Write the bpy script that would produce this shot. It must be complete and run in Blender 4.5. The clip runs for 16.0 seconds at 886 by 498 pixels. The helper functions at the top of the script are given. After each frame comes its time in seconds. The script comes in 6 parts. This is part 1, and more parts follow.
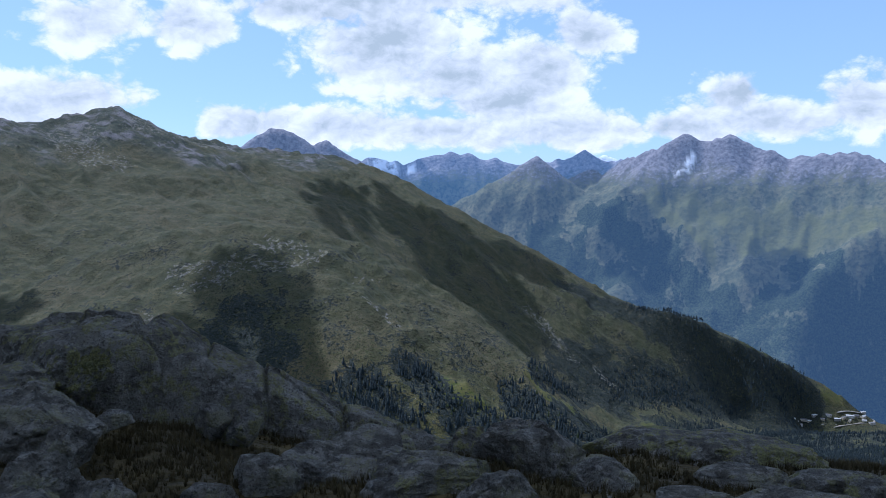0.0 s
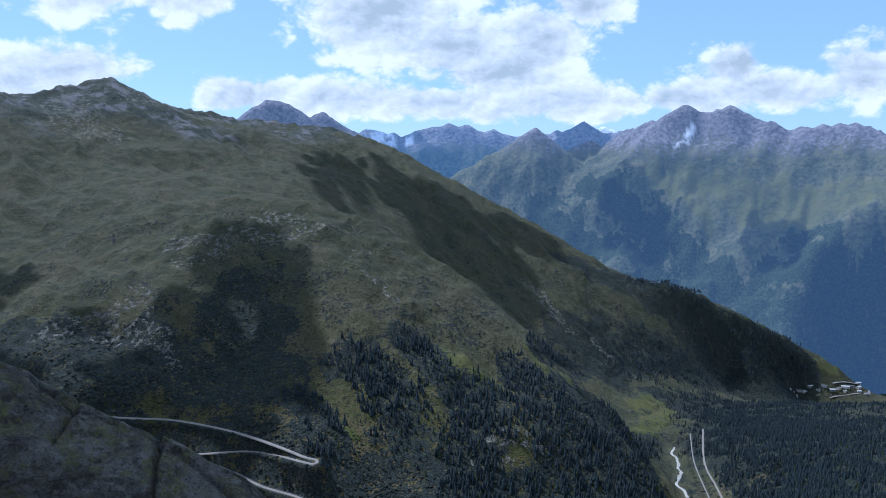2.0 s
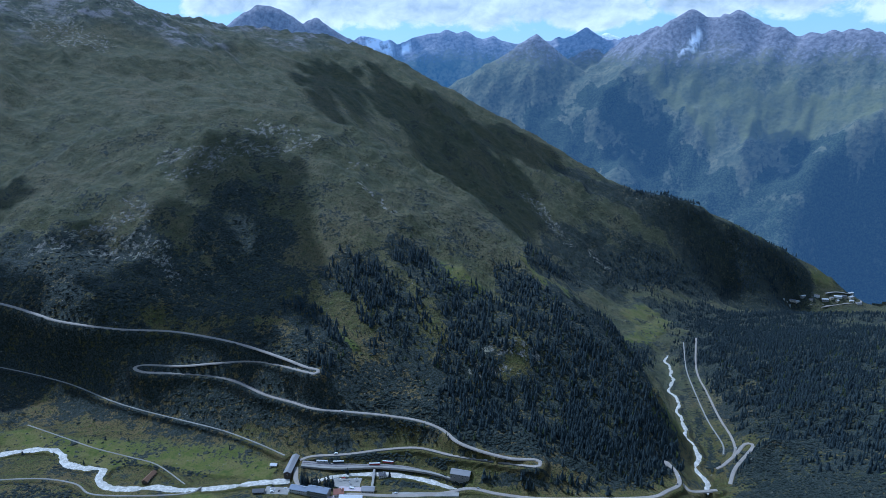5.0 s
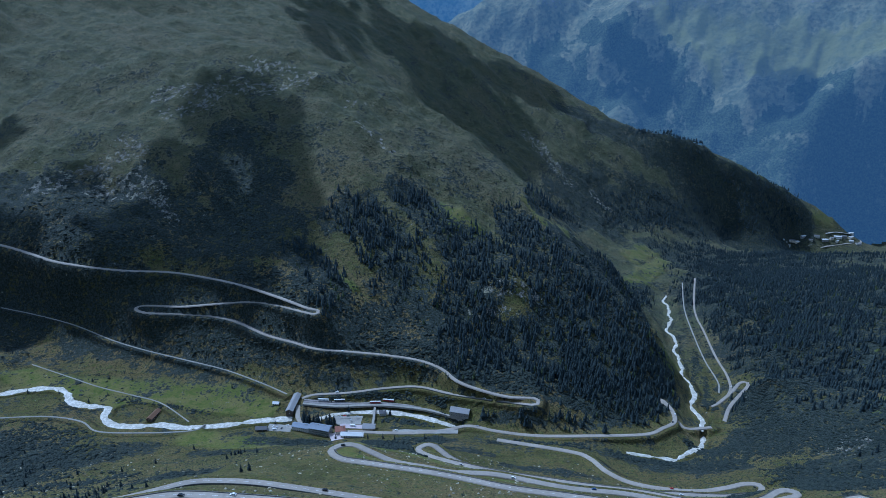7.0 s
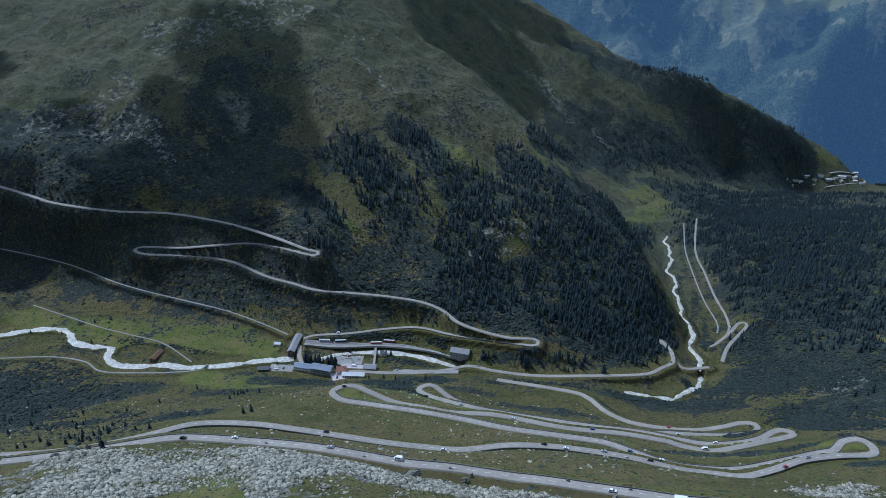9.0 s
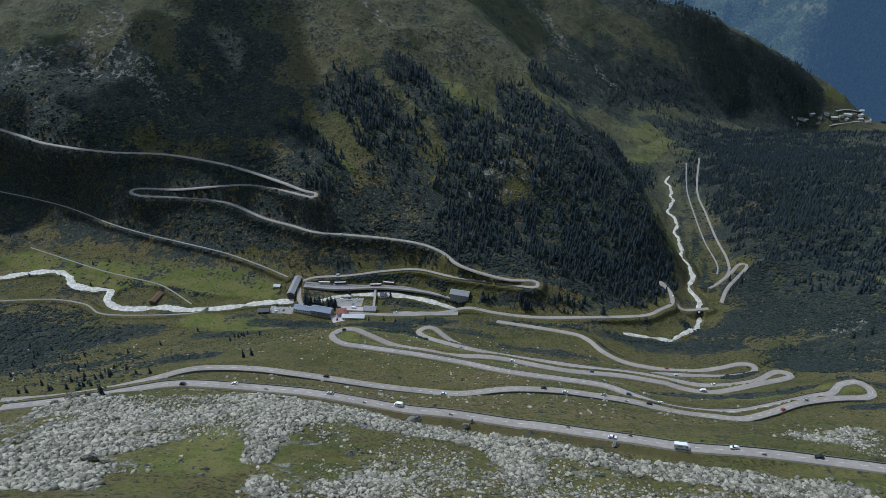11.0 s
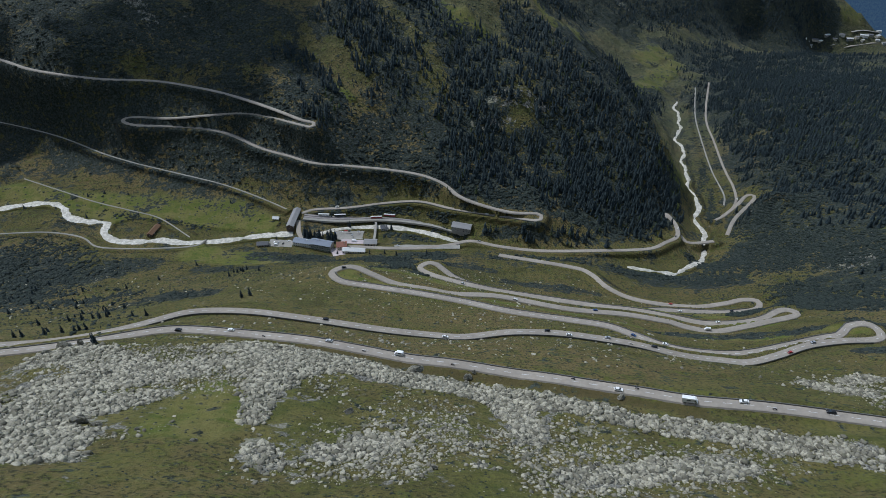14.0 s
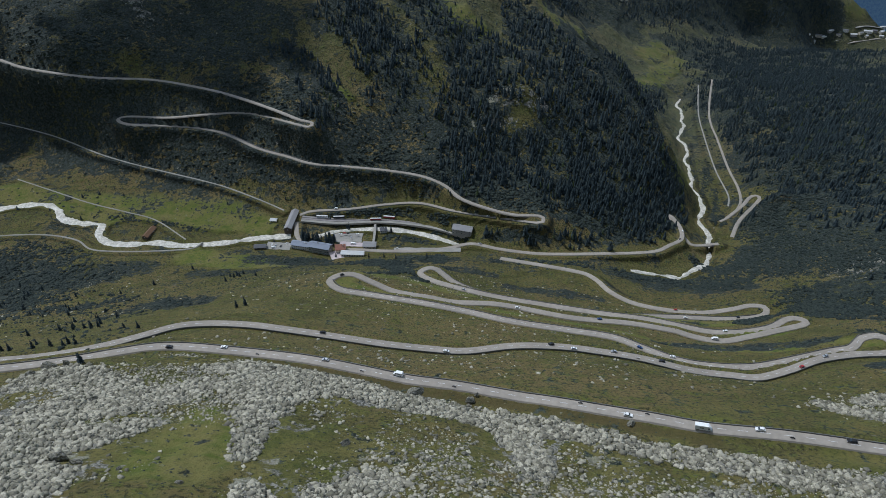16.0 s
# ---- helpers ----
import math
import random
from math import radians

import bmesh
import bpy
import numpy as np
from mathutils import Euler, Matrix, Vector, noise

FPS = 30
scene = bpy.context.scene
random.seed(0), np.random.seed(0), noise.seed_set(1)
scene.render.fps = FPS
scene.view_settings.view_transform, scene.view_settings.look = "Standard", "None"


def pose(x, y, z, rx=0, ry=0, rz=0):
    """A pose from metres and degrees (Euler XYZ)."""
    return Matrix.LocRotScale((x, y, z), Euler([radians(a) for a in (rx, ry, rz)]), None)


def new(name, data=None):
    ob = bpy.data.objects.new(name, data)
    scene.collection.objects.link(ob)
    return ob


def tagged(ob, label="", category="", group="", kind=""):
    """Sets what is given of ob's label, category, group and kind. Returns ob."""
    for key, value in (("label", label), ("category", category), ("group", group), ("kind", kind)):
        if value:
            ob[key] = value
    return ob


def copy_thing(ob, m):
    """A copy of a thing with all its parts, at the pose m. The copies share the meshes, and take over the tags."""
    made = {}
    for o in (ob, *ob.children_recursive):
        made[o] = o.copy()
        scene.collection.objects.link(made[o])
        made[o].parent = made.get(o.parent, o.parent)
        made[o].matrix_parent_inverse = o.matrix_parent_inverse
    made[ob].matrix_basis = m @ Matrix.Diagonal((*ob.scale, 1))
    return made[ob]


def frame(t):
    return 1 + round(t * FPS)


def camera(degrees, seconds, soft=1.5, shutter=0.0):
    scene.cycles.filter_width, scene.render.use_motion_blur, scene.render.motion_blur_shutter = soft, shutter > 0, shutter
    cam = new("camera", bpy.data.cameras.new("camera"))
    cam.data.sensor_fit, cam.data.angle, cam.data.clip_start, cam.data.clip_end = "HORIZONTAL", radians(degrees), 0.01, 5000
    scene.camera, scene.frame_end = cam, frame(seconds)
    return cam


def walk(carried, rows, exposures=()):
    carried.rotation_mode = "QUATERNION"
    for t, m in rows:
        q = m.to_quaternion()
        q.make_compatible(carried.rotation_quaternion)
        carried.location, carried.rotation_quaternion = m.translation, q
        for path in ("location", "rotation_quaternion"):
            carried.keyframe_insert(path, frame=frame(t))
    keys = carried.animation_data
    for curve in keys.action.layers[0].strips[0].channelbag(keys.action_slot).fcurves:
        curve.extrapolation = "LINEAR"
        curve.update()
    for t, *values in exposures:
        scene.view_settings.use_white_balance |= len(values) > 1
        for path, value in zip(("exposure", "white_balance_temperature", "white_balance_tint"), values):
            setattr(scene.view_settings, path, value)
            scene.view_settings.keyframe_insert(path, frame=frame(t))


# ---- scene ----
# ======== camera ========
cam = camera(65.48, 16.0, soft=0.5)
PATH = [
    (0.0, pose(0.04, 0.00, 558.70, 84.87, -0.00, 0.12) @ pose(0, 0, 0, 0, 0, 0.27)),
    (0.5, pose(0.04, 1.99, 558.69, 84.63, -0.00, 0.07) @ pose(0, 0, 0, 0, 0, 0.25)),
    (1.0, pose(0.03, 4.05, 558.67, 84.25, -0.00, 0.04) @ pose(0, 0, 0, 0, 0, 0.22)),
    (1.5, pose(0.06, 5.86, 558.67, 83.66, -0.00, -0.00) @ pose(0, 0, 0, 0, 0, 0.21)),
    (2.0, pose(0.06, 7.51, 558.69, 82.58, -0.00, -0.04) @ pose(0, 0, 0, 0, 0, 0.18)),
    (2.5, pose(-0.02, 9.02, 558.69, 81.40, -0.00, -0.06) @ pose(0, 0, 0, 0, 0, 0.14)),
    (3.0, pose(0.07, 10.68, 558.55, 80.20, -0.00, -0.09) @ pose(0, 0, 0, 0, 0, 0.14)),
    (3.5, pose(0.21, 12.35, 558.19, 79.04, -0.00, -0.11) @ pose(0, 0, 0, 0, 0, 0.12)),
    (4.0, pose(0.33, 14.09, 557.79, 77.78, -0.00, -0.15) @ pose(0, 0, 0, 0, 0, 0.09)),
    (6.5, pose(0.92, 23.68, 556.80, 71.57, -0.00, -0.22) @ pose(0, 0, 0, 0, 0, 0.06)),
    (7.0, pose(1.15, 25.84, 556.69, 70.29, -0.00, -0.21) @ pose(0, 0, 0, 0, 0, 0.06)),
    (7.5, pose(1.42, 28.20, 556.59, 69.06, -0.00, -0.18) @ pose(0, 0, 0, 0, 0, 0.08)),
    (8.0, pose(1.51, 30.75, 556.63, 67.78, -0.00, -0.15) @ pose(0, 0, 0, 0, 0, 0.04)),
    (8.5, pose(1.40, 33.07, 556.55, 66.51, -0.00, -0.15) @ pose(0, 0, 0, 0, 0, 0.03)),
    (9.0, pose(1.32, 35.41, 556.44, 65.23, -0.00, -0.17) @ pose(0, 0, 0, 0, 0, 0.06)),
    (11.5, pose(1.13, 48.33, 555.58, 58.93, -0.00, -0.22) @ pose(0, 0, 0, 0, 0, -0.01)),
    (12.0, pose(1.11, 51.48, 555.59, 57.69, -0.00, -0.20) @ pose(0, 0, 0, 0, 0, -0.01)),
    (12.5, pose(1.16, 54.83, 555.64, 56.50, -0.00, -0.17) @ pose(0, 0, 0, 0, 0, -0.01)),
    (13.0, pose(1.27, 58.60, 555.68, 55.27, -0.00, -0.12) @ pose(0, 0, 0, 0, 0, -0.04)),
    (13.5, pose(1.18, 62.70, 555.82, 54.15, -0.00, -0.08) @ pose(0, 0, 0, 0, 0, -0.06)),
    (14.0, pose(1.15, 67.21, 556.12, 53.87, -0.00, -0.06) @ pose(0, 0, 0, 0, 0, -0.07)),
    (14.5, pose(1.07, 71.85, 556.45, 53.72, -0.00, -0.05) @ pose(0, 0, 0, 0, 0, -0.05)),
    (15.0, pose(0.97, 76.93, 556.61, 53.62, -0.00, -0.06) @ pose(0, 0, 0, 0, 0, -0.03)),
    (15.5, pose(0.63, 81.98, 556.51, 53.49, -0.00, -0.08) @ pose(0, 0, 0, 0, 0, -0.01)),
    (16.0, pose(0.45, 87.16, 556.17, 53.39, -0.00, -0.07) @ pose(0, 0, 0, 0, 0, -0.02)),
]
walk(cam, PATH, [(0.0, 0.05, 5000, 18), (4.0, -0.06, 4450, 12), (7.0, -0.14, 4250, 9), (9.0, -0.16, 4700, 10), (12.0, -0.22, 5350, 10), (16.0, -0.24, 5450, 10)])

# ======== world and sun ========
SUN_EL, SUN_AZ = radians(54), radians(-50)      # azimuth from +y towards +x
world = bpy.data.worlds.new("sky")
scene.world = world
world.use_nodes = True
wn, wl = world.node_tree.nodes, world.node_tree.links
wn.clear()


def wnode(kind, **values):
    n = wn.new(kind)
    for k, v in values.items():
        n.inputs[k].default_value = v
    return n


def wmath(op, a, b=None, clamp=False):
    n = wn.new("ShaderNodeMath")
    n.operation, n.use_clamp = op, clamp
    for i, v in enumerate((a, b)):
        if v is None:
            continue
        if isinstance(v, (int, float)):
            n.inputs[i].default_value = v
        else:
            wl.new(v, n.inputs[i])
    return n.outputs[0]


sky = wn.new("ShaderNodeTexSky")
sky.sky_type, sky.sun_disc = "NISHITA", False
sky.sun_elevation, sky.sun_rotation = SUN_EL, SUN_AZ
sky.altitude, sky.air_density, sky.dust_density, sky.ozone_density = 2300, 1.0, 2.5, 1.0
coord = wn.new("ShaderNodeTexCoord")
sep = wn.new("ShaderNodeSeparateXYZ")
wl.new(coord.outputs["Generated"], sep.inputs[0])
# cumulus: heaps at their bearings in front, broken up by fractal noise; scattered cloud elsewhere
stretch = wn.new("ShaderNodeMapping")
stretch.inputs["Scale"].default_value = (1.0, 1.0, 1.5)
wl.new(coord.outputs["Generated"], stretch.inputs[0])


def wnoise(scale, detail, rough, dx=0.0, distort=0.0):
    m = wn.new("ShaderNodeVectorMath")
    m.operation = "ADD"
    wl.new(stretch.outputs[0], m.inputs[0])
    m.inputs[1].default_value = (-dx * 0.5, 0.0, dx)
    n = wnode("ShaderNodeTexNoise", Scale=scale, Detail=detail, Roughness=rough, Distortion=distort)
    wl.new(m.outputs[0], n.inputs["Vector"])
    return n.outputs["Fac"]


front = wmath("MAXIMUM", sep.outputs["Y"], 0.05)
across, up = wmath("DIVIDE", sep.outputs["X"], front), wmath("DIVIDE", sep.outputs["Z"], front)
# bearing (x / y), height (z / y), half width, half height
HEAPS = [(-0.08, 0.205, 0.13, 0.075), (0.02, 0.16, 0.1, 0.05), (0.14, 0.165, 0.09, 0.055), (0.2, 0.215, 0.06, 0.035), (0.09, 0.12, 0.14, 0.035), (-0.27, 0.092, 0.1, 0.028), (-0.14, 0.085, 0.12, 0.03),
         (0.0, 0.08, 0.16, 0.03), (0.2, 0.085, 0.16, 0.035), (0.42, 0.135, 0.055, 0.042), (0.47, 0.1, 0.14, 0.035), (0.6, 0.115, 0.08, 0.045), (0.34, 0.085, 0.1, 0.025), (-0.55, 0.125, 0.11, 0.04),
         (-0.62, 0.105, 0.1, 0.03), (-0.5, 0.23, 0.09, 0.045), (-0.36, 0.225, 0.08, 0.035), (-0.22, 0.25, 0.12, 0.03), (-0.1, 0.27, 0.3, 0.04), (0.7, 0.16, 0.1, 0.05), (-0.8, 0.13, 0.15, 0.05)]
heap = None
for u0, v0, a, b in HEAPS:
    du = wmath("MULTIPLY", wmath("SUBTRACT", across, u0), 1 / a)
    dv = wmath("MULTIPLY", wmath("SUBTRACT", up, v0), 1 / b)
    q = wmath("SUBTRACT", 1.0, wmath("SQRT", wmath("ADD", wmath("MULTIPLY", du, du), wmath("MULTIPLY", dv, dv))))
    heap = q if heap is None else wmath("SMOOTH_MAX", heap, q)
for n in wn:
    if n.type == "MATH" and n.operation == "SMOOTH_MAX":
        n.inputs[2].default_value = 0.25


def billow(scale, dx=0.0):
    """Rounded swellings of many sizes, about 0 to 1, high in the middle of each."""
    m = wn.new("ShaderNodeVectorMath")
    m.operation = "ADD"
    wl.new(stretch.outputs[0], m.inputs[0])
    wobble = wn.new("ShaderNodeTexNoise")
    wobble.inputs["Scale"].default_value, wobble.inputs["Detail"].default_value = scale * 1.3, 4.0
    wl.new(stretch.outputs[0], wobble.inputs["Vector"])
    push = wn.new("ShaderNodeVectorMath")
    push.operation = "MULTIPLY_ADD"
    push.inputs[1].default_value, push.inputs[2].default_value = (0.5 / scale,) * 3, (-dx * 0.6, 0.0, dx)
    wl.new(wobble.outputs["Color"], push.inputs[0])
    wl.new(push.outputs[0], m.inputs[1])
    v = wn.new("ShaderNodeTexVoronoi")
    v.feature, v.normalize = "F1", True
    v.inputs["Scale"].default_value, v.inputs["Detail"].default_value, v.inputs["Roughness"].default_value, v.inputs["Lacunarity"].default_value = scale, 4.5, 0.55, 2.2
    wl.new(m.outputs[0], v.inputs["Vector"])
    return wmath("SUBTRACT", 1.0, wmath("MULTIPLY", v.outputs["Distance"], 1.7))


fine, fine_shift = billow(13.0), billow(13.0, 0.012)
wisp = wnoise(9.0, 8.0, 0.6, distort=0.2)
broad = wnoise(5.0, 3.0, 0.5)
elsewhere = wmath("MULTIPLY", wmath("SUBTRACT", broad, 0.51), 5.0)
ahead = wmath("MULTIPLY", wmath("SUBTRACT", wmath("MULTIPLY", sep.outputs["Y"], 1.0), 0.62), 8.0, True)
ahead = wmath("MULTIPLY", ahead, wmath("SUBTRACT", 1.0, wmath("MULTIPLY", wmath("SUBTRACT", up, 0.3), 10.0, True)))
heap = wmath("ADD", wmath("MULTIPLY", wmath("MAXIMUM", heap, -1.2), ahead), wmath("MULTIPLY", elsewhere, wmath("SUBTRACT", 1.0, ahead)))
shape = wmath("ADD", wmath("MULTIPLY", heap, 0.95), wmath("MULTIPLY", wmath("SUBTRACT", fine, 0.5), 1.5))
shape = wmath("ADD", shape, wmath("MULTIPLY", wmath("SUBTRACT", wisp, 0.5), 1.5))
cover_ = wn.new("ShaderNodeMapRange")
cover_.interpolation_type = "SMOOTHSTEP"
for i, v in enumerate((-0.1, 0.28, 0.0, 0.97)):
    cover_.inputs[i + 1].default_value = v
wl.new(shape, cover_.inputs[0])
thick = wn.new("ShaderNodeMapRange")
for i, v in enumerate((-0.1, 1.15, 1.0, 0.0)):
    thick.inputs[i + 1].default_value = v
wl.new(wmath("ADD", heap, wmath("MULTIPLY", wmath("SUBTRACT", wnoise(6.0, 4.0, 0.5, dx=3.0), 0.5), 1.6)), thick.inputs[0])
tone = wmath("ADD", thick.outputs[0], wmath("MULTIPLY", wmath("SUBTRACT", fine, fine_shift), 1.6), True)
cloud_mix = wn.new("ShaderNodeMix")
cloud_mix.data_type = "RGBA"
cloud_mix.inputs["A"].default_value = (3.7, 4.0, 3.75, 1)
cloud_mix.inputs["B"].default_value = (7.5, 7.25, 6.6, 1)
wl.new(tone, cloud_mix.inputs["Factor"])
both = wn.new("ShaderNodeMix")
both.data_type = "RGBA"
wl.new(cover_.outputs[0], both.inputs["Factor"])
veil = wn.new("ShaderNodeMix")
veil.data_type = "RGBA"
haze_low = wn.new("ShaderNodeMapRange")
haze_low.interpolation_type = "SMOOTHSTEP"
for i, v in enumerate((0.12, 0.6, 0.62, 0.12)):
    haze_low.inputs[i + 1].default_value = v
wl.new(sep.outputs["Z"], haze_low.inputs[0])
wl.new(haze_low.outputs[0], veil.inputs["Factor"])
veil.inputs["B"].default_value = (3.3, 4.55, 5.0, 1)
wl.new(sky.outputs[0], veil.inputs["A"])
wl.new(veil.outputs["Result"], both.inputs["A"])
wl.new(cloud_mix.outputs["Result"], both.inputs["B"])
back = wnode("ShaderNodeBackground", Strength=0.14)
wl.new(both.outputs["Result"], back.inputs["Color"])
wl.new(back.outputs[0], wn.new("ShaderNodeOutputWorld").inputs[0])

sun = new("sun", bpy.data.lights.new("sun", "SUN"))
sun.data.energy, sun.data.angle, sun.data.color = 3.5, radians(0.53), (1.0, 0.95, 0.87)
SUN_DIR = Vector((math.sin(SUN_AZ) * math.cos(SUN_EL), math.cos(SUN_AZ) * math.cos(SUN_EL), math.sin(SUN_EL)))
sun.matrix_world = SUN_DIR.to_track_quat("Z", "Y").to_matrix().to_4x4()


def cloud(x, y, z, sizes, seed):
    """A cumulus of many rounded swellings on a flat base."""
    r = np.random.RandomState(seed)
    bm = bmesh.new()
    wide, deep, tall = sizes
    for k in range(26):
        a, d = r.rand() * 6.28, 0.9 * math.sqrt(r.rand())
        s = (1.1 - 0.7 * d) * (0.6 + 0.5 * r.rand())
        m = Matrix.Translation((math.cos(a) * d * wide, math.sin(a) * d * deep, tall * 0.3 * s)) @ Matrix.Diagonal((wide * 0.42 * s, deep * 0.42 * s, tall * 0.5 * s, 1))
        bmesh.ops.create_icosphere(bm, subdivisions=2, radius=1.0, matrix=m)
    for v in bm.verts:
        v.co += noise.noise_vector(v.co / (wide * 0.2)) * wide * 0.07
        v.co.z = max(v.co.z, noise.noise(v.co / wide) * tall * 0.1)
    for f in bm.faces:
        f.smooth = True
    me = bpy.data.meshes.new("cumulus_cloud")
    bm.to_mesh(me)
    bm.free()
    mat, _, _, b = material("cloud_white", 1.0) if "cloud_white" not in bpy.data.materials else (bpy.data.materials["cloud_white"], 0, 0, 0)
    if b:
        b.inputs["Base Color"].default_value = (0.9, 0.9, 0.9, 1)
    me.materials.append(mat)
    ob = new("cumulus_cloud", me)
    ob.location = (x, y, z)
    return tagged(ob, "drifting white cumulus cloud high above the pass", "cloud", kind="structure")


# clouds overhead: shadow spot on the ground, height above it along the sun's way, size
CLOUDS = [((-30, 5, 553), 1500, (120, 75, 40)), ((-375, 1330, 230), 2300, (185, 210, 60)), ((-440, 1180, 160), 2300, (230, 100, 60)), ((-830, 1180, 170), 2300, (130, 80, 60)), ((-430, 2720, 490), 2600, (125, 330, 90)),
          ((40, 2720, 300), 2600, (210, 330, 90)), ((-190, 2880, 440), 2600, (130, 230, 90)), ((330, 2900, 250), 2600, (150, 130, 90)), ((1100, 3780, 150), 3000, (260, 130, 90)), ((1733, 3300, -50), 3000, (200, 120, 90)),
          ((-338, 4650, 600), 3000, (330, 120, 90)), ((990, 4445, 500), 3000, (200, 120, 90)), ((-1000, 1500, 290), 2300, (120, 70, 60)), ((-700, 1330, 230), 2300, (60, 40, 40))]


def hang_clouds():
    for k, (spot, up, sizes) in enumerate(CLOUDS):
        p = Vector(spot) + SUN_DIR * up
        cloud(p.x, p.y, p.z, sizes, 70 + k)

# ======== materials ========
def material(name, rough=0.9, metal=0.0):
    m = bpy.data.materials.new(name)
    m.use_nodes = True
    b = m.node_tree.nodes["Principled BSDF"]
    b.inputs["Roughness"].default_value, b.inputs["Metallic"].default_value = rough, metal
    b.inputs["Specular IOR Level"].default_value = 0.25
    return m, m.node_tree.nodes, m.node_tree.links, b


class Graph:
    """Small helper to write node graphs in a few lines."""

    def __init__(self, name, rough=0.9, metal=0.0):
        self.m, self.n, self.l, self.b = material(name, rough, metal)
        self.co = self.n.new("ShaderNodeTexCoord").outputs["Object"]

    def put(self, sock, v):
        if isinstance(v, (int, float)):
            sock.default_value = v
        elif isinstance(v, tuple):
            sock.default_value = (*v, 1) if len(v) == 3 else v
        else:
            self.l.new(v, sock)

    def noise(self, size, detail=4.0, rough=0.55, squash=(1, 1, 1), distort=0.0):
        mp = self.n.new("ShaderNodeMapping")
        mp.inputs["Scale"].default_value = [k / size for k in squash]
        self.l.new(self.co, mp.inputs[0])
        t = self.n.new("ShaderNodeTexNoise")
        t.inputs["Scale"].default_value, t.inputs["Detail"].default_value, t.inputs["Roughness"].default_value = 1.0, detail, rough
        t.inputs["Distortion"].default_value = distort
        self.l.new(mp.outputs[0], t.inputs["Vector"])
        return t.outputs["Fac"]

    def cells(self, size, out="Color"):
        t = self.n.new("ShaderNodeTexVoronoi")
        t.inputs["Scale"].default_value = 1.0 / size
        self.l.new(self.co, t.inputs["Vector"])
        return t.outputs[out]

    def mix(self, f, a, b):
        x = self.n.new("ShaderNodeMix")
        x.data_type = "RGBA"
        self.put(x.inputs["Factor"], f), self.put(x.inputs["A"], a), self.put(x.inputs["B"], b)
        return x.outputs["Result"]

    def step(self, v, lo, hi, a=0.0, b=1.0):
        r = self.n.new("ShaderNodeMapRange")
        for i, k in enumerate((lo, hi, a, b)):
            r.inputs[i + 1].default_value = k
        self.put(r.inputs[0], v)
        return r.outputs[0]

    def calc(self, op, a, b=0.0):
        x = self.n.new("ShaderNodeMath")
        x.operation = op
        self.put(x.inputs[0], a), self.put(x.inputs[1], b)
        return x.outputs[0]

    def attr(self, name):
        a = self.n.new("ShaderNodeAttribute")
        a.attribute_name = name
        return a.outputs["Fac"]

    def luck(self):
        return self.n.new("ShaderNodeObjectInfo").outputs["Random"]

    def island(self):
        return self.n.new("ShaderNodeNewGeometry").outputs["Random Per Island"]

    def bump(self, height, depth, strength=1.0):
        x = self.n.new("ShaderNodeBump")
        x.inputs["Distance"].default_value, x.inputs["Strength"].default_value = depth, strength
        self.l.new(height, x.inputs["Height"])
        self.l.new(x.outputs[0], self.b.inputs["Normal"])

    def done(self, colour):
        self.put(self.b.inputs["Base Color"], colour)
        return self.m


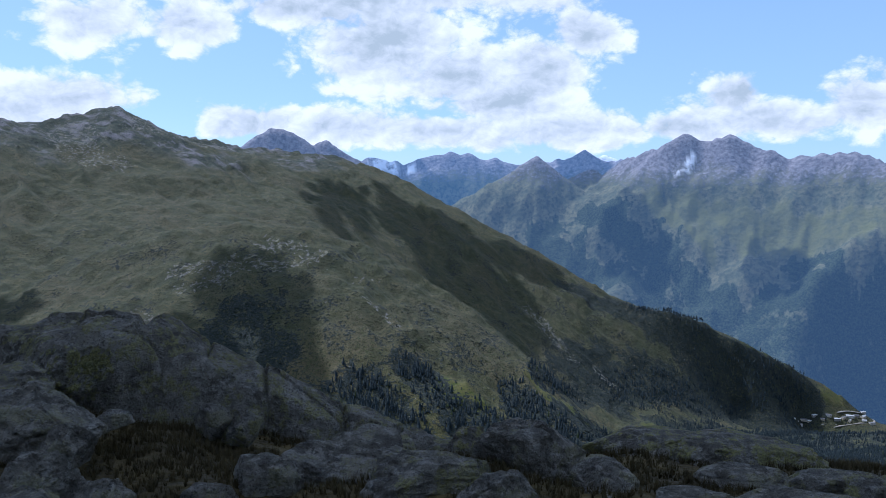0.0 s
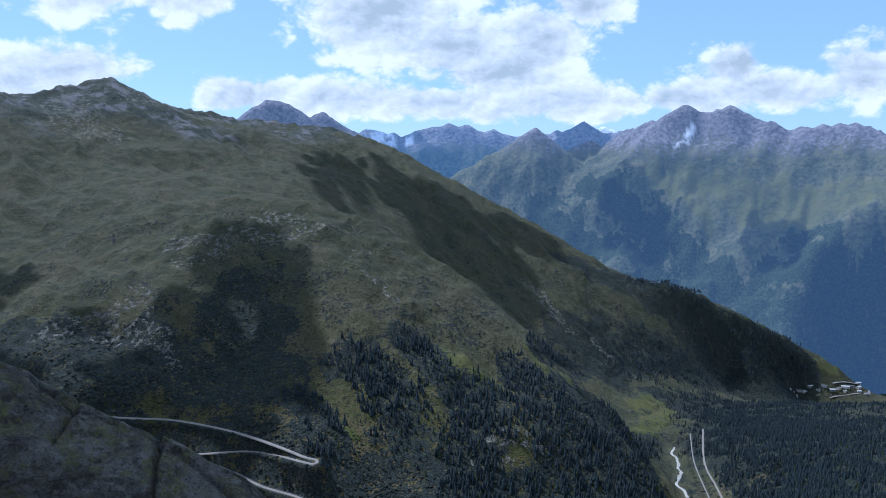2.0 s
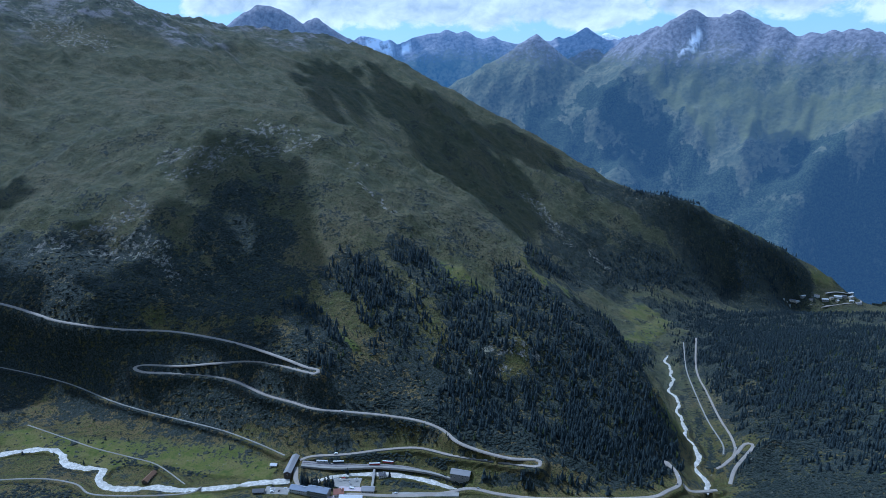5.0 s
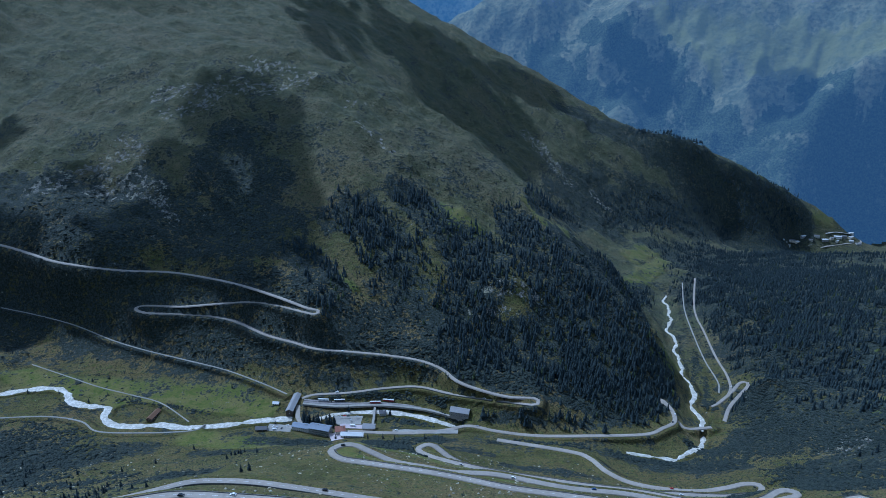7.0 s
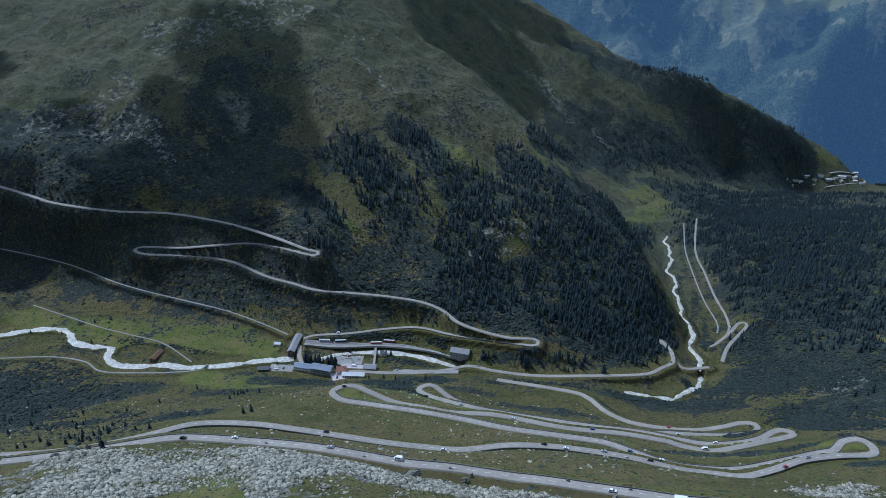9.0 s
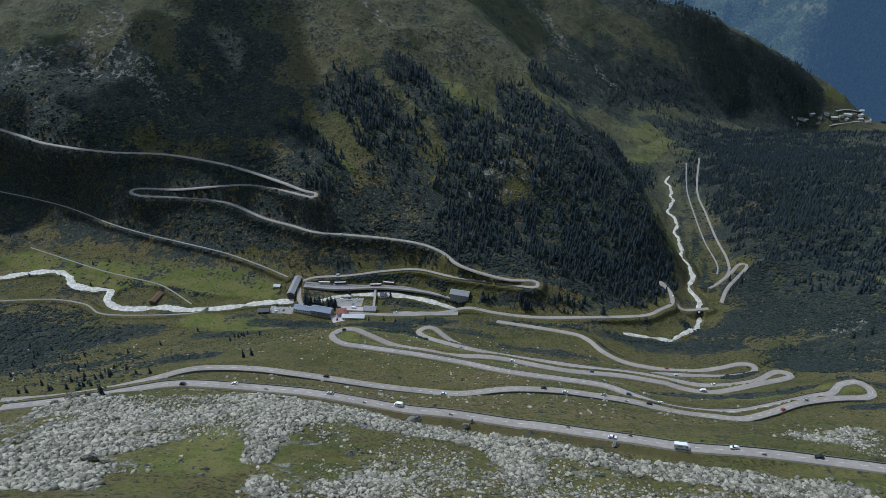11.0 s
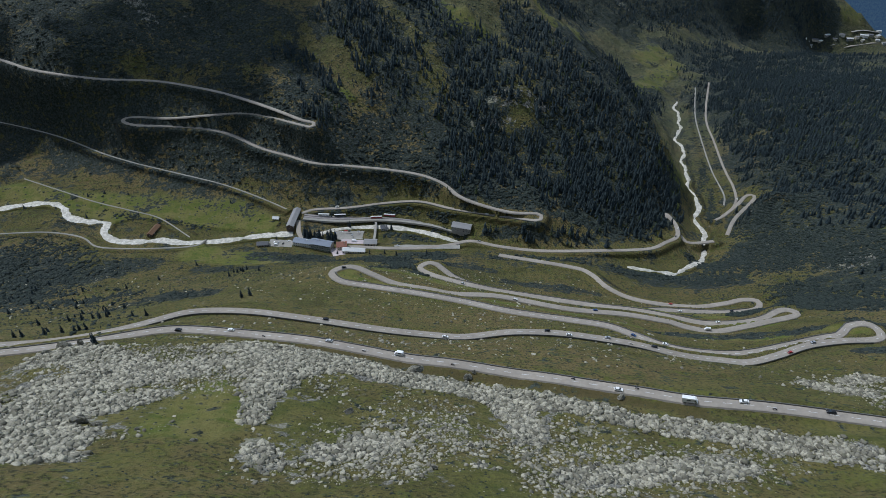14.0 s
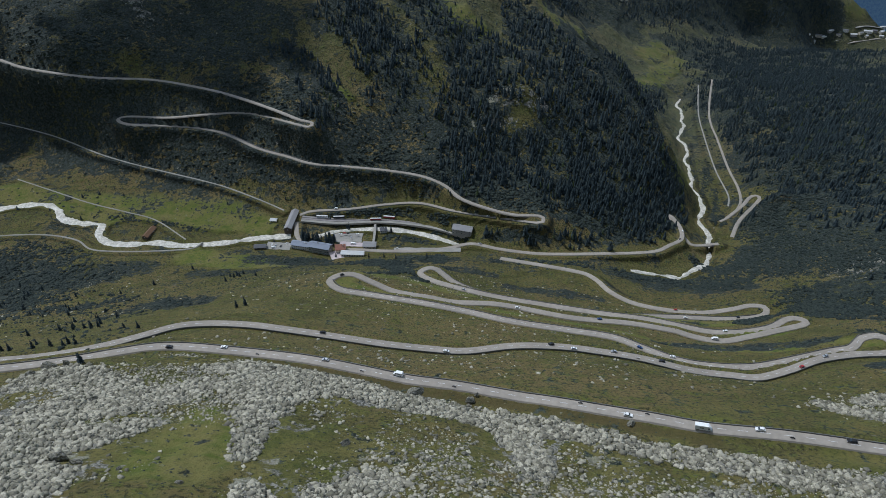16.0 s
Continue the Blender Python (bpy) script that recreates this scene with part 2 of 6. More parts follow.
def ground_material():
    g = Graph("alpine_ground", 0.95)
    n_big, n_mid, n_fine, n_tiny = g.noise(160, 5), g.noise(28, 6, 0.62), g.noise(7, 6, 0.66), g.noise(1.6, 6, 0.7)
    n_tuft = g.noise(3.2, 4, 0.75)
    grass = g.mix(g.step(n_mid, 0.38, 0.6), (0.056, 0.054, 0.013), (0.115, 0.096, 0.028))
    grass = g.mix(g.step(n_big, 0.46, 0.6), grass, (0.125, 0.095, 0.036))
    grass = g.mix(g.step(n_fine, 0.48, 0.62), grass, (0.075, 0.085, 0.014))
    grass = g.mix(g.step(n_tuft, 0.52, 0.6, 0.0, 0.8), grass, (0.032, 0.034, 0.009))
    grass = g.mix(g.step(n_tiny, 0.52, 0.57, 0.0, 0.95), grass, (0.02, 0.02, 0.007))
    grass = g.mix(g.step(g.noise(0.8, 5, 0.75), 0.56, 0.62, 0.0, 0.7), grass, (0.19, 0.165, 0.075))
    # greyer, cooler high grass; on the distant slopes this colour also imitates haze
    high = g.mix(g.step(n_mid, 0.38, 0.62), (0.044, 0.058, 0.042), (0.1, 0.102, 0.062))
    high = g.mix(g.step(n_fine, 0.46, 0.64), high, (0.03, 0.037, 0.032))
    high = g.mix(g.calc("MULTIPLY", g.step(g.noise(75, 6, 0.65), 0.5, 0.62), g.step(g.attr("alpine"), 0.55, 1.0)), high, (0.19, 0.18, 0.18))
    grass = g.mix(g.attr("alpine"), grass, high)
    lush = g.mix(g.step(n_fine, 0.38, 0.62), (0.068, 0.088, 0.013), (0.12, 0.12, 0.026))
    lush = g.mix(g.step(n_mid, 0.44, 0.6, 0.0, 0.8), lush, (0.145, 0.125, 0.04))
    lush = g.mix(g.step(n_tiny, 0.54, 0.64, 0.0, 0.6), lush, (0.05, 0.055, 0.012))
    col = g.mix(g.calc("MULTIPLY", g.attr("lush"), g.step(g.attr("alpine"), 0.0, 1.0, 1.0, 0.3)), grass, lush)
    col = g.mix(g.attr("heath"), col, g.mix(g.step(n_tiny, 0.4, 0.6), (0.04, 0.032, 0.012), (0.085, 0.066, 0.022)))
    shrub = g.mix(g.step(n_fine, 0.35, 0.65), (0.017, 0.026, 0.027), (0.05, 0.059, 0.046))
    shrub = g.mix(g.step(n_tuft, 0.46, 0.56), shrub, (0.009, 0.013, 0.009))
    edge = g.calc("ADD", g.attr("shrub"), g.calc("ADD", g.step(n_fine, 0.3, 0.7, -0.6, 0.6), g.step(n_mid, 0.3, 0.7, -0.35, 0.35)))
    col = g.mix(g.step(edge, 0.4, 0.62), col, shrub)
    col = g.mix(g.calc("MULTIPLY", g.step(n_tuft, 0.56, 0.62), g.attr("wild")), col, (0.02, 0.027, 0.011))
    stone = g.mix(g.cells(0.7), (0.1, 0.096, 0.08), (0.33, 0.315, 0.27))
    stone = g.mix(g.step(n_tiny, 0.4, 0.56), (0.05, 0.048, 0.036), stone)
    stone = g.mix(g.step(n_mid, 0.5, 0.75), stone, (0.24, 0.23, 0.14))
    col = g.mix(g.calc("MULTIPLY", g.step(n_tiny, 0.66, 0.7), g.step(n_mid, 0.45, 0.6)), col, stone)
    edge = g.calc("ADD", g.attr("stone"), g.step(g.noise(11, 7, 0.7), 0.3, 0.7, -0.6, 0.6))
    col = g.mix(g.step(edge, 0.45, 0.55), col, stone)
    far_relief = g.calc("MULTIPLY", g.calc("ADD", g.calc("MULTIPLY", n_mid, 7.0), g.calc("MULTIPLY", g.noise(75, 6, 0.65), 6.0)), g.attr("wild"))
    g.bump(g.calc("ADD", far_relief, g.calc("ADD", n_fine, g.calc("ADD", g.calc("MULTIPLY", n_tuft, 0.5), g.calc("MULTIPLY", n_tiny, 0.25)))), 1.3, 1.0)
    return g.done(col)


def range_material(name, haze_tint, haze):
    """Far mountains: purple-grey rock over olive slopes and dark woods, with blue haze added as emission."""
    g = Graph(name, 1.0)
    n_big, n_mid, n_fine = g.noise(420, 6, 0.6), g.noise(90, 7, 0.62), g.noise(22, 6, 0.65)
    high = g.attr("height")
    slope = g.mix(g.step(n_mid, 0.35, 0.65), (0.085, 0.095, 0.05), (0.17, 0.16, 0.08))
    slope = g.mix(g.step(n_fine, 0.46, 0.6, 0.0, 0.7), slope, (0.045, 0.055, 0.03))
    rock = g.mix(g.step(n_fine, 0.35, 0.65), (0.11, 0.1, 0.105), (0.27, 0.25, 0.25))
    line = g.calc("ADD", high, g.step(n_big, 0.3, 0.7, -0.16, 0.16))
    line = g.calc("ADD", line, g.step(n_fine, 0.3, 0.7, -0.16, 0.16))
    col = g.mix(g.step(line, 0.35, 0.65), slope, rock)
    col = g.mix(g.calc("MULTIPLY", g.attr("lush"), g.step(n_mid, 0.35, 0.6, 0.3, 1.0)), col, (0.13, 0.13, 0.04))
    wood = g.mix(g.step(g.noise(9, 4, 0.7), 0.4, 0.6), (0.014, 0.022, 0.012), (0.055, 0.07, 0.03))
    trees = g.calc("ADD", g.attr("wood"), g.calc("ADD", g.step(n_mid, 0.3, 0.7, -0.25, 0.25), g.step(n_fine, 0.3, 0.7, -0.35, 0.35)))
    col = g.mix(g.step(trees, 0.35, 0.75), col, wood)
    snow = g.calc("MULTIPLY", g.attr("snow"), g.step(n_mid, 0.36, 0.5))
    col = g.mix(snow, col, (0.75, 0.77, 0.8))
    g.bump(g.calc("ADD", n_mid, g.calc("MULTIPLY", n_fine, 0.4)), 16, 0.9)
    # distance haze is imitated by an even blue glow of the whole surface
    g.put(g.b.inputs["Emission Color"], haze_tint)
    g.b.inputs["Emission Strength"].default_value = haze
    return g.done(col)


def plain(name, a, b, size, rough=0.9, metal=0.0, depth=0.0, spread=0.0):
    g = Graph(name, rough, metal)
    n1, n2 = g.noise(size, 5, 0.6), g.noise(size * 9, 3)
    col = g.mix(g.step(n1, 0.3, 0.7), a, b)
    col = g.mix(g.step(n2, 0.35, 0.7, 0.0, 0.5), col, tuple(k * 0.7 for k in a))
    if spread:
        col = g.mix(g.calc("MULTIPLY", g.luck(), spread), col, tuple(k * 1.5 for k in b))
    if depth:
        g.bump(n1, depth)
    return g.done(col)


def needle_material(name, a, b):
    g = Graph(name, 0.9)
    col = g.mix(g.island(), a, b)
    col = g.mix(g.step(g.noise(0.9, 3), 0.35, 0.65, 0.0, 0.6), col, tuple(k * 0.45 for k in a))
    return g.done(col)


def rock_material(name, moss=0.5):
    g = Graph(name, 0.92)
    n1, n2, n3 = g.noise(1.3, 6, 0.7), g.noise(0.3, 7, 0.75), g.noise(0.07, 5, 0.75)
    col = g.mix(g.step(n1, 0.4, 0.6), (0.1, 0.094, 0.072), (0.27, 0.255, 0.205))
    col = g.mix(g.step(n2, 0.48, 0.6, 0.0, 0.75), col, (0.36, 0.345, 0.29))
    col = g.mix(g.step(n3, 0.54, 0.6, 0.0, 0.65), col, (0.035, 0.033, 0.029))
    col = g.mix(g.step(g.noise(0.45, 6, 0.8, squash=(1.0, 1.0, 2.2), distort=0.6), 0.56, 0.64, 0.0, 0.8), col, (0.05, 0.046, 0.036))
    lichen = g.calc("MULTIPLY", g.step(g.noise(0.8, 6, 0.75), 0.58 - moss * 0.16, 0.62 - moss * 0.12), g.step(n2, 0.44, 0.5))
    col = g.mix(g.calc("MULTIPLY", lichen, min(1.0, moss * 1.1)), col, g.mix(g.step(n3, 0.4, 0.6), (0.13, 0.13, 0.045), (0.32, 0.31, 0.1)))
    g.bump(g.calc("ADD", n1, g.calc("ADD", g.calc("MULTIPLY", n2, 0.7), g.calc("MULTIPLY", n3, 0.25))), 0.8, 1.0)
    return g.done(col)


M_GROUND = ground_material()
# two copies of one material; the farther one glows more, for thicker haze
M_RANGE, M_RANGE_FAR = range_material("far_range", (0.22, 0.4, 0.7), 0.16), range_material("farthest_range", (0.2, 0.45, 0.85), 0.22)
M_ROAD = plain("asphalt_sunbleached", (0.255, 0.226, 0.186), (0.345, 0.307, 0.255), 3.0)
M_DUST = plain("gravel_track", (0.24, 0.23, 0.2), (0.33, 0.31, 0.27), 2.0)
M_LINE = plain("road_paint", (0.6, 0.6, 0.58), (0.72, 0.72, 0.7), 0.7)
M_WALL = plain("retaining_stone", (0.1, 0.1, 0.095), (0.2, 0.195, 0.18), 1.2, depth=0.2)
M_NEEDLE = needle_material("spruce_needles", (0.014, 0.025, 0.03), (0.042, 0.058, 0.058))
M_LARCH = needle_material("larch_needles", (0.03, 0.045, 0.016), (0.06, 0.075, 0.03))
M_BUSH = needle_material("alder_leaves", (0.014, 0.022, 0.02), (0.042, 0.053, 0.04))
M_BARK = plain("bark", (0.06, 0.045, 0.035), (0.1, 0.08, 0.06), 0.3)
M_ROCK, M_ROCK_BARE = rock_material("lichen_granite", 0.6), rock_material("pale_granite", 0.35)
M_ROCK_MOSS = rock_material("mossy_granite", 0.8)


def water_material():
    g = Graph("glacial_water", 0.55)
    foam = g.step(g.noise(5, 6, 0.7, squash=(1, 1, 1)), 0.45, 0.6)
    col = g.mix(foam, (0.36, 0.34, 0.28), (0.6, 0.565, 0.49))
    g.bump(g.noise(0.8, 4), 0.04)
    return g.done(col)


M_WATER = water_material()

# ======== lie of the land: roads, streams, ridges (metres, hotel at z = 0) ========
ROAD_LOWER = [(77, 810, 4), (165, 771, 14), (188, 753, 17), (202, 720, 22), (224, 696, 25), (258, 678, 30), (294, 669, 34), (326, 670, 38), (347, 674,
    40), (362, 670, 42), (361, 660, 43), (347, 650, 45), (309, 643, 48), (250, 640, 54), (193, 637, 59), (137, 641, 64), (76, 650, 70), (39, 659, 74),
    (14, 672, 76), (-6, 692, 79), (-17, 692, 80), (-24, 681, 82), (-12, 667, 84), (13, 650, 88)]
ROAD_MIDDLE = [(13, 650, 88), (55, 631, 91), (101, 614, 95), (156, 596, 99), (198, 583, 103), (228, 571, 105), (252, 561, 107), (278, 558, 109), (307,
    562, 111), (326, 571, 113), (336, 573, 113), (343, 568, 114), (339, 563, 114), (306, 550, 118), (280, 541, 120), (251, 533, 122), (228, 536, 124),
    (211, 542, 126)]
ROAD_UPPER = [(211, 542, 126), (170, 548, 130), (117, 550, 135), (54, 561, 141), (12, 561, 144), (-10, 565, 146), (-42, 570, 149), (-64, 580, 152),
    (-82, 589, 154), (-95, 587, 155), (-103, 577, 156), (-92, 564, 157), (-67, 555, 159), (-19, 540, 162), (21, 525, 165), (59, 509, 168), (105, 494,
    172), (136, 484, 174), (156, 470, 176), (178, 455, 178), (202, 448, 179), (231, 445, 181), (264, 450, 184), (292, 456, 186), (309, 459, 187),
    (320, 468, 188), (333, 470, 189), (340, 464, 189), (338, 454, 190), (327, 449, 191), (303, 446, 193), (273, 439, 195), (246, 427, 197), (221, 418,
    199), (201, 418, 201), (173, 421, 203), (142, 429, 206), (113, 434, 208), (85, 437, 210), (51, 435, 213), (17, 428, 215), (-7, 428, 217), (-40,
    430, 220), (-73, 435, 222), (-107, 439, 225), (-136, 442, 227), (-165, 441, 229), (-183, 436, 231), (-200, 427, 232), (-219, 416, 234), (-242,
    406, 236), (-265, 399, 238), (-292, 394, 240)]
ROAD_TOP = [(-279, 377, 250), (-257, 377, 253), (-239, 378, 255), (-218, 380, 257), (-193, 383, 260), (-172, 384, 263), (-153, 382, 265), (-126, 376,
    268), (-96, 368, 272), (-73, 361, 275), (-45, 351, 278), (-18, 341, 281), (7, 333, 285), (38, 323, 288), (55, 317, 291), (78, 310, 293), (102,
    302, 296), (124, 294, 299)]
ROAD_FAR = [(-206, 916, 2), (-187, 925, 3), (-135, 924, 7), (-85, 931, 10), (-33, 929, 14), (17, 904, 17), (74, 882, 21), (129, 862, 25), (139, 868,
    26), (134, 876, 27), (98, 875, 30), (58, 889, 33), (26, 908, 36), (1, 940, 39), (-34, 960, 42), (-86, 969, 46), (-139, 972, 50), (-191, 974, 54),
    (-228, 989, 57), (-276, 1008, 61), (-330, 1043, 66), (-370, 1055, 70), (-425, 1057, 74), (-478, 1053, 78), (-502, 1064, 80), (-491, 1075, 81),
    (-425, 1063, 85), (-370, 1064, 89), (-314, 1065, 92), (-273, 1050, 95), (-231, 1021, 99), (-195, 999, 101), (-191, 1010, 102), (-212, 1018, 104),
    (-252, 1042, 108), (-314, 1074, 114), (-375, 1097, 119), (-455, 1112, 126), (-544, 1103, 134), (-642, 1115, 143), (-701, 1141, 148), (-763, 1167,
    154), (-832, 1186, 160)]
TRACK_FAR = [(-770, 1131, 52), (-703, 1115, 46), (-624, 1089, 39), (-540, 1046, 32), (-486, 1025, 27), (-425, 1006, 22), (-356, 986, 16), (-317, 972,
    12), (-268, 947, 8), (-229, 925, 4)]
ROAD_VALLEY = [(-208, 899, 1), (-196, 857, 1), (-155, 825, 1), (-125, 832, 2), (-77, 829, 2), (-30, 829, 2), (9, 837, 1), (41, 848, 0), (80, 838, -2),
    (134, 829, -3), (213, 833, -6), (288, 845, -12), (318, 863, -14), (341, 883, -17), (348, 914, -19), (345, 946, -22), (340, 950, -22)]
ROAD_BRIDGE = [(342, 949, -22), (348, 918, -25), (353, 892, -27), (363, 883, -29), (400, 891, -32)]
ROAD_GORGE = [(434, 977, -52), (461, 1001, -57), (496, 1051, -66), (517, 1115, -76), (536, 1217, -91), (573, 1376, -115), (596, 1480, -131), (635,
    1602, -150), (733, 1861, -190)]
ROAD_SPUR = [(434, 925, -45), (463, 973, -47), (520, 1041, -51), (511, 1051, -52), (483, 1021, -54), (443, 985, -56)]
TRACK_GORGE = [(678, 1808, -182), (595, 1557, -144), (551, 1384, -119), (512, 1210, -94), (494, 1098, -78), (476, 1048, -70)]
RAIL = [(-201, 907, 2), (-150, 902, 1), (-83, 906, 0), (-16, 894, -1), (33, 871, -2), (80, 846, -3)]
RIVER_MEADOW = [(-700, 907, 12), (-654, 914, 11), (-621, 928, 10), (-582, 935, 9), (-557, 923, 8), (-540, 901, 7), (-511, 891, 6), (-481, 888, 5),
    (-475, 864, 5), (-455, 847, 4), (-426, 844, 3), (-389, 849, 2), (-356, 844, 1), (-303, 851, 0), (-258, 865, -2), (-211, 872, -3)]
RIVER_VILLAGE = [(-178, 869, -3), (-148, 885, -4), (-107, 890, -4), (-66, 890, -5), (-24, 879, -6), (9, 864, -7), (29, 852, -7)]
RIVER_GORGE = [(252, 809, -15), (271, 806, -17), (316, 800, -21), (342, 821, -24), (366, 841, -31), (382, 872, -39), (390, 904, -46), (410, 936, -52),
    (418, 1014, -66), (433, 1078, -77), (458, 1164, -92), (484, 1299, -116), (518, 1420, -137), (577, 1618, -173), (615, 1750, -196)]
PATH_MEADOW = [(-615, 847, 14), (-548, 854, 12), (-497, 845, 10), (-469, 826, 8), (-432, 822, 7), (-372, 826, 5), (-336, 833, 4), (-327, 848, 3)]
PATH_GREEN = [(-646, 994, 16), (-578, 964, 13), (-514, 936, 10), (-455, 917, 7), (-407, 899, 5), (-352, 856, 2)]
SLOPE = [(-143, 223, 361), (-65, 209, 363), (-2, 213, 358), (-5, 258, 324), (96, 268, 300), (28, 282, 301), (15, 322, 282), (-14, 335, 278), (-207,
    346, 287)]
RIDGE_KNOLL = [(-827, 1710, 402), (-688, 1717, 438), (-545, 1715, 453), (-417, 1710, 461), (-319, 1711, 447), (-206, 1708, 406), (-92, 1677, 353),
    (19, 1620, 293), (122, 1555, 226), (213, 1455, 149), (298, 1388, 67), (373, 1401, 8)]
KNOLL_BACK = [(-780, 1950, 454), (-591, 1963, 449), (-376, 2015, 403), (-238, 1966, 334), (-107, 1947, 223), (23, 1900, 119), (146, 1844, 23), (292,
    1776, -79)]
RIDGE_SECOND = [(-423, 3525, 684), (-183, 3345, 576), (35, 3250, 457), (241, 3141, 358), (432, 3019, 255), (521, 2954, 201), (652, 2877, 134), (752,
    2801, 85), (901, 2756, 56), (1041, 2760, 28), (1180, 2758, -50), (1439, 2802, -182), (1685, 2896, -299)]
SECOND_FACE = [(-453, 2966, 560), (-185, 2593, 370), (75, 2699, 252), (28, 2400, 145), (223, 2339, 39), (249, 2638, 128), (448, 2510, 2), (683, 2612,
    -20), (625, 2369, -162), (407, 2264, -98), (801, 2421, -183), (947, 2422, -255), (914, 2647, -71), (1186, 2647, -227)]
RIDGE_MAIN = [(-1757, 2307, 740), (-1615, 2528, 795), (-1551, 2626, 784), (-1499, 2770, 835), (-1441, 2857, 862), (-1356, 2899, 876), (-1299, 2979,
    840), (-1215, 3068, 792), (-1022, 3243, 755), (-744, 3420, 726), (-543, 3559, 705)]
MAIN_FACE = [(-1353, 2102, 555), (-1195, 1847, 449), (-1120, 1986, 475), (-892, 1989, 484), (-636, 2001, 460), (-1291, 2485, 656), (-1016, 2555, 599),
    (-717, 2603, 559), (-475, 2556, 518), (-488, 2227, 450), (-1090, 1677, 362), (-1001, 1766, 382), (-862, 1637, 327), (-941, 1439, 282), (-722,
    1627, 356)]
FRONT_FACE = [(-367, 1611, 374), (-141, 1566, 347), (-1, 1312, 190), (122, 1085, 122), (225, 1201, 120), (172, 1372, 155), (-159, 1343, 233), (-216,
    1142, 131), (-560, 1404, 277), (-747, 1427, 272), (-593, 1203, 161), (-774, 1274, 183), (-672, 1160, 155), (-434, 1184, 147), (-393, 1293, 200),
    (-73, 1040, 65), (87, 1004, 45), (198, 1033, 49), (297, 1154, 86), (303, 986, 26), (358, 1084, 45)]
RIGHT_HILL = [(898, 2184, -262), (1069, 2272, -285), (1158, 2114, -240), (1293, 1915, -175), (800, 1625, -124), (852, 1367, -39), (622, 1377, -70),
    (616, 1100, -4), (709, 1042, 46), (511, 964, 11), (615, 1544, -118), (1243, 1579, -17)]
RIGHT_NEAR = [(506, 875, 8), (649, 986, 0), (767, 1086, 8), (547, 751, 73), (458, 716, 47), (405, 679, 59), (462, 614, 109)]
VALLEY_FLOOR = [(1152, 2661, -335), (1160, 2438, -312)]
VALLEY_DROP = [(976, 2247, -260), (1075, 2257, -263), (1173, 2264, -261), (1247, 2225, -250), (1290, 2141, -219), (1339, 2051, -186), (1183, 2482,
    -367), (1338, 2460, -361), (1446, 2398, -338), (1504, 2302, -301), (1579, 2190, -259), (1440, 2689, -436), (1600, 2655, -422), (1711, 2585, -396),
    (1680, 2956, -483), (1833, 2923, -483), (1895, 2762, -425), (1769, 2298, -258), (2101, 2924, -431), (1094, 2523, -326)]
CRAG = [(-60, -60, 566), (0, -60, 560), (60, -60, 560), (-40, 0, 557), (-14, 6, 553.5), (0, 6, 552.5), (14, 6, 552), (40, 0, 551),
        (-20, 18, 553.5), (-9, 17, 553), (0, 16, 552.5), (10, 16, 552.3), (20, 15, 551), (-40, 20, 555), (40, 12, 548), (-26, 26, 553),
        (-10, 25, 551), (0, 22, 549), (6, 19, 551.6), (12, 20, 550.5), (26, 22, 545), (-40, 50, 525), (0, 45, 520), (40, 45, 515), (-120, 0, 570),
        (120, 0, 545), (-60, 110, 452), (0, 110, 446), (70, 110, 436)]
APRON = [(-78, 170, 396), (0, 180, 384), (80, 172, 376), (130, 200, 345), (-200, 190, 390), (-330, 240, 350), (220, 220, 330), (330, 260, 300),
         (-160, 280, 322), (-260, 320, 285), (160, 270, 306), (196, 276, 306), (280, 300, 285), (420, 380, 235), (480, 480, 180), (-420, 400, 215),
         (-330, 560, 120), (-480, 620, 70), (-300, 700, 50), (-420, 760, 20), (-560, 780, 22), (-700, 850, 20), (-180, 720, 60), (-250, 790, 10),
         (-170, 790, 8), (-80, 770, 22), (-850, 700, 60), (-700, 600, 120), (-560, 450, 210), (-700, 1000, 20)]
OUTER = [(-900, 0, 560), (900, 0, 500), (-2400, 0, 700), (2400, 0, 400), (0, -800, 760), (-1500, -1500, 900), (1500, -1500, 800), (0, -4000, 900),
         (-4000, 0, 900), (4000, 0, 700), (-1500, 800, 200), (-2400, 1200, 500), (-1100, 1050, 90), (-1500, 1400, 350), (1200, 900, 200),
         (1700, 1300, 250), (2200, 2000, 50), (2900, 2600, -150), (3600, 3000, 300), (-2600, 2600, 700), (-2200, 3400, 650), (-1500, 4200, 600),
         (900, 500, 250), (-4000, -4000, 900), (4000, -4000, 800), (4600, 2000, 500), (-4600, 2000, 900)]
BEHIND = [(-2300, 4200, 500)]


def along(line, step):
    """Points every few metres along a line."""
    p = np.array(line, float)
    out = []
    for a, b in zip(p[:-1], p[1:]):
        k = max(1, int(np.hypot(*(b - a)[:2]) / step))
        out.append(a + (b - a) * (np.arange(k) / k)[:, None])
    return np.vstack(out + [p[-1:]])


def smooth_line(line, step):
    """A rounded line through the points (Catmull-Rom), every step metres."""
    p = np.array(line, float)
    p = np.vstack([2 * p[0] - p[1], p, 2 * p[-1] - p[-2]])
    out = []
    for i in range(1, len(p) - 2):
        a, b, c, d = p[i - 1:i + 3]
        k = max(2, int(np.hypot(*(c - b)[:2]) / step))
        t = (np.arange(k) / k)[:, None]
        out.append(0.5 * (2 * b + (c - a) * t + (2 * a - 5 * b + 4 * c - d) * t ** 2 + (3 * b - a - 3 * c + d) * t ** 3))
    return np.vstack(out + [p[-2:-1]])


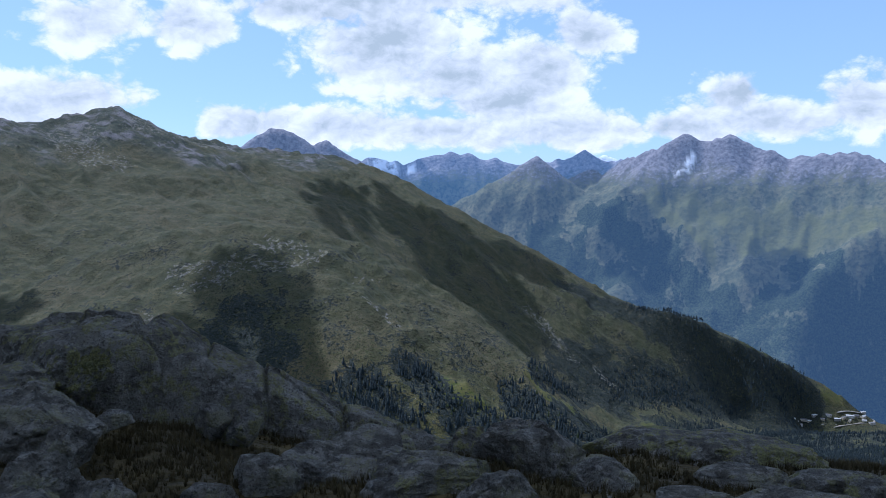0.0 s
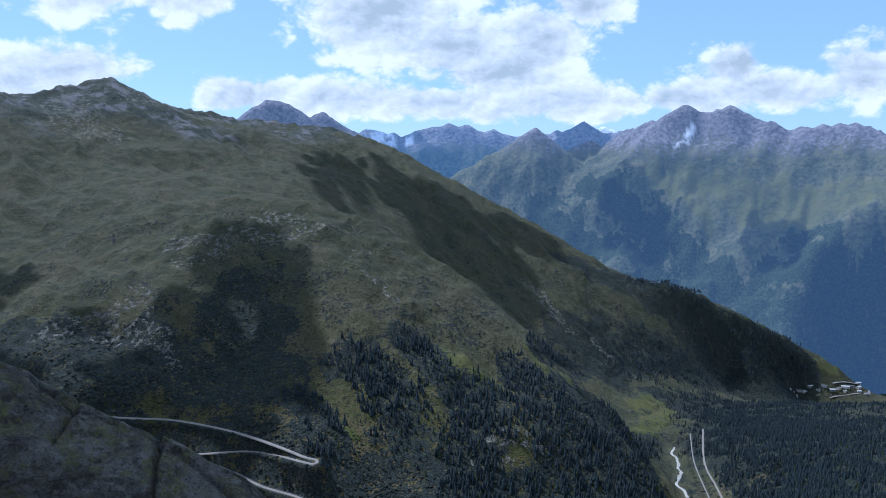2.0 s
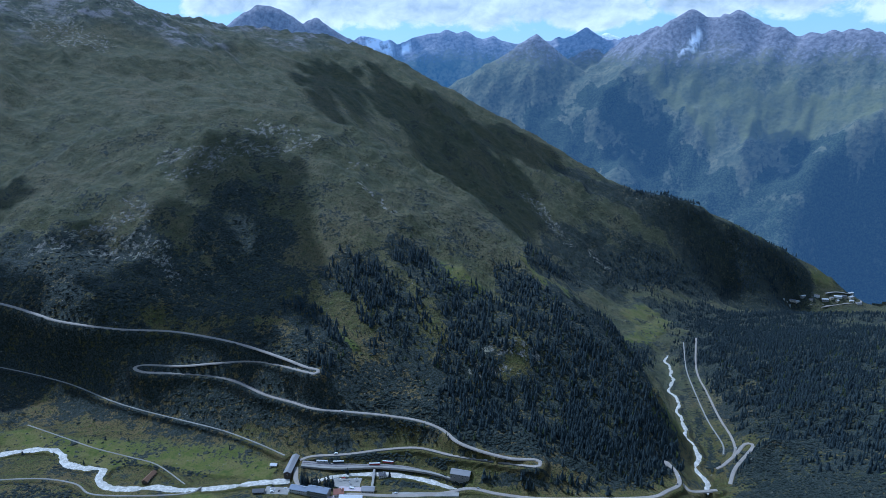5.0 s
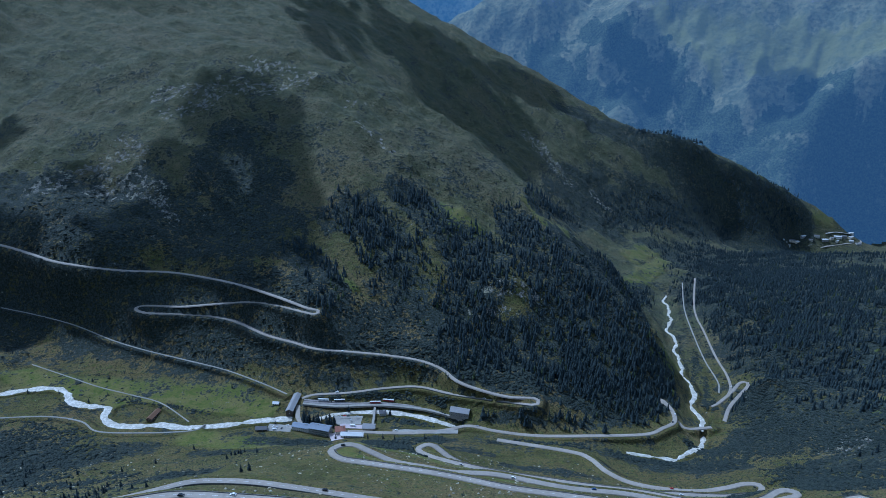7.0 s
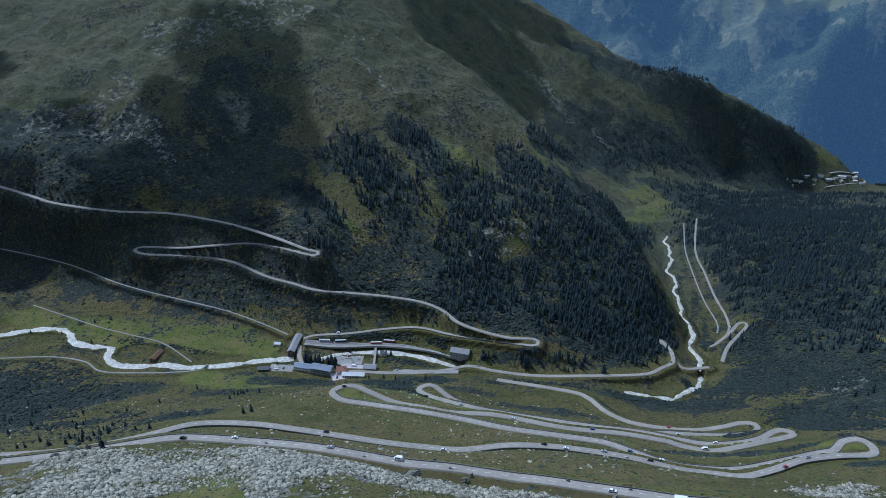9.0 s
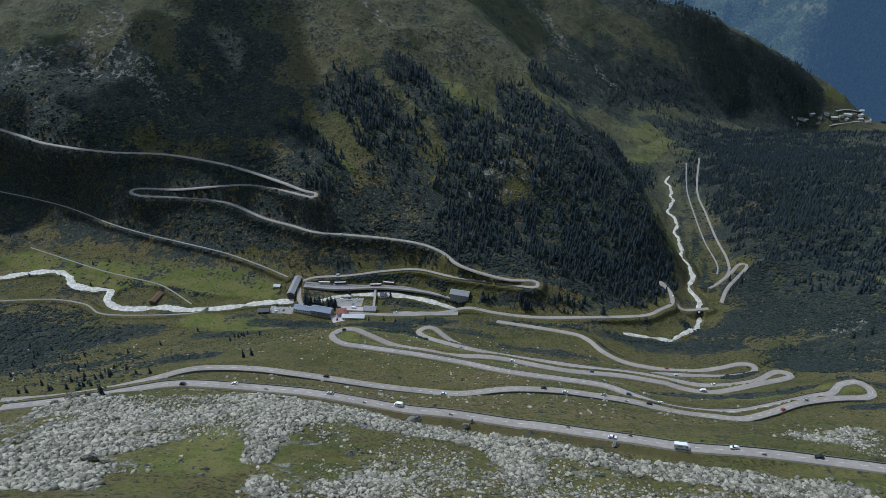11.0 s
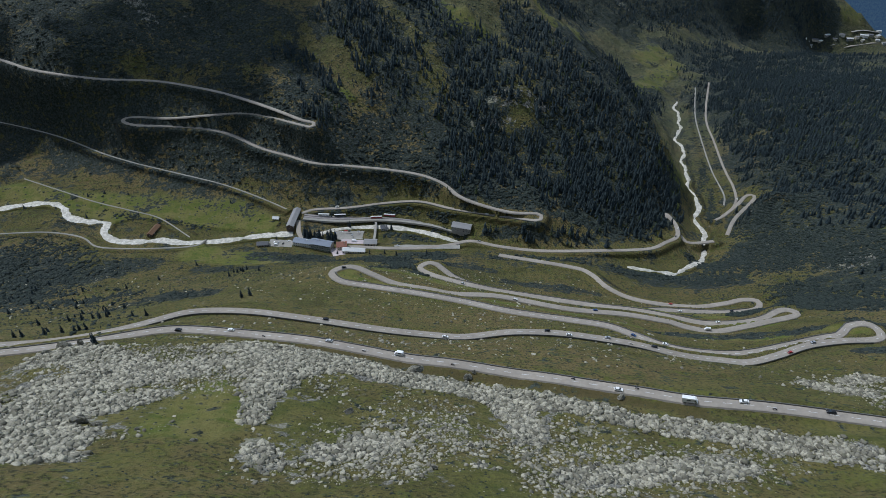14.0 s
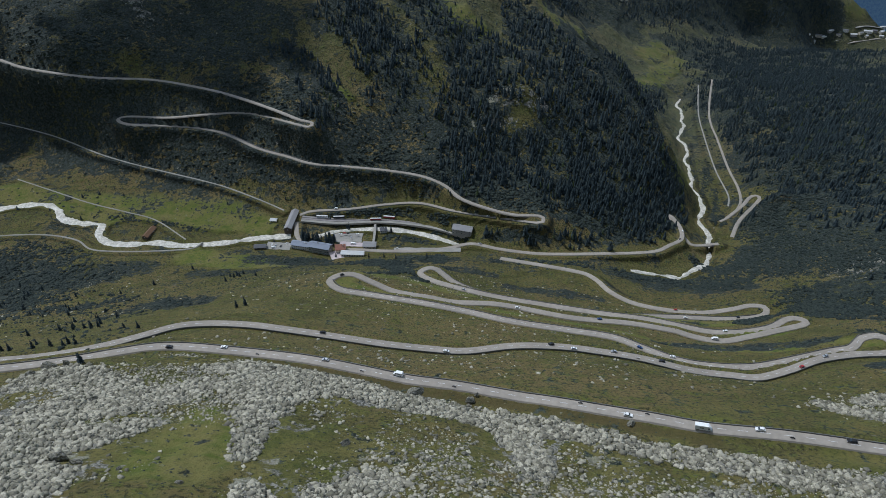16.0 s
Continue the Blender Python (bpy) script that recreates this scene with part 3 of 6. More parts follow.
def hashed(ix, iy, seed):
    h = (ix.astype(np.int64) * 374761393 + iy.astype(np.int64) * 668265263 + seed * 974634563) & 0x7FFFFFFF
    h = ((h ^ (h >> 13)) * 1274126177) & 0x7FFFFFFF
    return ((h ^ (h >> 16)) & 0xFFFF) / 65535.0


def perlin(x, y, seed):
    """Gradient noise, about -0.7 to 0.7."""
    fx, fy = np.floor(x), np.floor(y)
    u, v = x - fx, y - fy
    su, sv = u * u * u * (u * (u * 6 - 15) + 10), v * v * v * (v * (v * 6 - 15) + 10)
    r = []
    for dx in (0, 1):
        for dy in (0, 1):
            a = hashed(fx + dx, fy + dy, seed) * 2 * math.pi
            r.append(np.cos(a) * (u - dx) + np.sin(a) * (v - dy))
    return (r[0] * (1 - sv) + r[1] * sv) * (1 - su) + (r[2] * (1 - sv) + r[3] * sv) * su


def fbm(x, y, size, octaves, seed, gain=0.5, ridged=False):
    total, amp, k = 0, 1.0, 1.0 / size
    for o in range(octaves):
        n = perlin(x * k + 17.3 * o, y * k - 9.1 * o, seed + o)
        total = total + amp * ((0.35 - np.abs(n)) * 1.6 if ridged else n)
        amp, k = amp * gain, k * 2.03
    return total


def ramp(v, lo, hi):
    t = np.clip((v - lo) / (hi - lo), 0, 1)
    return t * t * (3 - 2 * t)


ROADS = {"lower": (ROAD_LOWER, 6.0), "middle": (ROAD_MIDDLE, 6.0), "upper": (ROAD_UPPER, 5.8), "top": (ROAD_TOP + [(158, 286, 303), (196, 277, 305), (230, 268, 308), (300, 255, 314)], 5.4),
         "far": (ROAD_FAR, 4.8), "valley": (ROAD_VALLEY, 5.6), "bridge": (ROAD_BRIDGE, 5.0), "gorge": (ROAD_GORGE, 3.8), "spur": (ROAD_SPUR, 5.0),
         "track": (TRACK_FAR, 1.7), "gorge_track": (TRACK_GORGE, 1.9), "path": (PATH_MEADOW, 1.8), "green_path": (PATH_GREEN, 1.1)}
bed = along(RIVER_GORGE, 12)
for k in range(12, len(bed)):      # the stream winds between its boulders
    bed[k, 0] += 5 * math.sin(k * 0.31) + 4 * math.sin(k * 0.53 + 1) + 1.8 * math.sin(k * 1.1 + 2)
RIVER_GORGE = [tuple(p) for p in bed]
RIVERS = {"meadow": (RIVER_MEADOW, 9.5), "village": (RIVER_VILLAGE, 7.0), "gorge": (RIVER_GORGE, 4.0)}

LEE = [(x * 1.07, y * 1.07, z - 110) for x, y, z in RIDGE_SECOND[2:12]]        # hollow behind the second ridge
HOLLOW = [(-900, 4300, 420), (-200, 4100, 300), (400, 3700, 100), (900, 3300, -150), (1300, 3150, -300), (1800, 3250, -480), (2200, 3100, -430), (2100, 3500, -300), (2600, 3300, -300)]
anchors = [np.array(l, float) for l in (LEE, SLOPE, CRAG, APRON, OUTER, BEHIND, SECOND_FACE, MAIN_FACE, FRONT_FACE, RIGHT_HILL, RIGHT_NEAR, VALLEY_FLOOR, VALLEY_DROP, HOLLOW)]
anchors += [along(l, 70) for l in (RIDGE_KNOLL, KNOLL_BACK, RIDGE_SECOND, RIDGE_MAIN)]
anchors += [along(l, 30) for l, w in ROADS.values()] + [along(l, 30) for l, w in RIVERS.values()]
anchors = np.vstack(anchors)
near_by = np.abs(anchors[:, None, :2] - anchors[None, :, :2]).sum(2) < 6      # thin out anchors that nearly coincide
anchors = anchors[~np.triu(near_by, 1).any(0)]
gap = np.hypot(anchors[:, None, 0] - anchors[None, :, 0], anchors[:, None, 1] - anchors[None, :, 1])
weights = np.linalg.solve(np.vstack([np.hstack([gap - 3.0 * np.eye(len(anchors)), np.ones((len(anchors), 1))]),
                                     np.hstack([np.ones((1, len(anchors))), np.zeros((1, 1))])]), np.append(anchors[:, 2], 0.0))


def lie(x, y):
    """The smooth lie of the land through ridges, roads and streams."""
    shape_, x, y = x.shape, x.ravel(), y.ravel()
    z = np.empty(len(x))
    for i in range(0, len(x), 20000):
        s = slice(i, i + 20000)
        z[s] = np.hypot(x[s, None] - anchors[None, :, 0], y[s, None] - anchors[None, :, 1]) @ weights[:-1] + weights[-1]
    return z.reshape(shape_)


# benches for the roads and beds for the streams, on a raster of 3 m
RX, RY, RS, RN, RM = -1000.0, 150.0, 3.0, 660, 640
bench_d, bench_z = np.full((RM, RN), 99.0), np.zeros((RM, RN))
water_d = np.full((RM, RN), 99.0)
ramp_grid = np.mgrid[0:RM, 0:RN]


def stamp(line, half, grid, heights, drop):
    for p in smooth_line(line, 3.0):
        i, j = (p[0] - RX) / RS, (p[1] - RY) / RS
        a, b, c, d = max(0, int(i) - 9), min(RN, int(i) + 11), max(0, int(j) - 9), min(RM, int(j) + 11)
        if a >= b or c >= d:
            continue
        dist = np.maximum(np.hypot(ramp_grid[1][c:d, a:b] - i, ramp_grid[0][c:d, a:b] - j) * RS - half, 0)
        near = dist < grid[c:d, a:b]
        grid[c:d, a:b] = np.where(near, dist, grid[c:d, a:b])
        if heights is not None:
            heights[c:d, a:b] = np.where(near, p[2] - drop, heights[c:d, a:b])


for line, width in RIVERS.values():
    stamp(line, width / 2, bench_d, bench_z, 1.2)
    stamp(line, width / 2, water_d, None, 0)
for line, width in ROADS.values():
    stamp(line, width / 2 + 1.0, bench_d, bench_z, 0.5)


def raster(grid, x, y, outside):
    i, j = (x - RX) / RS, (y - RY) / RS
    ok = (i >= 0) & (i < RN - 1) & (j >= 0) & (j < RM - 1)
    i, j = np.clip(i, 0, RN - 1.001), np.clip(j, 0, RM - 1.001)
    a, b = i.astype(int), j.astype(int)
    u, v = i - a, j - b
    g = (grid[b, a] * (1 - u) + grid[b, a + 1] * u) * (1 - v) + (grid[b + 1, a] * (1 - u) + grid[b + 1, a + 1] * u) * v
    return np.where(ok, g, outside)


def spur_lines(crest, count, seed, reach, rise, swing=35):
    """Side spurs that run down from a crest towards the valley: start, end and steepness of the flanks."""
    r = np.random.RandomState(seed)
    p = along(crest, 20.0)
    out = []
    for k in range(count):
        a = p[int((k + 0.2 + 0.6 * r.rand()) * len(p) / count)]
        w = -a[:2] / np.hypot(a[0], a[1])
        t = radians(r.uniform(-swing, swing))
        w = np.array([w[0] * math.cos(t) - w[1] * math.sin(t), w[0] * math.sin(t) + w[1] * math.cos(t)])
        b = a[:2] + w * reach * r.uniform(0.55, 1.2)
        out.append((a[0], a[1], a[2] - 4, b[0], b[1], rise, r.uniform(0.45, 0.85)))
    ends = lie(np.array([o[3] for o in out]), np.array([o[4] for o in out]))
    return [(o[0], o[1], o[2], o[3], o[4], e + o[5], o[6]) for o, e in zip(out, ends)]


def crest_lines(crest):
    return [(*a, *b, 0.5) for a, b in zip(crest[:-1], crest[1:])]


SPURS_MID = spur_lines(RIDGE_MAIN, 9, 6, 620, 8) + spur_lines(RIDGE_SECOND, 12, 8, 420, 6, 25) + spur_lines(RIDGE_KNOLL, 9, 9, 330, 5, 30) + crest_lines(RIDGE_MAIN) + crest_lines(RIDGE_SECOND) + crest_lines(RIDGE_KNOLL)


def with_spurs(x, y, z, spurs, carve, rag):
    """Hollows the land out between its crests and spurs."""
    w = carve > 0.5
    if not w.any():
        return z
    x, y, c, top, rag = x[w], y[w], carve[w], z[w], rag[w]
    low = top - c
    for ax, ay, az_, bx, by, bz, steep in spurs:
        lx, ly = bx - ax, by - ay
        t = np.clip(((x - ax) * lx + (y - ay) * ly) / (lx * lx + ly * ly), 0, 1)
        low = np.maximum(low, az_ + (bz - az_) * t ** 0.85 - steep * np.hypot(x - ax - t * lx, y - ay - t * ly) - rag * 12)
    out = z.copy()
    out[w] = np.minimum(low, top + 0.3 * c)
    return out


def relief(x, y, base):
    """Adds spurs, gullies, hummocks and the road benches to the lie of the land."""
    d = np.hypot(x, y)
    meadow = ramp(np.hypot((x + 430) / 330, (y - 880) / 90), 0.8, 1.2)
    calm = ramp(raster(bench_d, x, y, 99.0), 4, 50)
    crag = 1 - ramp(d, 30, 60)
    far = ramp(d, 3350, 4100)
    mid = ramp(d, 950, 1500)
    valley = 1 - 0.8 * ramp(x, 700, 900) * (1 - ramp(d, 3500, 3900)) * ramp(-base, -80, 60)
    bumps = fbm(x, y, 60, 5, 3, 0.55) * (4 + 2 * mid) + (fbm(x, y * 0.7, 170, 5, 21, 0.5, True) - 0.3) * 13 * mid + fbm(x, y, 9, 2, 40) * 0.9
    side, down = 0.62 * x + 0.78 * y, 0.78 * x - 0.62 * y
    bumps = bumps + (fbm(side + 30 * fbm(x, y, 220, 3, 58), down * 0.22, 85, 5, 57, 0.58, True) - 0.3) * 12 * mid
    z = base + 0.0
    rag = fbm(x, y, 160, 4, 66) * 0.9
    high = mid * valley * calm * (1 - far) * ramp(base, -150, 120)
    z = with_spurs(x, y, z, SPURS_MID, 26 * high, rag)
    z = z + calm * (1 - crag) * (0.25 + 0.75 * meadow) * bumps * valley + far * (fbm(x, y, 150, 6, 75, 0.55, True) - 0.35) * 20
    z = z + crag * (fbm(x, y, 5, 4, 80, 0.5) * 0.6)
    f = 1 - ramp(raster(bench_d, x, y, 99.0), 0.0, 14)
    return z * (1 - f) + raster(bench_z, x, y, 0.0) * f


def height(x, y):
    """Ground height at points (arrays or numbers)."""
    x, y = np.atleast_1d(np.asarray(x, float)), np.atleast_1d(np.asarray(y, float))
    return relief(x, y, lie(x, y))


# ======== the ranges beyond: crests and their spurs (metres) ========
RANGES = {
    "wooded_crest": [(47, 4384, 367), (227, 4411, 511), (406, 4414, 620), (496, 4421, 710), (583, 4410, 763), (645, 4386, 717), (664, 4333, 602),
        (768, 4200, 413), (883, 4085, 294), (1040, 3913, 248), (1155, 3754, 184), (1263, 3611, 94), (1344, 3460, -1), (1409, 3299, -113)],
    "wooded_spuright_a": [(583, 4410, 763), (591, 4308, 567), (538, 4145, 363), (472, 3992, 173)],
    "wooded_spuright_b": [(335, 4411, 566), (325, 4257, 392), (279, 4067, 232)],
    "wooded_spuright_c": [(768, 4200, 413), (741, 4036, 270), (676, 3835, 126)],
    "wooded_spuright_d": [(1040, 3913, 248), (995, 3730, 139), (895, 3561, 39)],
    "sky_west": [(-2100, 4041, 685), (-1562, 4196, 761), (-1282, 4290, 794), (-1184, 4318, 862), (-1084, 4344, 927), (-1017, 4360, 922), (-967, 4372,
        906), (-914, 4368, 843), (-812, 4389, 802), (-786, 4408, 849), (-755, 4413, 860), (-710, 4421, 826), (-604, 4436, 759), (-533, 4445, 717),
        (-462, 4453, 670)],
    "head": [(-726, 4754, 677), (-573, 4775, 728), (-526, 4774, 771), (-488, 4778, 768), (-426, 4784, 757), (-379, 4787, 738), (-341, 4790, 749),
        (-294, 4793, 715), (-243, 4796, 735), (-185, 4799, 762), (-68, 4802, 790), (10, 4802, 794), (37, 4802, 814), (96, 4802, 787), (162, 4800,
        806), (225, 4797, 768), (283, 4787, 744), (348, 4776, 771), (410, 4763, 748), (494, 4747, 717), (607, 4725, 713), (750, 4662, 753), (853,
        4605, 759), (896, 4581, 795), (921, 4576, 809), (965, 4551, 764), (1021, 4521, 738), (1087, 4487, 733), (1155, 4428, 753), (1199, 4369, 761),
        (1265, 4295, 799), (1346, 4224, 820), (1372, 4181, 851), (1400, 4154, 852), (1429, 4144, 892), (1481, 4126, 857), (1525, 4110, 847), (1574,
        4091, 846), (1605, 4061, 863), (1654, 4021, 873), (1694, 3997, 824), (1740, 3964, 780), (1778, 3926, 775), (1821, 3884, 783), (1865, 3841,
        743), (1903, 3822, 736), (1990, 3753, 749), (2049, 3696, 752), (2105, 3638, 756), (2158, 3579, 750), (2189, 3532, 716), (2217, 3484, 695),
        (2321, 3351, 709), (2494, 3153, 651)],
    "head_spuright_a": [(-185, 4799, 762), (-241, 4758, 602), (-335, 4710, 505)],
    "head_spuright_b": [(37, 4802, 814), (-9, 4764, 642), (-65, 4710, 449)],
    "head_spuright_c": [(283, 4787, 744), (205, 4740, 527), (165, 4680, 374)],
    "head_spuright_d": [(921, 4576, 809), (933, 4522, 605), (854, 4473, 422)],
    "head_spuright_e": [(1155, 4428, 753), (1087, 4398, 569), (976, 4370, 444)],
    "right_edge": [(1346, 4224, 820), (1280, 4221, 707), (1144, 4214, 597), (1020, 4188, 494), (880, 4156, 347)],
    "right_spuright_a": [(1429, 4144, 892), (1356, 4083, 670), (1263, 4033, 471), (1129, 3999, 258)],
    "right_spuright_b": [(1525, 4110, 847), (1465, 3964, 571), (1388, 3862, 349), (1292, 3837, 160)],
    "right_spuright_c": [(1654, 4021, 873), (1620, 3878, 634), (1544, 3743, 387), (1428, 3659, 150), (1396, 3599, 6)],
    "right_spuright_d": [(1778, 3926, 775), (1770, 3786, 572), (1674, 3622, 334), (1566, 3490, 111), (1504, 3394, -75)],
    "right_spuright_e": [(1903, 3822, 736), (1915, 3715, 633), (1836, 3508, 371), (1710, 3381, 183), (1595, 3289, -82)],
    "right_spuright_f": [(2019, 3723, 751), (1997, 3585, 573), (1910, 3355, 325), (1784, 3255, 116), (1645, 3168, -138)],
    "right_spuright_g": [(2158, 3579, 750), (2077, 3475, 573), (1993, 3265, 332), (1858, 3148, 79), (1714, 3048, -189)],
    "right_spuright_h": [(2217, 3484, 695), (2076, 3213, 389), (1968, 3080, 141), (1833, 2956, -140)],
    "right_spuright_i": [(2321, 3351, 709), (2150, 3074, 397), (1989, 2876, 25)],
    "faright_peak": [(944, 4772, 685), (1009, 4758, 751), (1053, 4749, 773), (1089, 4741, 796), (1144, 4728, 773), (1200, 4714, 723)],
}


def ranges(x, y):
    """Height of the far mountains: flanks fall away from every crest and spur, broken by gullies."""
    wx, wy = x + 90 * fbm(x, y, 300, 4, 201), y + 90 * fbm(x, y, 300, 4, 211)
    top = np.full(x.shape, -520.0)
    r = np.hypot(x, y)
    ux, uy = x / r, y / r
    for name, line in RANGES.items():
        steep = 1.0 if "spur" in name else 1.15
        for (ax, ay, az_), (bx, by, bz) in zip(line[:-1], line[1:]):
            lx, ly = bx - ax, by - ay
            t = np.clip(((x - ax) * lx + (y - ay) * ly) / (lx * lx + ly * ly), 0, 1)
            dx, dy = x - ax - t * lx, y - ay - t * ly
            d = np.hypot(dx, dy)
            blend = np.clip((d - 15) / 150, 0, 1)
            dx, dy = dx + (wx - x) * blend, dy + (wy - y) * blend
            d = np.hypot((dx * ux + dy * uy) * 1.3, (dx * uy - dy * ux) * 0.62)       # deep set valleys, broad shoulders
            top = np.maximum(top, az_ + (bz - az_) * t - steep * d)
    crest = ramp(top, 250, 800)
    down, side = 0.5 * x + 0.86 * y, 0.86 * x - 0.5 * y       # gullies run down the flanks
    gullies = fbm(side, down * 0.3, 120, 5, 231, 0.55, True) - 0.3
    return top + (gullies * 13 + fbm(x, y, 60, 5, 241) * 9) * (1 - 0.65 * crest) * (1 - 0.5 * ramp(np.hypot(x, y), 4400, 4600))


# ======== the ground: one sheet, finer near the crag than far away ========
angles = np.radians(np.concatenate([np.arange(-180, -54, 6.0), np.arange(-54, 54.01, 0.15), np.arange(60, 179, 6.0)]))
radii = np.concatenate([[0.5, 2, 4], np.geomspace(5, 60, 90)[:-1], np.geomspace(60, 190, 60)[:-1], np.geomspace(190, 1300, 390)[:-1], np.geomspace(1300, 4960, 250)])
GX0, GY0 = 0.0, -8.0
ca, cr = np.sort(np.concatenate([angles[::8], angles[-1:]])), np.concatenate([radii[::4], radii[-1:]])
ca = np.unique(ca)
cr = np.unique(cr)
coarse = lie(GX0 + np.sin(ca)[None, :] * cr[:, None], GY0 + np.cos(ca)[None, :] * cr[:, None])
cols = np.array([np.interp(angles, ca, row) for row in coarse])
base = np.array([np.interp(radii, cr, cols[:, k]) for k in range(len(angles))]).T
gx, gy = GX0 + np.sin(angles)[None, :] * radii[:, None], GY0 + np.cos(angles)[None, :] * radii[:, None]
gz = relief(gx, gy, base)
az = np.degrees(angles)
# where the ground's own ridges end and the ranges behind take over
limit = np.interp(az, [-180, -60, -22, -14, -8, -5, 2, 9, 14, 20, 23.5, 27.2, 30.2, 34, 60, 90, 180], [4900, 4900, 3600, 3680, 3720, 3650, 3450, 3200, 3080, 3040, 3060, 3230, 3440, 3560, 3800, 4900, 4900])
edge_row = np.searchsorted(radii, limit)
edge_z = gz[np.minimum(edge_row, len(radii) - 1), np.arange(len(angles))]
beyond = radii[:, None] > limit[None, :]
away = radii[:, None] - limit[None, :]
rise = ranges(gx[beyond], gy[beyond])
rim = (edge_z[None, :] + 0 * away)[beyond]
gz[beyond] = np.maximum(rim - 0.75 * away[beyond], rim + (rise - rim) * ramp(away[beyond], 0, 320))
nr, na = gx.shape
verts = np.stack([gx, gy, gz], 2).reshape(-1, 3)
ri, ai = np.mgrid[0:nr - 1, 0:na]
aj = (ai + 1) % na
quads = np.stack([ri * na + ai, ri * na + aj, (ri + 1) * na + aj, (ri + 1) * na + ai], 2).reshape(-1, 4)[:, ::-1]
az = np.degrees(angles)
is_far = (radii[:-1, None] > limit[None, :]).ravel()


def sheet(name, faces, attrs, mat):
    used, inverse = np.unique(faces, return_inverse=True)
    me = bpy.data.meshes.new(name)
    me.vertices.add(len(used))
    me.vertices.foreach_set("co", verts[used].astype(np.float32).ravel())
    me.loops.add(faces.size)
    me.loops.foreach_set("vertex_index", inverse.ravel().astype(np.int32))
    me.polygons.add(len(faces))
    me.polygons.foreach_set("loop_start", np.arange(0, faces.size, 4, dtype=np.int32))
    me.polygons.foreach_set("loop_total", np.full(len(faces), 4, dtype=np.int32))
    me.update()
    me.polygons.foreach_set("use_smooth", np.ones(len(faces), dtype=bool))
    for key, values in attrs.items():
        me.attributes.new(key, "FLOAT", "POINT").data.foreach_set("value", values.ravel()[used].astype(np.float32))
    me.materials.append(mat)
    me.validate()
    return new(name, me)


def cover(x, y, chains, rag):
    """1 inside any chain of discs (x, y, radius), 0 outside, with a ragged rim."""
    best = np.full(x.shape, 9.0)
    for chain in chains:
        if len(chain) == 1:
            chain = chain * 2
        for (ax, ay, ar), (bx, by, br) in zip(chain[:-1], chain[1:]):
            lx, ly = bx - ax, by - ay
            t = np.clip(((x - ax) * lx + (y - ay) * ly) / max(lx * lx + ly * ly, 1e-6), 0, 1)
            best = np.minimum(best, np.hypot(x - ax - t * lx, y - ay - t * ly) / (ar + (br - ar) * t))
    return 1 - ramp(best + rag, 0.7, 1.25)


SCREE_NEAR = [[(-165, 236, 18), (-146, 226, 13), (-128, 221, 7)], [(-150, 210, 12), (-120, 206, 6)], [(-211, 325, 14), (-193, 333, 12), (-163, 316, 16)], [(-172, 282, 22), (-158, 296, 20), (-131, 304, 12), (-114, 322, 9)], [(-165, 250, 20), (-141, 262, 13), (-126, 276, 7)],
              [(-147, 228, 11), (-130, 231, 6)], [(-121, 343, 8), (-101, 342, 12), (-70, 336, 15)], [(-99, 318, 12), (-78, 318, 18), (-82, 290, 10), (-78, 265, 7), (-75, 248, 5)],
              [(-64, 328, 14), (-47, 327, 12), (-24, 318, 11), (0, 314, 9), (22, 305, 9), (43, 296, 11)], [(43, 298, 9), (63, 290, 7), (83, 284, 7), (107, 276, 6), (128, 268, 8), (147, 260, 10), (176, 247, 12)],
              [(31, 292, 9), (40, 277, 11), (38, 256, 9)], [(-27, 240, 9), (-17, 237, 6), (-40, 226, 10)], [(50, 222, 10), (80, 232, 8), (120, 241, 12)], [(-66, 225, 6), (-58, 214, 8)],
              [(215, 345, 8), (218, 332, 8), (225, 315, 8)], [(259, 358, 9), (235, 345, 5)], [(-290, 300, 30), (-230, 285, 24)]]
LOOSE = [[(-150, 228, 26), (-120, 240, 16)], [(-45, 236, 26), (-10, 232, 22), (25, 240, 24), (60, 228, 22), (100, 238, 22), (140, 250, 16)], [(-60, 212, 14), (40, 214, 16), (80, 205, 14)], [(-20, 278, 26), (20, 262, 20), (70, 264, 16)],
         [(-100, 330, 26), (-180, 310, 40), (-60, 300, 20)], [(230, 330, 30), (260, 300, 30)], [(-160, 372, 12), (-100, 362, 8)]]
SCREE_FAR = [[(-771, 1293, 22), (-704, 1340, 28), (-652, 1373, 32), (-602, 1377, 24), (-653, 1434, 10)], [(-656, 1310, 26), (-597, 1300, 28), (-531, 1280, 20), (-483, 1214, 9)], [(-612, 1553, 24), (-513, 1564, 32), (-462, 1566, 28), (-362, 1573, 22), (-290, 1604, 18)],
             [(83, 1083, 14), (126, 1090, 24), (158, 1082, 16)], [(480, 715, 22), (505, 728, 18)], [(-498, 1511, 22), (-576, 1488, 14)], [(-429, 1641, 34), (-350, 1640, 26)], [(-205, 1542, 12), (-146, 1589, 10)], [(-96, 1416, 10), (-172, 1473, 10)],
             [(63, 1049, 10), (108, 1046, 10)], [(316, 2561, 40), (373, 2506, 36), (442, 2405, 26)], [(548, 2420, 18), (599, 2368, 22)], [(-1406, 2611, 110), (-1288, 2488, 80), (-1158, 2457, 60)], [(-1233, 2835, 80), (-1100, 3000, 60), (-900, 3200, 40)]]
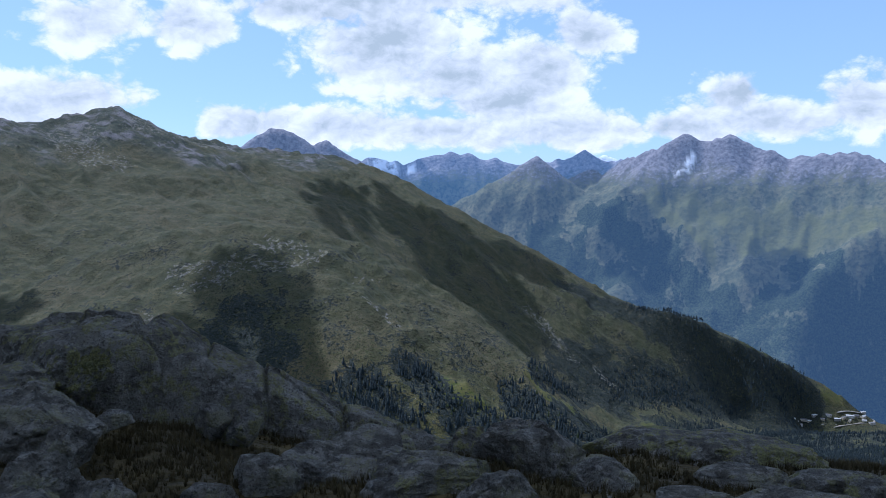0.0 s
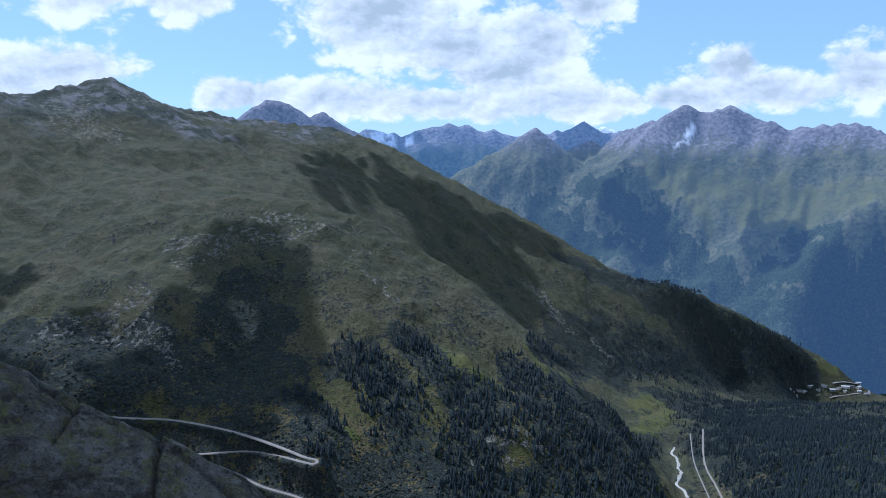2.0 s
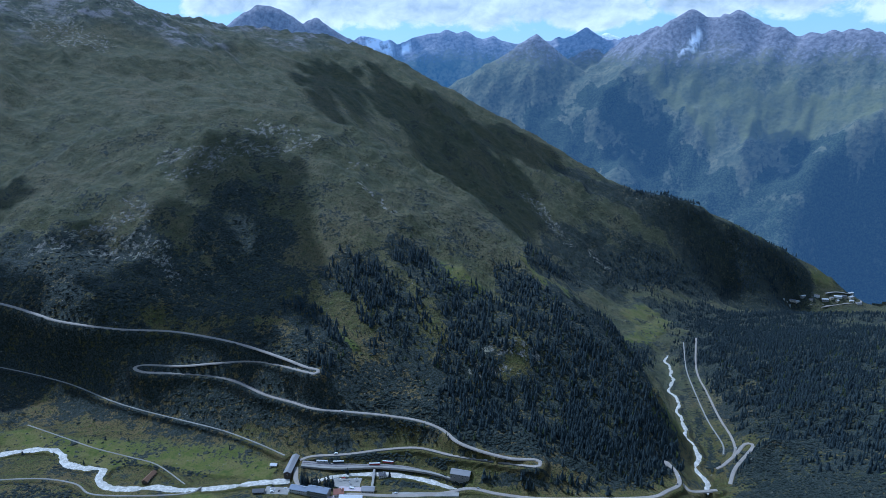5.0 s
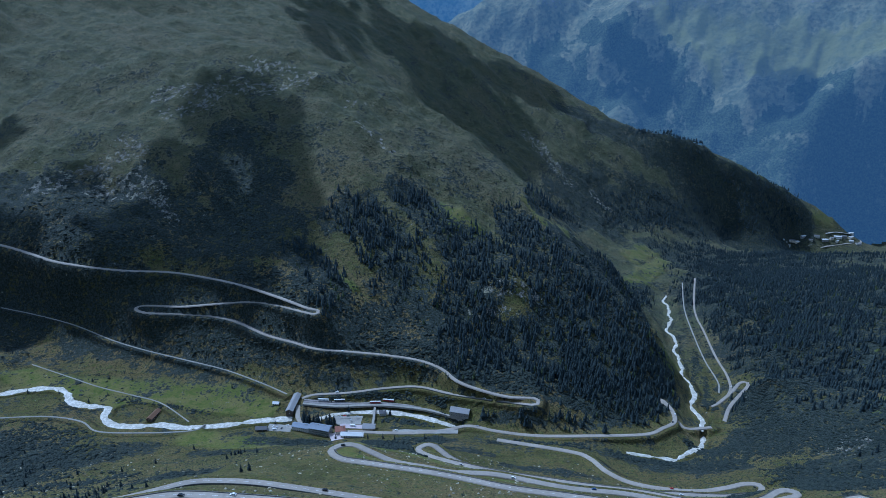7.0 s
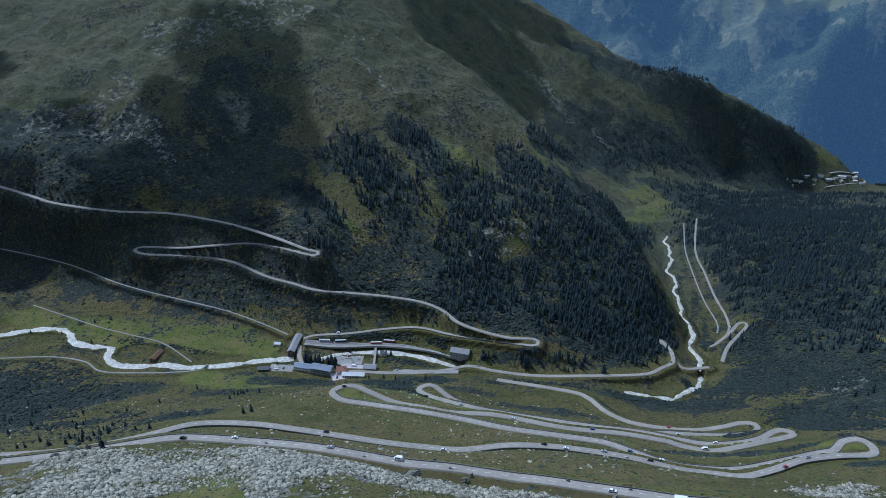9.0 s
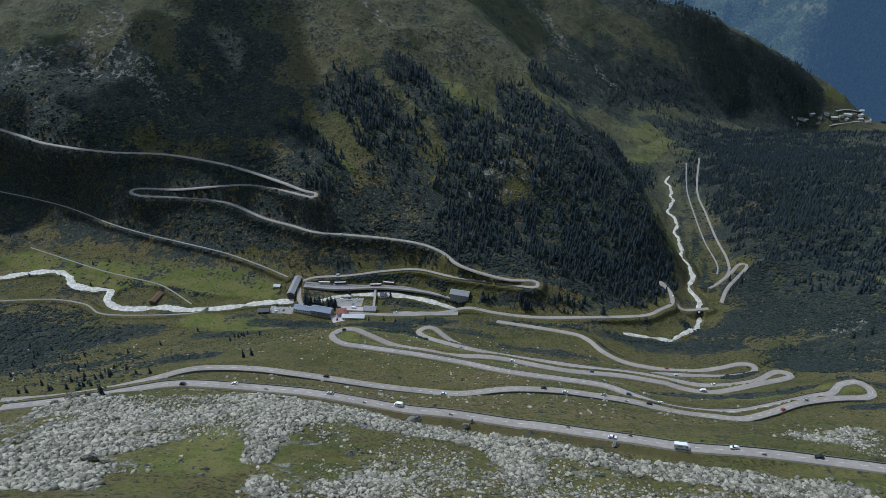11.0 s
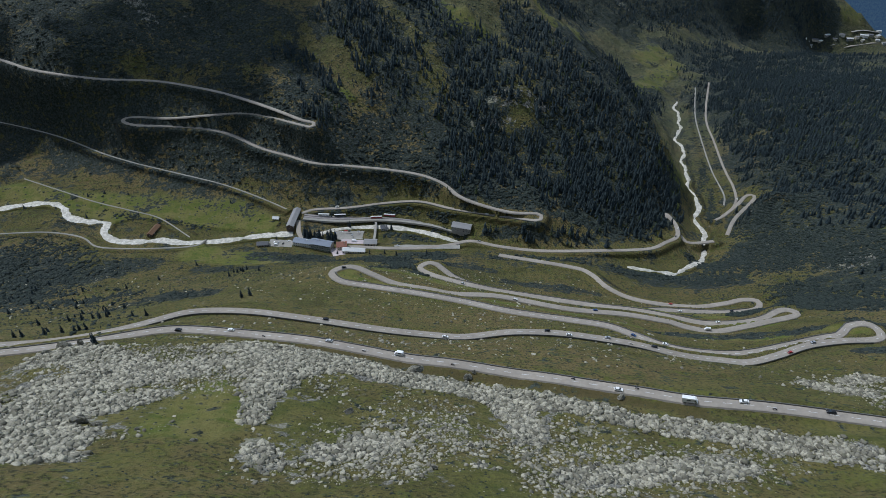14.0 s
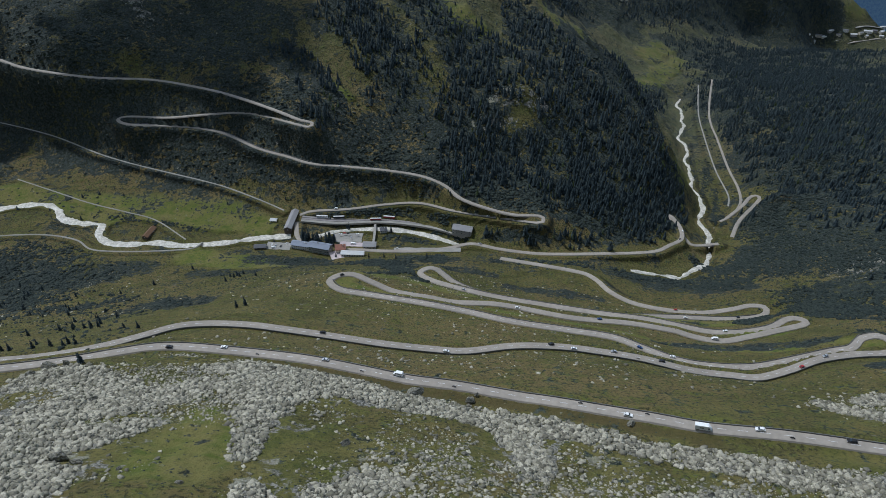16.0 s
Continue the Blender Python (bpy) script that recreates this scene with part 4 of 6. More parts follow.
SCRUB = [[(-820, 1260, 90), (-560, 1210, 100), (-330, 1200, 90)], [(-420, 1420, 70), (-380, 1300, 90)], [(-760, 1130, 80), (-560, 1090, 75), (-400, 1040, 60), (-250, 1000, 50)], [(-350, 1080, 60), (-150, 1010, 60), (0, 990, 50), (160, 950, 60)], [(0, 960, 40), (120, 900, 30), (280, 890, 28)],
         [(250, 1000, 90), (300, 1150, 110), (330, 1350, 90)], [(-620, 760, 50), (-480, 740, 45), (-380, 770, 25)], [(-640, 660, 80), (-500, 640, 50)], [(-300, 600, 40), (-230, 570, 22)],
         [(560, 900, 110), (640, 1050, 150), (750, 1350, 200), (900, 1700, 260), (1100, 2100, 220)], [(520, 780, 60), (600, 700, 90)], [(-250, 808, 10), (-160, 803, 9)],
         [(-90, 790, 12), (-60, 768, 16), (-20, 745, 18), (60, 740, 14)], [(-250, 806, 12), (-200, 800, 14), (-150, 796, 12)], [(-300, 745, 16), (-230, 735, 12)], [(-40, 800, 14), (20, 800, 12)], [(80, 705, 10), (180, 690, 9)], [(160, 610, 9), (260, 598, 8)], [(180, 500, 7), (300, 490, 12), (380, 470, 16)], [(300, 420, 10), (370, 430, 12)],
         [(400, 620, 22), (420, 560, 20)], [(430, 660, 36), (520, 640, 70), (640, 600, 110)], [(440, 780, 40), (520, 860, 60)], [(380, 740, 20), (300, 770, 22), (220, 790, 14)], [(900, 2500, 120), (1100, 2600, 130), (1300, 2680, 90)], [(450, 2350, 120), (700, 2450, 130)], [(150, 2000, 80), (330, 2150, 90), (560, 2250, 80)],
         [(500, 2800, 60), (800, 2720, 80), (1150, 2720, 70), (1500, 2810, 60)], [(420, 830, 26), (470, 860, 40)]]
MEADOWS = [[(790, 1235, 24), (830, 1260, 24)], [(680, 1000, 18), (720, 1060, 18)], [(560, 790, 14), (600, 830, 18)], [(175, 1393, 14), (215, 1345, 16), (300, 1370, 22)], [(430, 1600, 26), (560, 1830, 36), (714, 2058, 40)], [(345, 1033, 12), (378, 1020, 10), (373, 986, 8)], [(-640, 960, 24), (-480, 925, 30), (-330, 915, 36), (-250, 890, 22)], [(-330, 810, 24), (-250, 790, 28), (-190, 770, 16)], [(-105, 290, 9), (-97, 268, 20), (-98, 245, 20)], [(150, 640, 8), (300, 600, 14), (200, 585, 10)],
           [(356, 1013, 16), (408, 1094, 20), (440, 1180, 16)], [(-181, 1107, 14), (-140, 1078, 10)], [(9, 1275, 34), (60, 1250, 26)], [(612, 2035, 45), (690, 2150, 40)],
           [(200, 560, 10), (330, 545, 8)], [(-100, 640, 20), (20, 610, 12)], [(330, 462, 5), (-92, 574, 6), (-8, 680, 5)], [(1650, 2960, 40), (1400, 2830, 30), (1180, 2770, 16)], [(1600, 2800, 40), (1680, 2850, 40)]]
FOREST = [[(60, 858, 8), (110, 850, 8), (190, 850, 14), (270, 868, 18)], [(-20, 945, 14), (60, 915, 16)], [(150, 950, 40), (240, 915, 40), (310, 945, 46), (365, 1030, 36)], [(30, 1000, 45), (130, 990, 50), (250, 980, 50)], [(-190, 1247, 45), (-103, 1204, 60), (-60, 1100, 60)], [(-68, 1326, 34), (-20, 1260, 45)], [(19, 1221, 55), (79, 1171, 60), (40, 1040, 60), (60, 960, 45)], [(135, 1346, 32), (177, 1230, 60), (213, 1132, 75), (230, 1020, 80), (180, 905, 30)],
          [(302, 1090, 55), (330, 1020, 50), (280, 890, 32)], [(-260, 1169, 24), (-165, 1062, 35), (-200, 1010, 25)], [(340, 1300, 50), (430, 1500, 50), (520, 1750, 60)], [(200, 1400, 30), (320, 1600, 50)]]
FOREST_RIGHT = [[(461, 953, 20), (534, 1022, 30), (587, 957, 40), (646, 930, 50)], [(640, 1180, 60), (740, 1260, 60)], [(620, 1080, 70), (700, 1300, 110), (860, 1600, 170), (1050, 2000, 220)], [(800, 1150, 120), (950, 1400, 170)], [(560, 1130, 30), (620, 1400, 36), (700, 1700, 40)], [(640, 900, 90), (800, 950, 120)], [(830, 1970, 160), (960, 1795, 160), (1010, 1520, 150)], [(660, 1425, 70), (715, 1300, 80), (820, 1296, 110)], [(590, 1150, 50), (640, 1030, 60), (720, 1010, 70)], [(540, 900, 40), (580, 810, 40)],
                [(800, 2150, 140), (1100, 2250, 150), (1350, 2100, 160)], [(620, 1250, 40), (560, 1180, 25)], [(640, 1600, 50), (720, 1800, 70)]]
FOREST_FAR = [[(1000, 2560, 90), (1250, 2700, 80), (1500, 2790, 60)], [(600, 2330, 90), (780, 2450, 90), (950, 2470, 80)], [(760, 2790, 40), (1050, 2750, 40)], [(430, 2240, 60), (300, 2120, 50)], [(1450, 2700, 90), (1300, 2500, 90)]]
SPARSE = [[(-560, 640, 120), (-400, 640, 80), (-300, 560, 60)], [(-600, 930, 60), (-450, 920, 50)], [(-350, 1050, 150), (-100, 1000, 100)], [(-640, 1120, 120)], [(430, 700, 80), (560, 760, 100)], [(-60, 1350, 130), (120, 1450, 90)], [(-230, 430, 40), (-300, 480, 60)]]
HEATH = [[(0, 0, 60)]]
BANK = [[(x, y - 7.5, 4) for x, y, z in ROAD_TOP[8:]]]
SNOW_SPOTS = [[(1452, 4058, 14), (1396, 4012, 20), (1326, 3994, 14)], [(-491, 4739, 40), (-357, 4751, 40)], [(-229, 4749, 26)], [(1060, 4747, 60), (1119, 4734, 60)]]
rag_fine = fbm(gx, gy, 9, 4, 7, 0.6) * 0.55 + fbm(gx, gy, 45, 3, 8) * 0.5
rag_wide = fbm(gx, gy, 90, 5, 9, 0.6) * 0.9
bold = ramp(fbm(gx, gy, 70, 4, 12), -0.02, 0.3)


scrub = np.maximum(0.8 * cover(gx, gy, SCRUB + FOREST + FOREST_RIGHT + FOREST_FAR, rag_wide), 0.42 * bold * ramp(gy, 560, 800)) * (1 - ramp(gz, 380, 520))
stones = np.maximum(np.maximum(0.7 * cover(gx, gy, SCREE_NEAR, rag_fine), 0.25 * cover(gx, gy, LOOSE, rag_fine)), 0.38 * cover(gx, gy, SCREE_FAR, rag_wide))
# alpine: half from y 1000 to 1500, a painted distance haze; full with height
ground = sheet("ground", quads[~is_far], {"stone": stones, "shrub": scrub, "lush": np.maximum(cover(gx, gy, MEADOWS, rag_wide * 0.6), 0.4 * (1 - ramp(gy, 290, 350)) * ramp(fbm(gx, gy, 40, 3, 33), -0.1, 0.3)), "heath": np.maximum(cover(gx, gy, HEATH, 0.0), 0.7 * cover(gx, gy, BANK, rag_fine)), "alpine": np.maximum(0.5 * ramp(gy, 1000, 1500), ramp(gz + 160 * fbm(gx, gy, 260, 4, 44), 520, 760)), "wild": ramp(gy, 400, 800) * ramp(raster(bench_d, gx, gy, 99.0), 4, 12) * (1 - 0.75 * cover(gx, gy, MEADOWS, rag_wide * 0.6))}, M_GROUND)
tagged(ground, "steep alpine slopes of grass, scree and dark scrub", "ground", kind="structure")
WOODS_FAR = [[(848, 4068, 90), (1035, 3884, 80), (1179, 3726, 80), (1293, 3521, 80), (1393, 3325, 70)], [(577, 4036, 110), (822, 3772, 110), (1082, 3592, 90)], [(1595, 3289, 90), (1727, 3183, 110), (1879, 3004, 130)], [(1711, 3381, 45), (1842, 3268, 50)], [(1948, 3132, 60)]]
MEADOW_FAR = [[(1154, 3965, 30), (1229, 3887, 36), (1317, 3767, 30), (1410, 3594, 22)], [(1315, 3876, 60), (1618, 3627, 90), (1867, 3433, 90), (2029, 3292, 80)]]
SNOW = cover(gx, gy, SNOW_SPOTS, rag_wide)
# past 4560 m the sheet takes the copy with the stronger haze glow
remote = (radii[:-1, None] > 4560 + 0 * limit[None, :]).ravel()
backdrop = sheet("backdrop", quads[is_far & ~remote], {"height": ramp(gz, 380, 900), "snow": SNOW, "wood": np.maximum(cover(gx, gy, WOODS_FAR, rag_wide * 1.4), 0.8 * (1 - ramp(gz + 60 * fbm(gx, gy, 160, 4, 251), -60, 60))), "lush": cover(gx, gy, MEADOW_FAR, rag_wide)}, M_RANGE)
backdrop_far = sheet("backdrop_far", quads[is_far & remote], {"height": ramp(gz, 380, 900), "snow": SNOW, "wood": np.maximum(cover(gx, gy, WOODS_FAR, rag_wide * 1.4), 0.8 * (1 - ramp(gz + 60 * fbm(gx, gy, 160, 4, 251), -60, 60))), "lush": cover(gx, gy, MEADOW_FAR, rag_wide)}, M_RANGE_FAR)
tagged(backdrop_far, "pale blue mountain chain at the valley head", "mountains", kind="structure")
tagged(backdrop, "distant hazy blue mountain range with snow patches", "mountains", kind="structure")


# ======== roads and streams ========
def mesh_object(name, vs, faces, mat, smooth=False):
    me = bpy.data.meshes.new(name)
    me.from_pydata([tuple(v) for v in vs], [], faces)
    me.materials.append(mat)
    if smooth:
        me.polygons.foreach_set("use_smooth", [True] * len(me.polygons))
    me.update()
    return new(name, me)


def frame_of(line, step):
    """Points along a line and the unit normals to its left."""
    p = smooth_line(line, step)
    t = np.gradient(p[:, :2], axis=0)
    return p, np.stack([-t[:, 1], t[:, 0]], 1) / np.maximum(np.hypot(t[:, 0], t[:, 1]), 1e-6)[:, None]


def strip(name, line, prof, mat, step=4.0, wobble=None, closed=False, smooth=False, swell=()):
    """Sweeps a profile of (offset to the left, height) along a line."""
    p, n = frame_of(line, step)
    k = len(prof)
    grow = np.ones(len(p)) if wobble is None else 1 + wobble * fbm(p[:, 0], p[:, 1], 18, 3, 5)
    for sx, sy, reach, more in swell:
        grow = grow + more * np.exp(-((p[:, 0] - sx) ** 2 + (p[:, 1] - sy) ** 2) / reach ** 2)
    vs = np.stack([np.column_stack([p[:, :2] + n * (o * grow)[:, None], p[:, 2] + dz]) for o, dz in prof], 1).reshape(-1, 3)
    rim = range(k if closed else k - 1)
    faces = [(i * k + j, (i + 1) * k + j, (i + 1) * k + (j + 1) % k, i * k + (j + 1) % k) for i in range(len(p) - 1) for j in rim]
    if closed:
        faces += [tuple(range(k))[::-1], tuple(range((len(p) - 1) * k, len(p) * k))]
    return mesh_object(name, vs, faces, mat, smooth)


def paved(line, w, mat, label):
    h = w / 2
    prof = [(h + 1.0, -1.2), (h + 0.1, 0.12), (h - 0.3, 0.22), (0, 0.3), (-h + 0.3, 0.22), (-h - 0.1, 0.12), (-h - 1.0, -1.2)]
    return tagged(strip("road", line, prof[::-1], mat), label, "road", kind="structure")


for key, (line, width) in ROADS.items():
    dusty = key in ("track", "gorge_track", "path", "green_path")
    paved(line, width, M_DUST if dusty else M_ROAD, "narrow gravel track across the slope" if dusty else "winding grey asphalt pass road")
for key, (line, width) in RIVERS.items():
    h = width / 2
    r = strip("water", line, [(-h - 1.2, -1.3), (-h * 0.7, -0.35), (-h * 0.2, -0.22), (h * 0.3, -0.28), (h * 0.75, -0.36), (h + 1.5, -1.3)], M_WATER, 3.0, 1.5 if key == "gorge" else 0.9, smooth=True, swell=[(364, 838, 16, 1.5), (388, 900, 14, 0.6), (425, 1045, 26, 0.7)] if key == "gorge" else ())
    tagged(r, "pale milky glacial river with white rapids", "river", kind="structure")


def parapet(line, offset, mat=None, tall=0.75):
    """A low guard wall beside a road."""
    a = offset
    prof = [(a - 0.22, -0.8), (a - 0.2, tall - 0.06), (a - 0.14, tall), (a + 0.14, tall), (a + 0.2, tall - 0.06), (a + 0.22, -0.8)]
    return tagged(strip("guard_wall", line, prof[::-1], mat or M_WALL, 5.0, closed=True), "low dark stone guard wall along the road", "guard wall", kind="structure")


TOP_LINE = ROADS["top"][0]
parapet(TOP_LINE, 3.1)
parapet(ROAD_UPPER[29:], 3.3)
parapet(ROAD_UPPER[10:27], 3.3)
parapet(ROAD_LOWER[11:20], -3.4)
parapet(ROAD_MIDDLE[:10], 3.4)


def dashes(line, name, label):
    """Painted centre dashes of a road, all in one mesh."""
    p, n = frame_of(line, 1.0)
    vs, fs = [], []
    for i in range(3, len(p) - 5, 9):
        for q, m in ((p[i], n[i]), (p[min(i + 4, len(p) - 1)], n[i])):
            for side in (-0.1, 0.1):
                vs.append((q[0] + m[0] * side, q[1] + m[1] * side, q[2] + 0.31))
        b = len(vs) - 4
        fs.append((b, b + 2, b + 3, b + 1))
    return tagged(mesh_object(name, vs, fs, M_LINE), label, "road marking", kind="stuff")


dashes(TOP_LINE, "road_markings", "worn white centre dashes on asphalt")
dashes(ROAD_UPPER[10:], "road_markings", "worn white centre dashes on asphalt")


# walls that hold the far road above the railway and the streams
def retaining(line, offset, depth):
    p, n = frame_of(line, 5.0)
    vs, fs = [], []
    for q, m in zip(p, n):
        x, y = q[0] + m[0] * offset, q[1] + m[1] * offset
        vs += [(x, y, q[2] - depth), (x, y, q[2] + 0.5), (x - m[0] * 0.5, y - m[1] * 0.5, q[2] + 0.5), (x - m[0] * 0.5, y - m[1] * 0.5, q[2] - depth)]
    for i in range(len(p) - 1):
        fs += [(i * 4 + j, i * 4 + (j + 1) % 4, i * 4 + 4 + (j + 1) % 4, i * 4 + 4 + j) for j in range(4)]
    fs += [(0, 3, 2, 1), tuple(range(len(p) * 4 - 4, len(p) * 4))]
    return tagged(mesh_object("retaining_wall", vs, fs, M_WALL), "grey rubble-stone retaining wall below the road", "wall", kind="structure")


retaining(ROAD_FAR[1:8], -3.2, 7.0)
retaining(ROAD_FAR[17:24], -3.2, 4.0)


# ======== plants ========
def spread(protos, x, y, z, scale, turn, squash=None):
    """Copies of small meshes (vertices, triangles) at many places, as one set of vertices and triangles."""
    vs, fs, base_ = [], [], 0
    pick = np.random.RandomState(len(x)).randint(0, len(protos), len(x))
    sq = np.ones(len(x)) if squash is None else squash
    for k, (pv, pf) in enumerate(protos):
        w = np.where(pick == k)[0]
        if not len(w):
            continue
        c, s = np.cos(turn[w])[:, None], np.sin(turn[w])[:, None]
        px, py, pz = (pv[:, i][None, :] for i in range(3))
        sc = scale[w][:, None]
        v = np.stack([x[w][:, None] + (px * c - py * s) * sc, y[w][:, None] + (px * s + py * c) * sc, z[w][:, None] + pz * sc * sq[w][:, None]], 2)
        vs.append(v.reshape(-1, 3))
        fs.append((pf[None] + (np.arange(len(w)) * len(pv))[:, None, None] + base_).reshape(-1, 3))
        base_ += len(w) * len(pv)
    return np.vstack(vs), np.vstack(fs)


def tri_object(name, vs, fs, mat, smooth=False):
    me = bpy.data.meshes.new(name)
    me.vertices.add(len(vs))
    me.vertices.foreach_set("co", vs.astype(np.float32).ravel())
    me.loops.add(fs.size)
    me.loops.foreach_set("vertex_index", fs.ravel().astype(np.int32))
    me.polygons.add(len(fs))
    me.polygons.foreach_set("loop_start", np.arange(0, fs.size, 3, dtype=np.int32))
    me.polygons.foreach_set("loop_total", np.full(len(fs), 3, dtype=np.int32))
    me.update()
    if smooth:
        me.polygons.foreach_set("use_smooth", np.ones(len(fs), dtype=bool))
    me.materials.append(mat)
    return new(name, me)


def conifer_proto(seed, tiers=4, sides=7, slim=0.2):
    """A one metre high conifer of jagged skirts."""
    r = np.random.RandomState(seed)
    vs, fs = [], []
    for k in range(tiers):
        low, top = 0.06 + 0.8 * k / tiers, min(1.0, 0.06 + 0.8 * k / tiers + 0.5 - 0.06 * k)
        if k == tiers - 1:
            top = 1.0
        rad, b = slim * (1 - 0.8 * k / tiers), len(vs)
        for j in range(sides):
            a = 2 * math.pi * (j + 0.4 * r.rand() + 0.5 * k) / sides
            q = rad * (0.65 + 0.7 * r.rand())
            vs.append((math.cos(a) * q, math.sin(a) * q, low + 0.09 * (r.rand() - 0.5)))
        vs.append((0.03 * (r.rand() - 0.5), 0.03 * (r.rand() - 0.5), top))
        fs += [(b + j, b + (j + 1) % sides, b + sides) for j in range(sides)]
    return np.array(vs), np.array(fs)


def clump_proto(seed, sides=5, lumps=3):
    """A one metre bush of lumpy crown pieces."""
    r = np.random.RandomState(seed)
    vs, fs = [], []
    for cx, cy, rr in ((0, 0, 0.5), (0.35, 0.1, 0.36), (-0.22, 0.28, 0.38))[:lumps]:
        b = len(vs)
        for h, q in ((-0.15, 0.9), (0.3, 1.0)):
            for j in range(sides):
                a = 2 * math.pi * (j + r.rand() * 0.5) / sides
                d = rr * q * (0.75 + 0.5 * r.rand())
                vs.append((cx + math.cos(a) * d, cy + math.sin(a) * d, rr * (h + 0.4 * r.rand())))
        vs.append((cx, cy, rr * (0.75 + 0.3 * r.rand())))
        for j in range(sides):
            n_ = (j + 1) % sides
            fs += [(b + j, b + n_, b + sides + n_), (b + j, b + sides + n_, b + sides + j), (b + sides + j, b + sides + n_, b + 2 * sides)]
    return np.array(vs), np.array(fs)


def scatter(chains, count, seed, rag=0.5, thin=0.0):
    """Random places inside chains of discs, clustered by noise, off the roads and streams."""
    r = np.random.RandomState(seed)
    segs = np.array([(*a, *b) for ch in chains for a, b in (zip(ch[:-1], ch[1:]) if len(ch) > 1 else [(ch[0], ch[0])])], float)
    rad = (segs[:, 2] + segs[:, 5]) / 2
    area = rad * (np.hypot(segs[:, 3] - segs[:, 0], segs[:, 4] - segs[:, 1]) * 2 + rad * 3.1)
    s = segs[r.choice(len(segs), count, p=area / area.sum())]
    f, a, q = r.rand(count), r.rand(count) * 6.283, 1.25 * np.sqrt(r.rand(count))
    q = q * (s[:, 2] + (s[:, 5] - s[:, 2]) * f)
    x, y = s[:, 0] + (s[:, 3] - s[:, 0]) * f + np.cos(a) * q, s[:, 1] + (s[:, 4] - s[:, 1]) * f + np.sin(a) * q
    ok = r.rand(count) < cover(x, y, chains, fbm(x, y, 60, 4, seed, 0.6) * rag)
    ok &= (fbm(x, y, 38, 3, seed + 5) > thin - 0.4 + 0.3 * r.rand(count)) & (raster(bench_d, x, y, 99.0) > 1.5)
    return x[ok], y[ok]


CONES = [conifer_proto(s, 4 + s % 2, 7, 0.17 + 0.02 * (s % 4)) for s in range(8)]
SHRUBS = [clump_proto(s) for s in range(6)]
TUSSOCKS = [clump_proto(s, 5, 1) for s in range(6)]


def planted(name, chains, count, seed, lo, hi, mat, label, protos, rag=0.5, thin=0.0, sink=0.3, squash=None):
    x, y = scatter(chains, count, seed, rag, thin)
    r = np.random.RandomState(seed + 1)
    h = lo + (hi - lo) * r.rand(len(x)) ** 1.6
    vs, fs = spread(protos, x, y, height(x, y) - sink, h, r.rand(len(x)) * 6.28, None if squash is None else squash * (0.7 + 0.6 * r.rand(len(x))))
    return tagged(tri_object(name, vs, fs, mat), label, "forest" if protos is CONES else "bushes", kind="stuff")


planted("spruce_forest", FOREST, 7600, 11, 5, 18, M_NEEDLE, "dark dense spruce forest on the far slope", CONES, rag=0.85)
planted("spruce_forest", FOREST_RIGHT, 25000, 12, 5, 16, M_NEEDLE, "dark spruce forest covering the valley flank", CONES, rag=0.9, thin=0.12)
planted("spruce_forest", FOREST_FAR, 3500, 13, 8, 18, M_NEEDLE, "distant spruce forest on a mountain spur", CONES, rag=0.7)
planted("larch_trees", FOREST + FOREST_RIGHT[1:4], 1800, 14, 5, 13, M_LARCH, "scattered light green larches", CONES, thin=0.15)
planted("scattered_conifers", SPARSE, 420, 15, 3, 9, M_NEEDLE, "single small conifers among alpine scrub", CONES, thin=0.2)
planted("alder_scrub", SCRUB[:10], 21000, 16, 2.0, 6.0, M_BUSH, "dark green alder scrub on the slopes", SHRUBS, rag=0.7, squash=0.8)
planted("alder_scrub", SCRUB[10:21] + SCRUB[25:], 9000, 17, 1.4, 4.2, M_BUSH, "dark low bushes beside the hairpin bends", SHRUBS, rag=0.7, squash=0.75)
planted("alder_scrub", SPARSE, 5000, 18, 1.2, 4.2, M_BUSH, "scattered dark bushes on the grass", SHRUBS, thin=0.05, squash=0.75)
planted("alder_scrub", [[(-640, 810, 45), (-540, 780, 55), (-450, 735, 50)], [(-600, 700, 70), (-480, 680, 60)], [(-470, 640, 40), (-350, 650, 26)]], 6500, 21, 2.0, 5.5, M_BUSH, "dense dark alder thicket on the valley side", SHRUBS, rag=0.8, thin=0.12, squash=0.75)
planted("alder_scrub", [[(-200, 786, 10), (-130, 782, 12), (-70, 772, 14)], [(-60, 745, 16), (20, 735, 12)], [(-30, 705, 8), (-95, 600, 7)], [(60, 800, 8), (180, 800, 10), (280, 790, 16)], [(350, 770, 30), (420, 800, 36), (470, 760, 40)], [(400, 690, 30), (440, 640, 40)],
         [(-100, 985, 30), (40, 950, 24), (110, 900, 18)], [(200, 880, 20), (300, 900, 24)], [(-330, 880, 6), (-470, 905, 6)]], 6500, 22, 2.0, 5.0, M_BUSH, "dark round bushes by the hamlet and the gorge", SHRUBS, rag=0.6, squash=0.8)
SLOPES = [[(-250, 250, 90), (0, 250, 110), (250, 280, 90)], [(-200, 400, 70), (100, 400, 90), (350, 430, 70)], [(-100, 620, 120), (150, 600, 120)]]
planted("alder_scrub", [[(450, 880, 30), (480, 930, 34), (560, 980, 60)], [(453, 845, 30), (500, 800, 50), (560, 740, 60)], [(474, 751, 40), (503, 703, 30)], [(600, 1050, 60), (690, 1230, 80)], [(421, 625, 36), (470, 560, 50)]], 9000, 23, 2.0, 5.5, M_BUSH, "dark green scrub above the gorge", SHRUBS, rag=0.8, thin=0.0, squash=0.8)
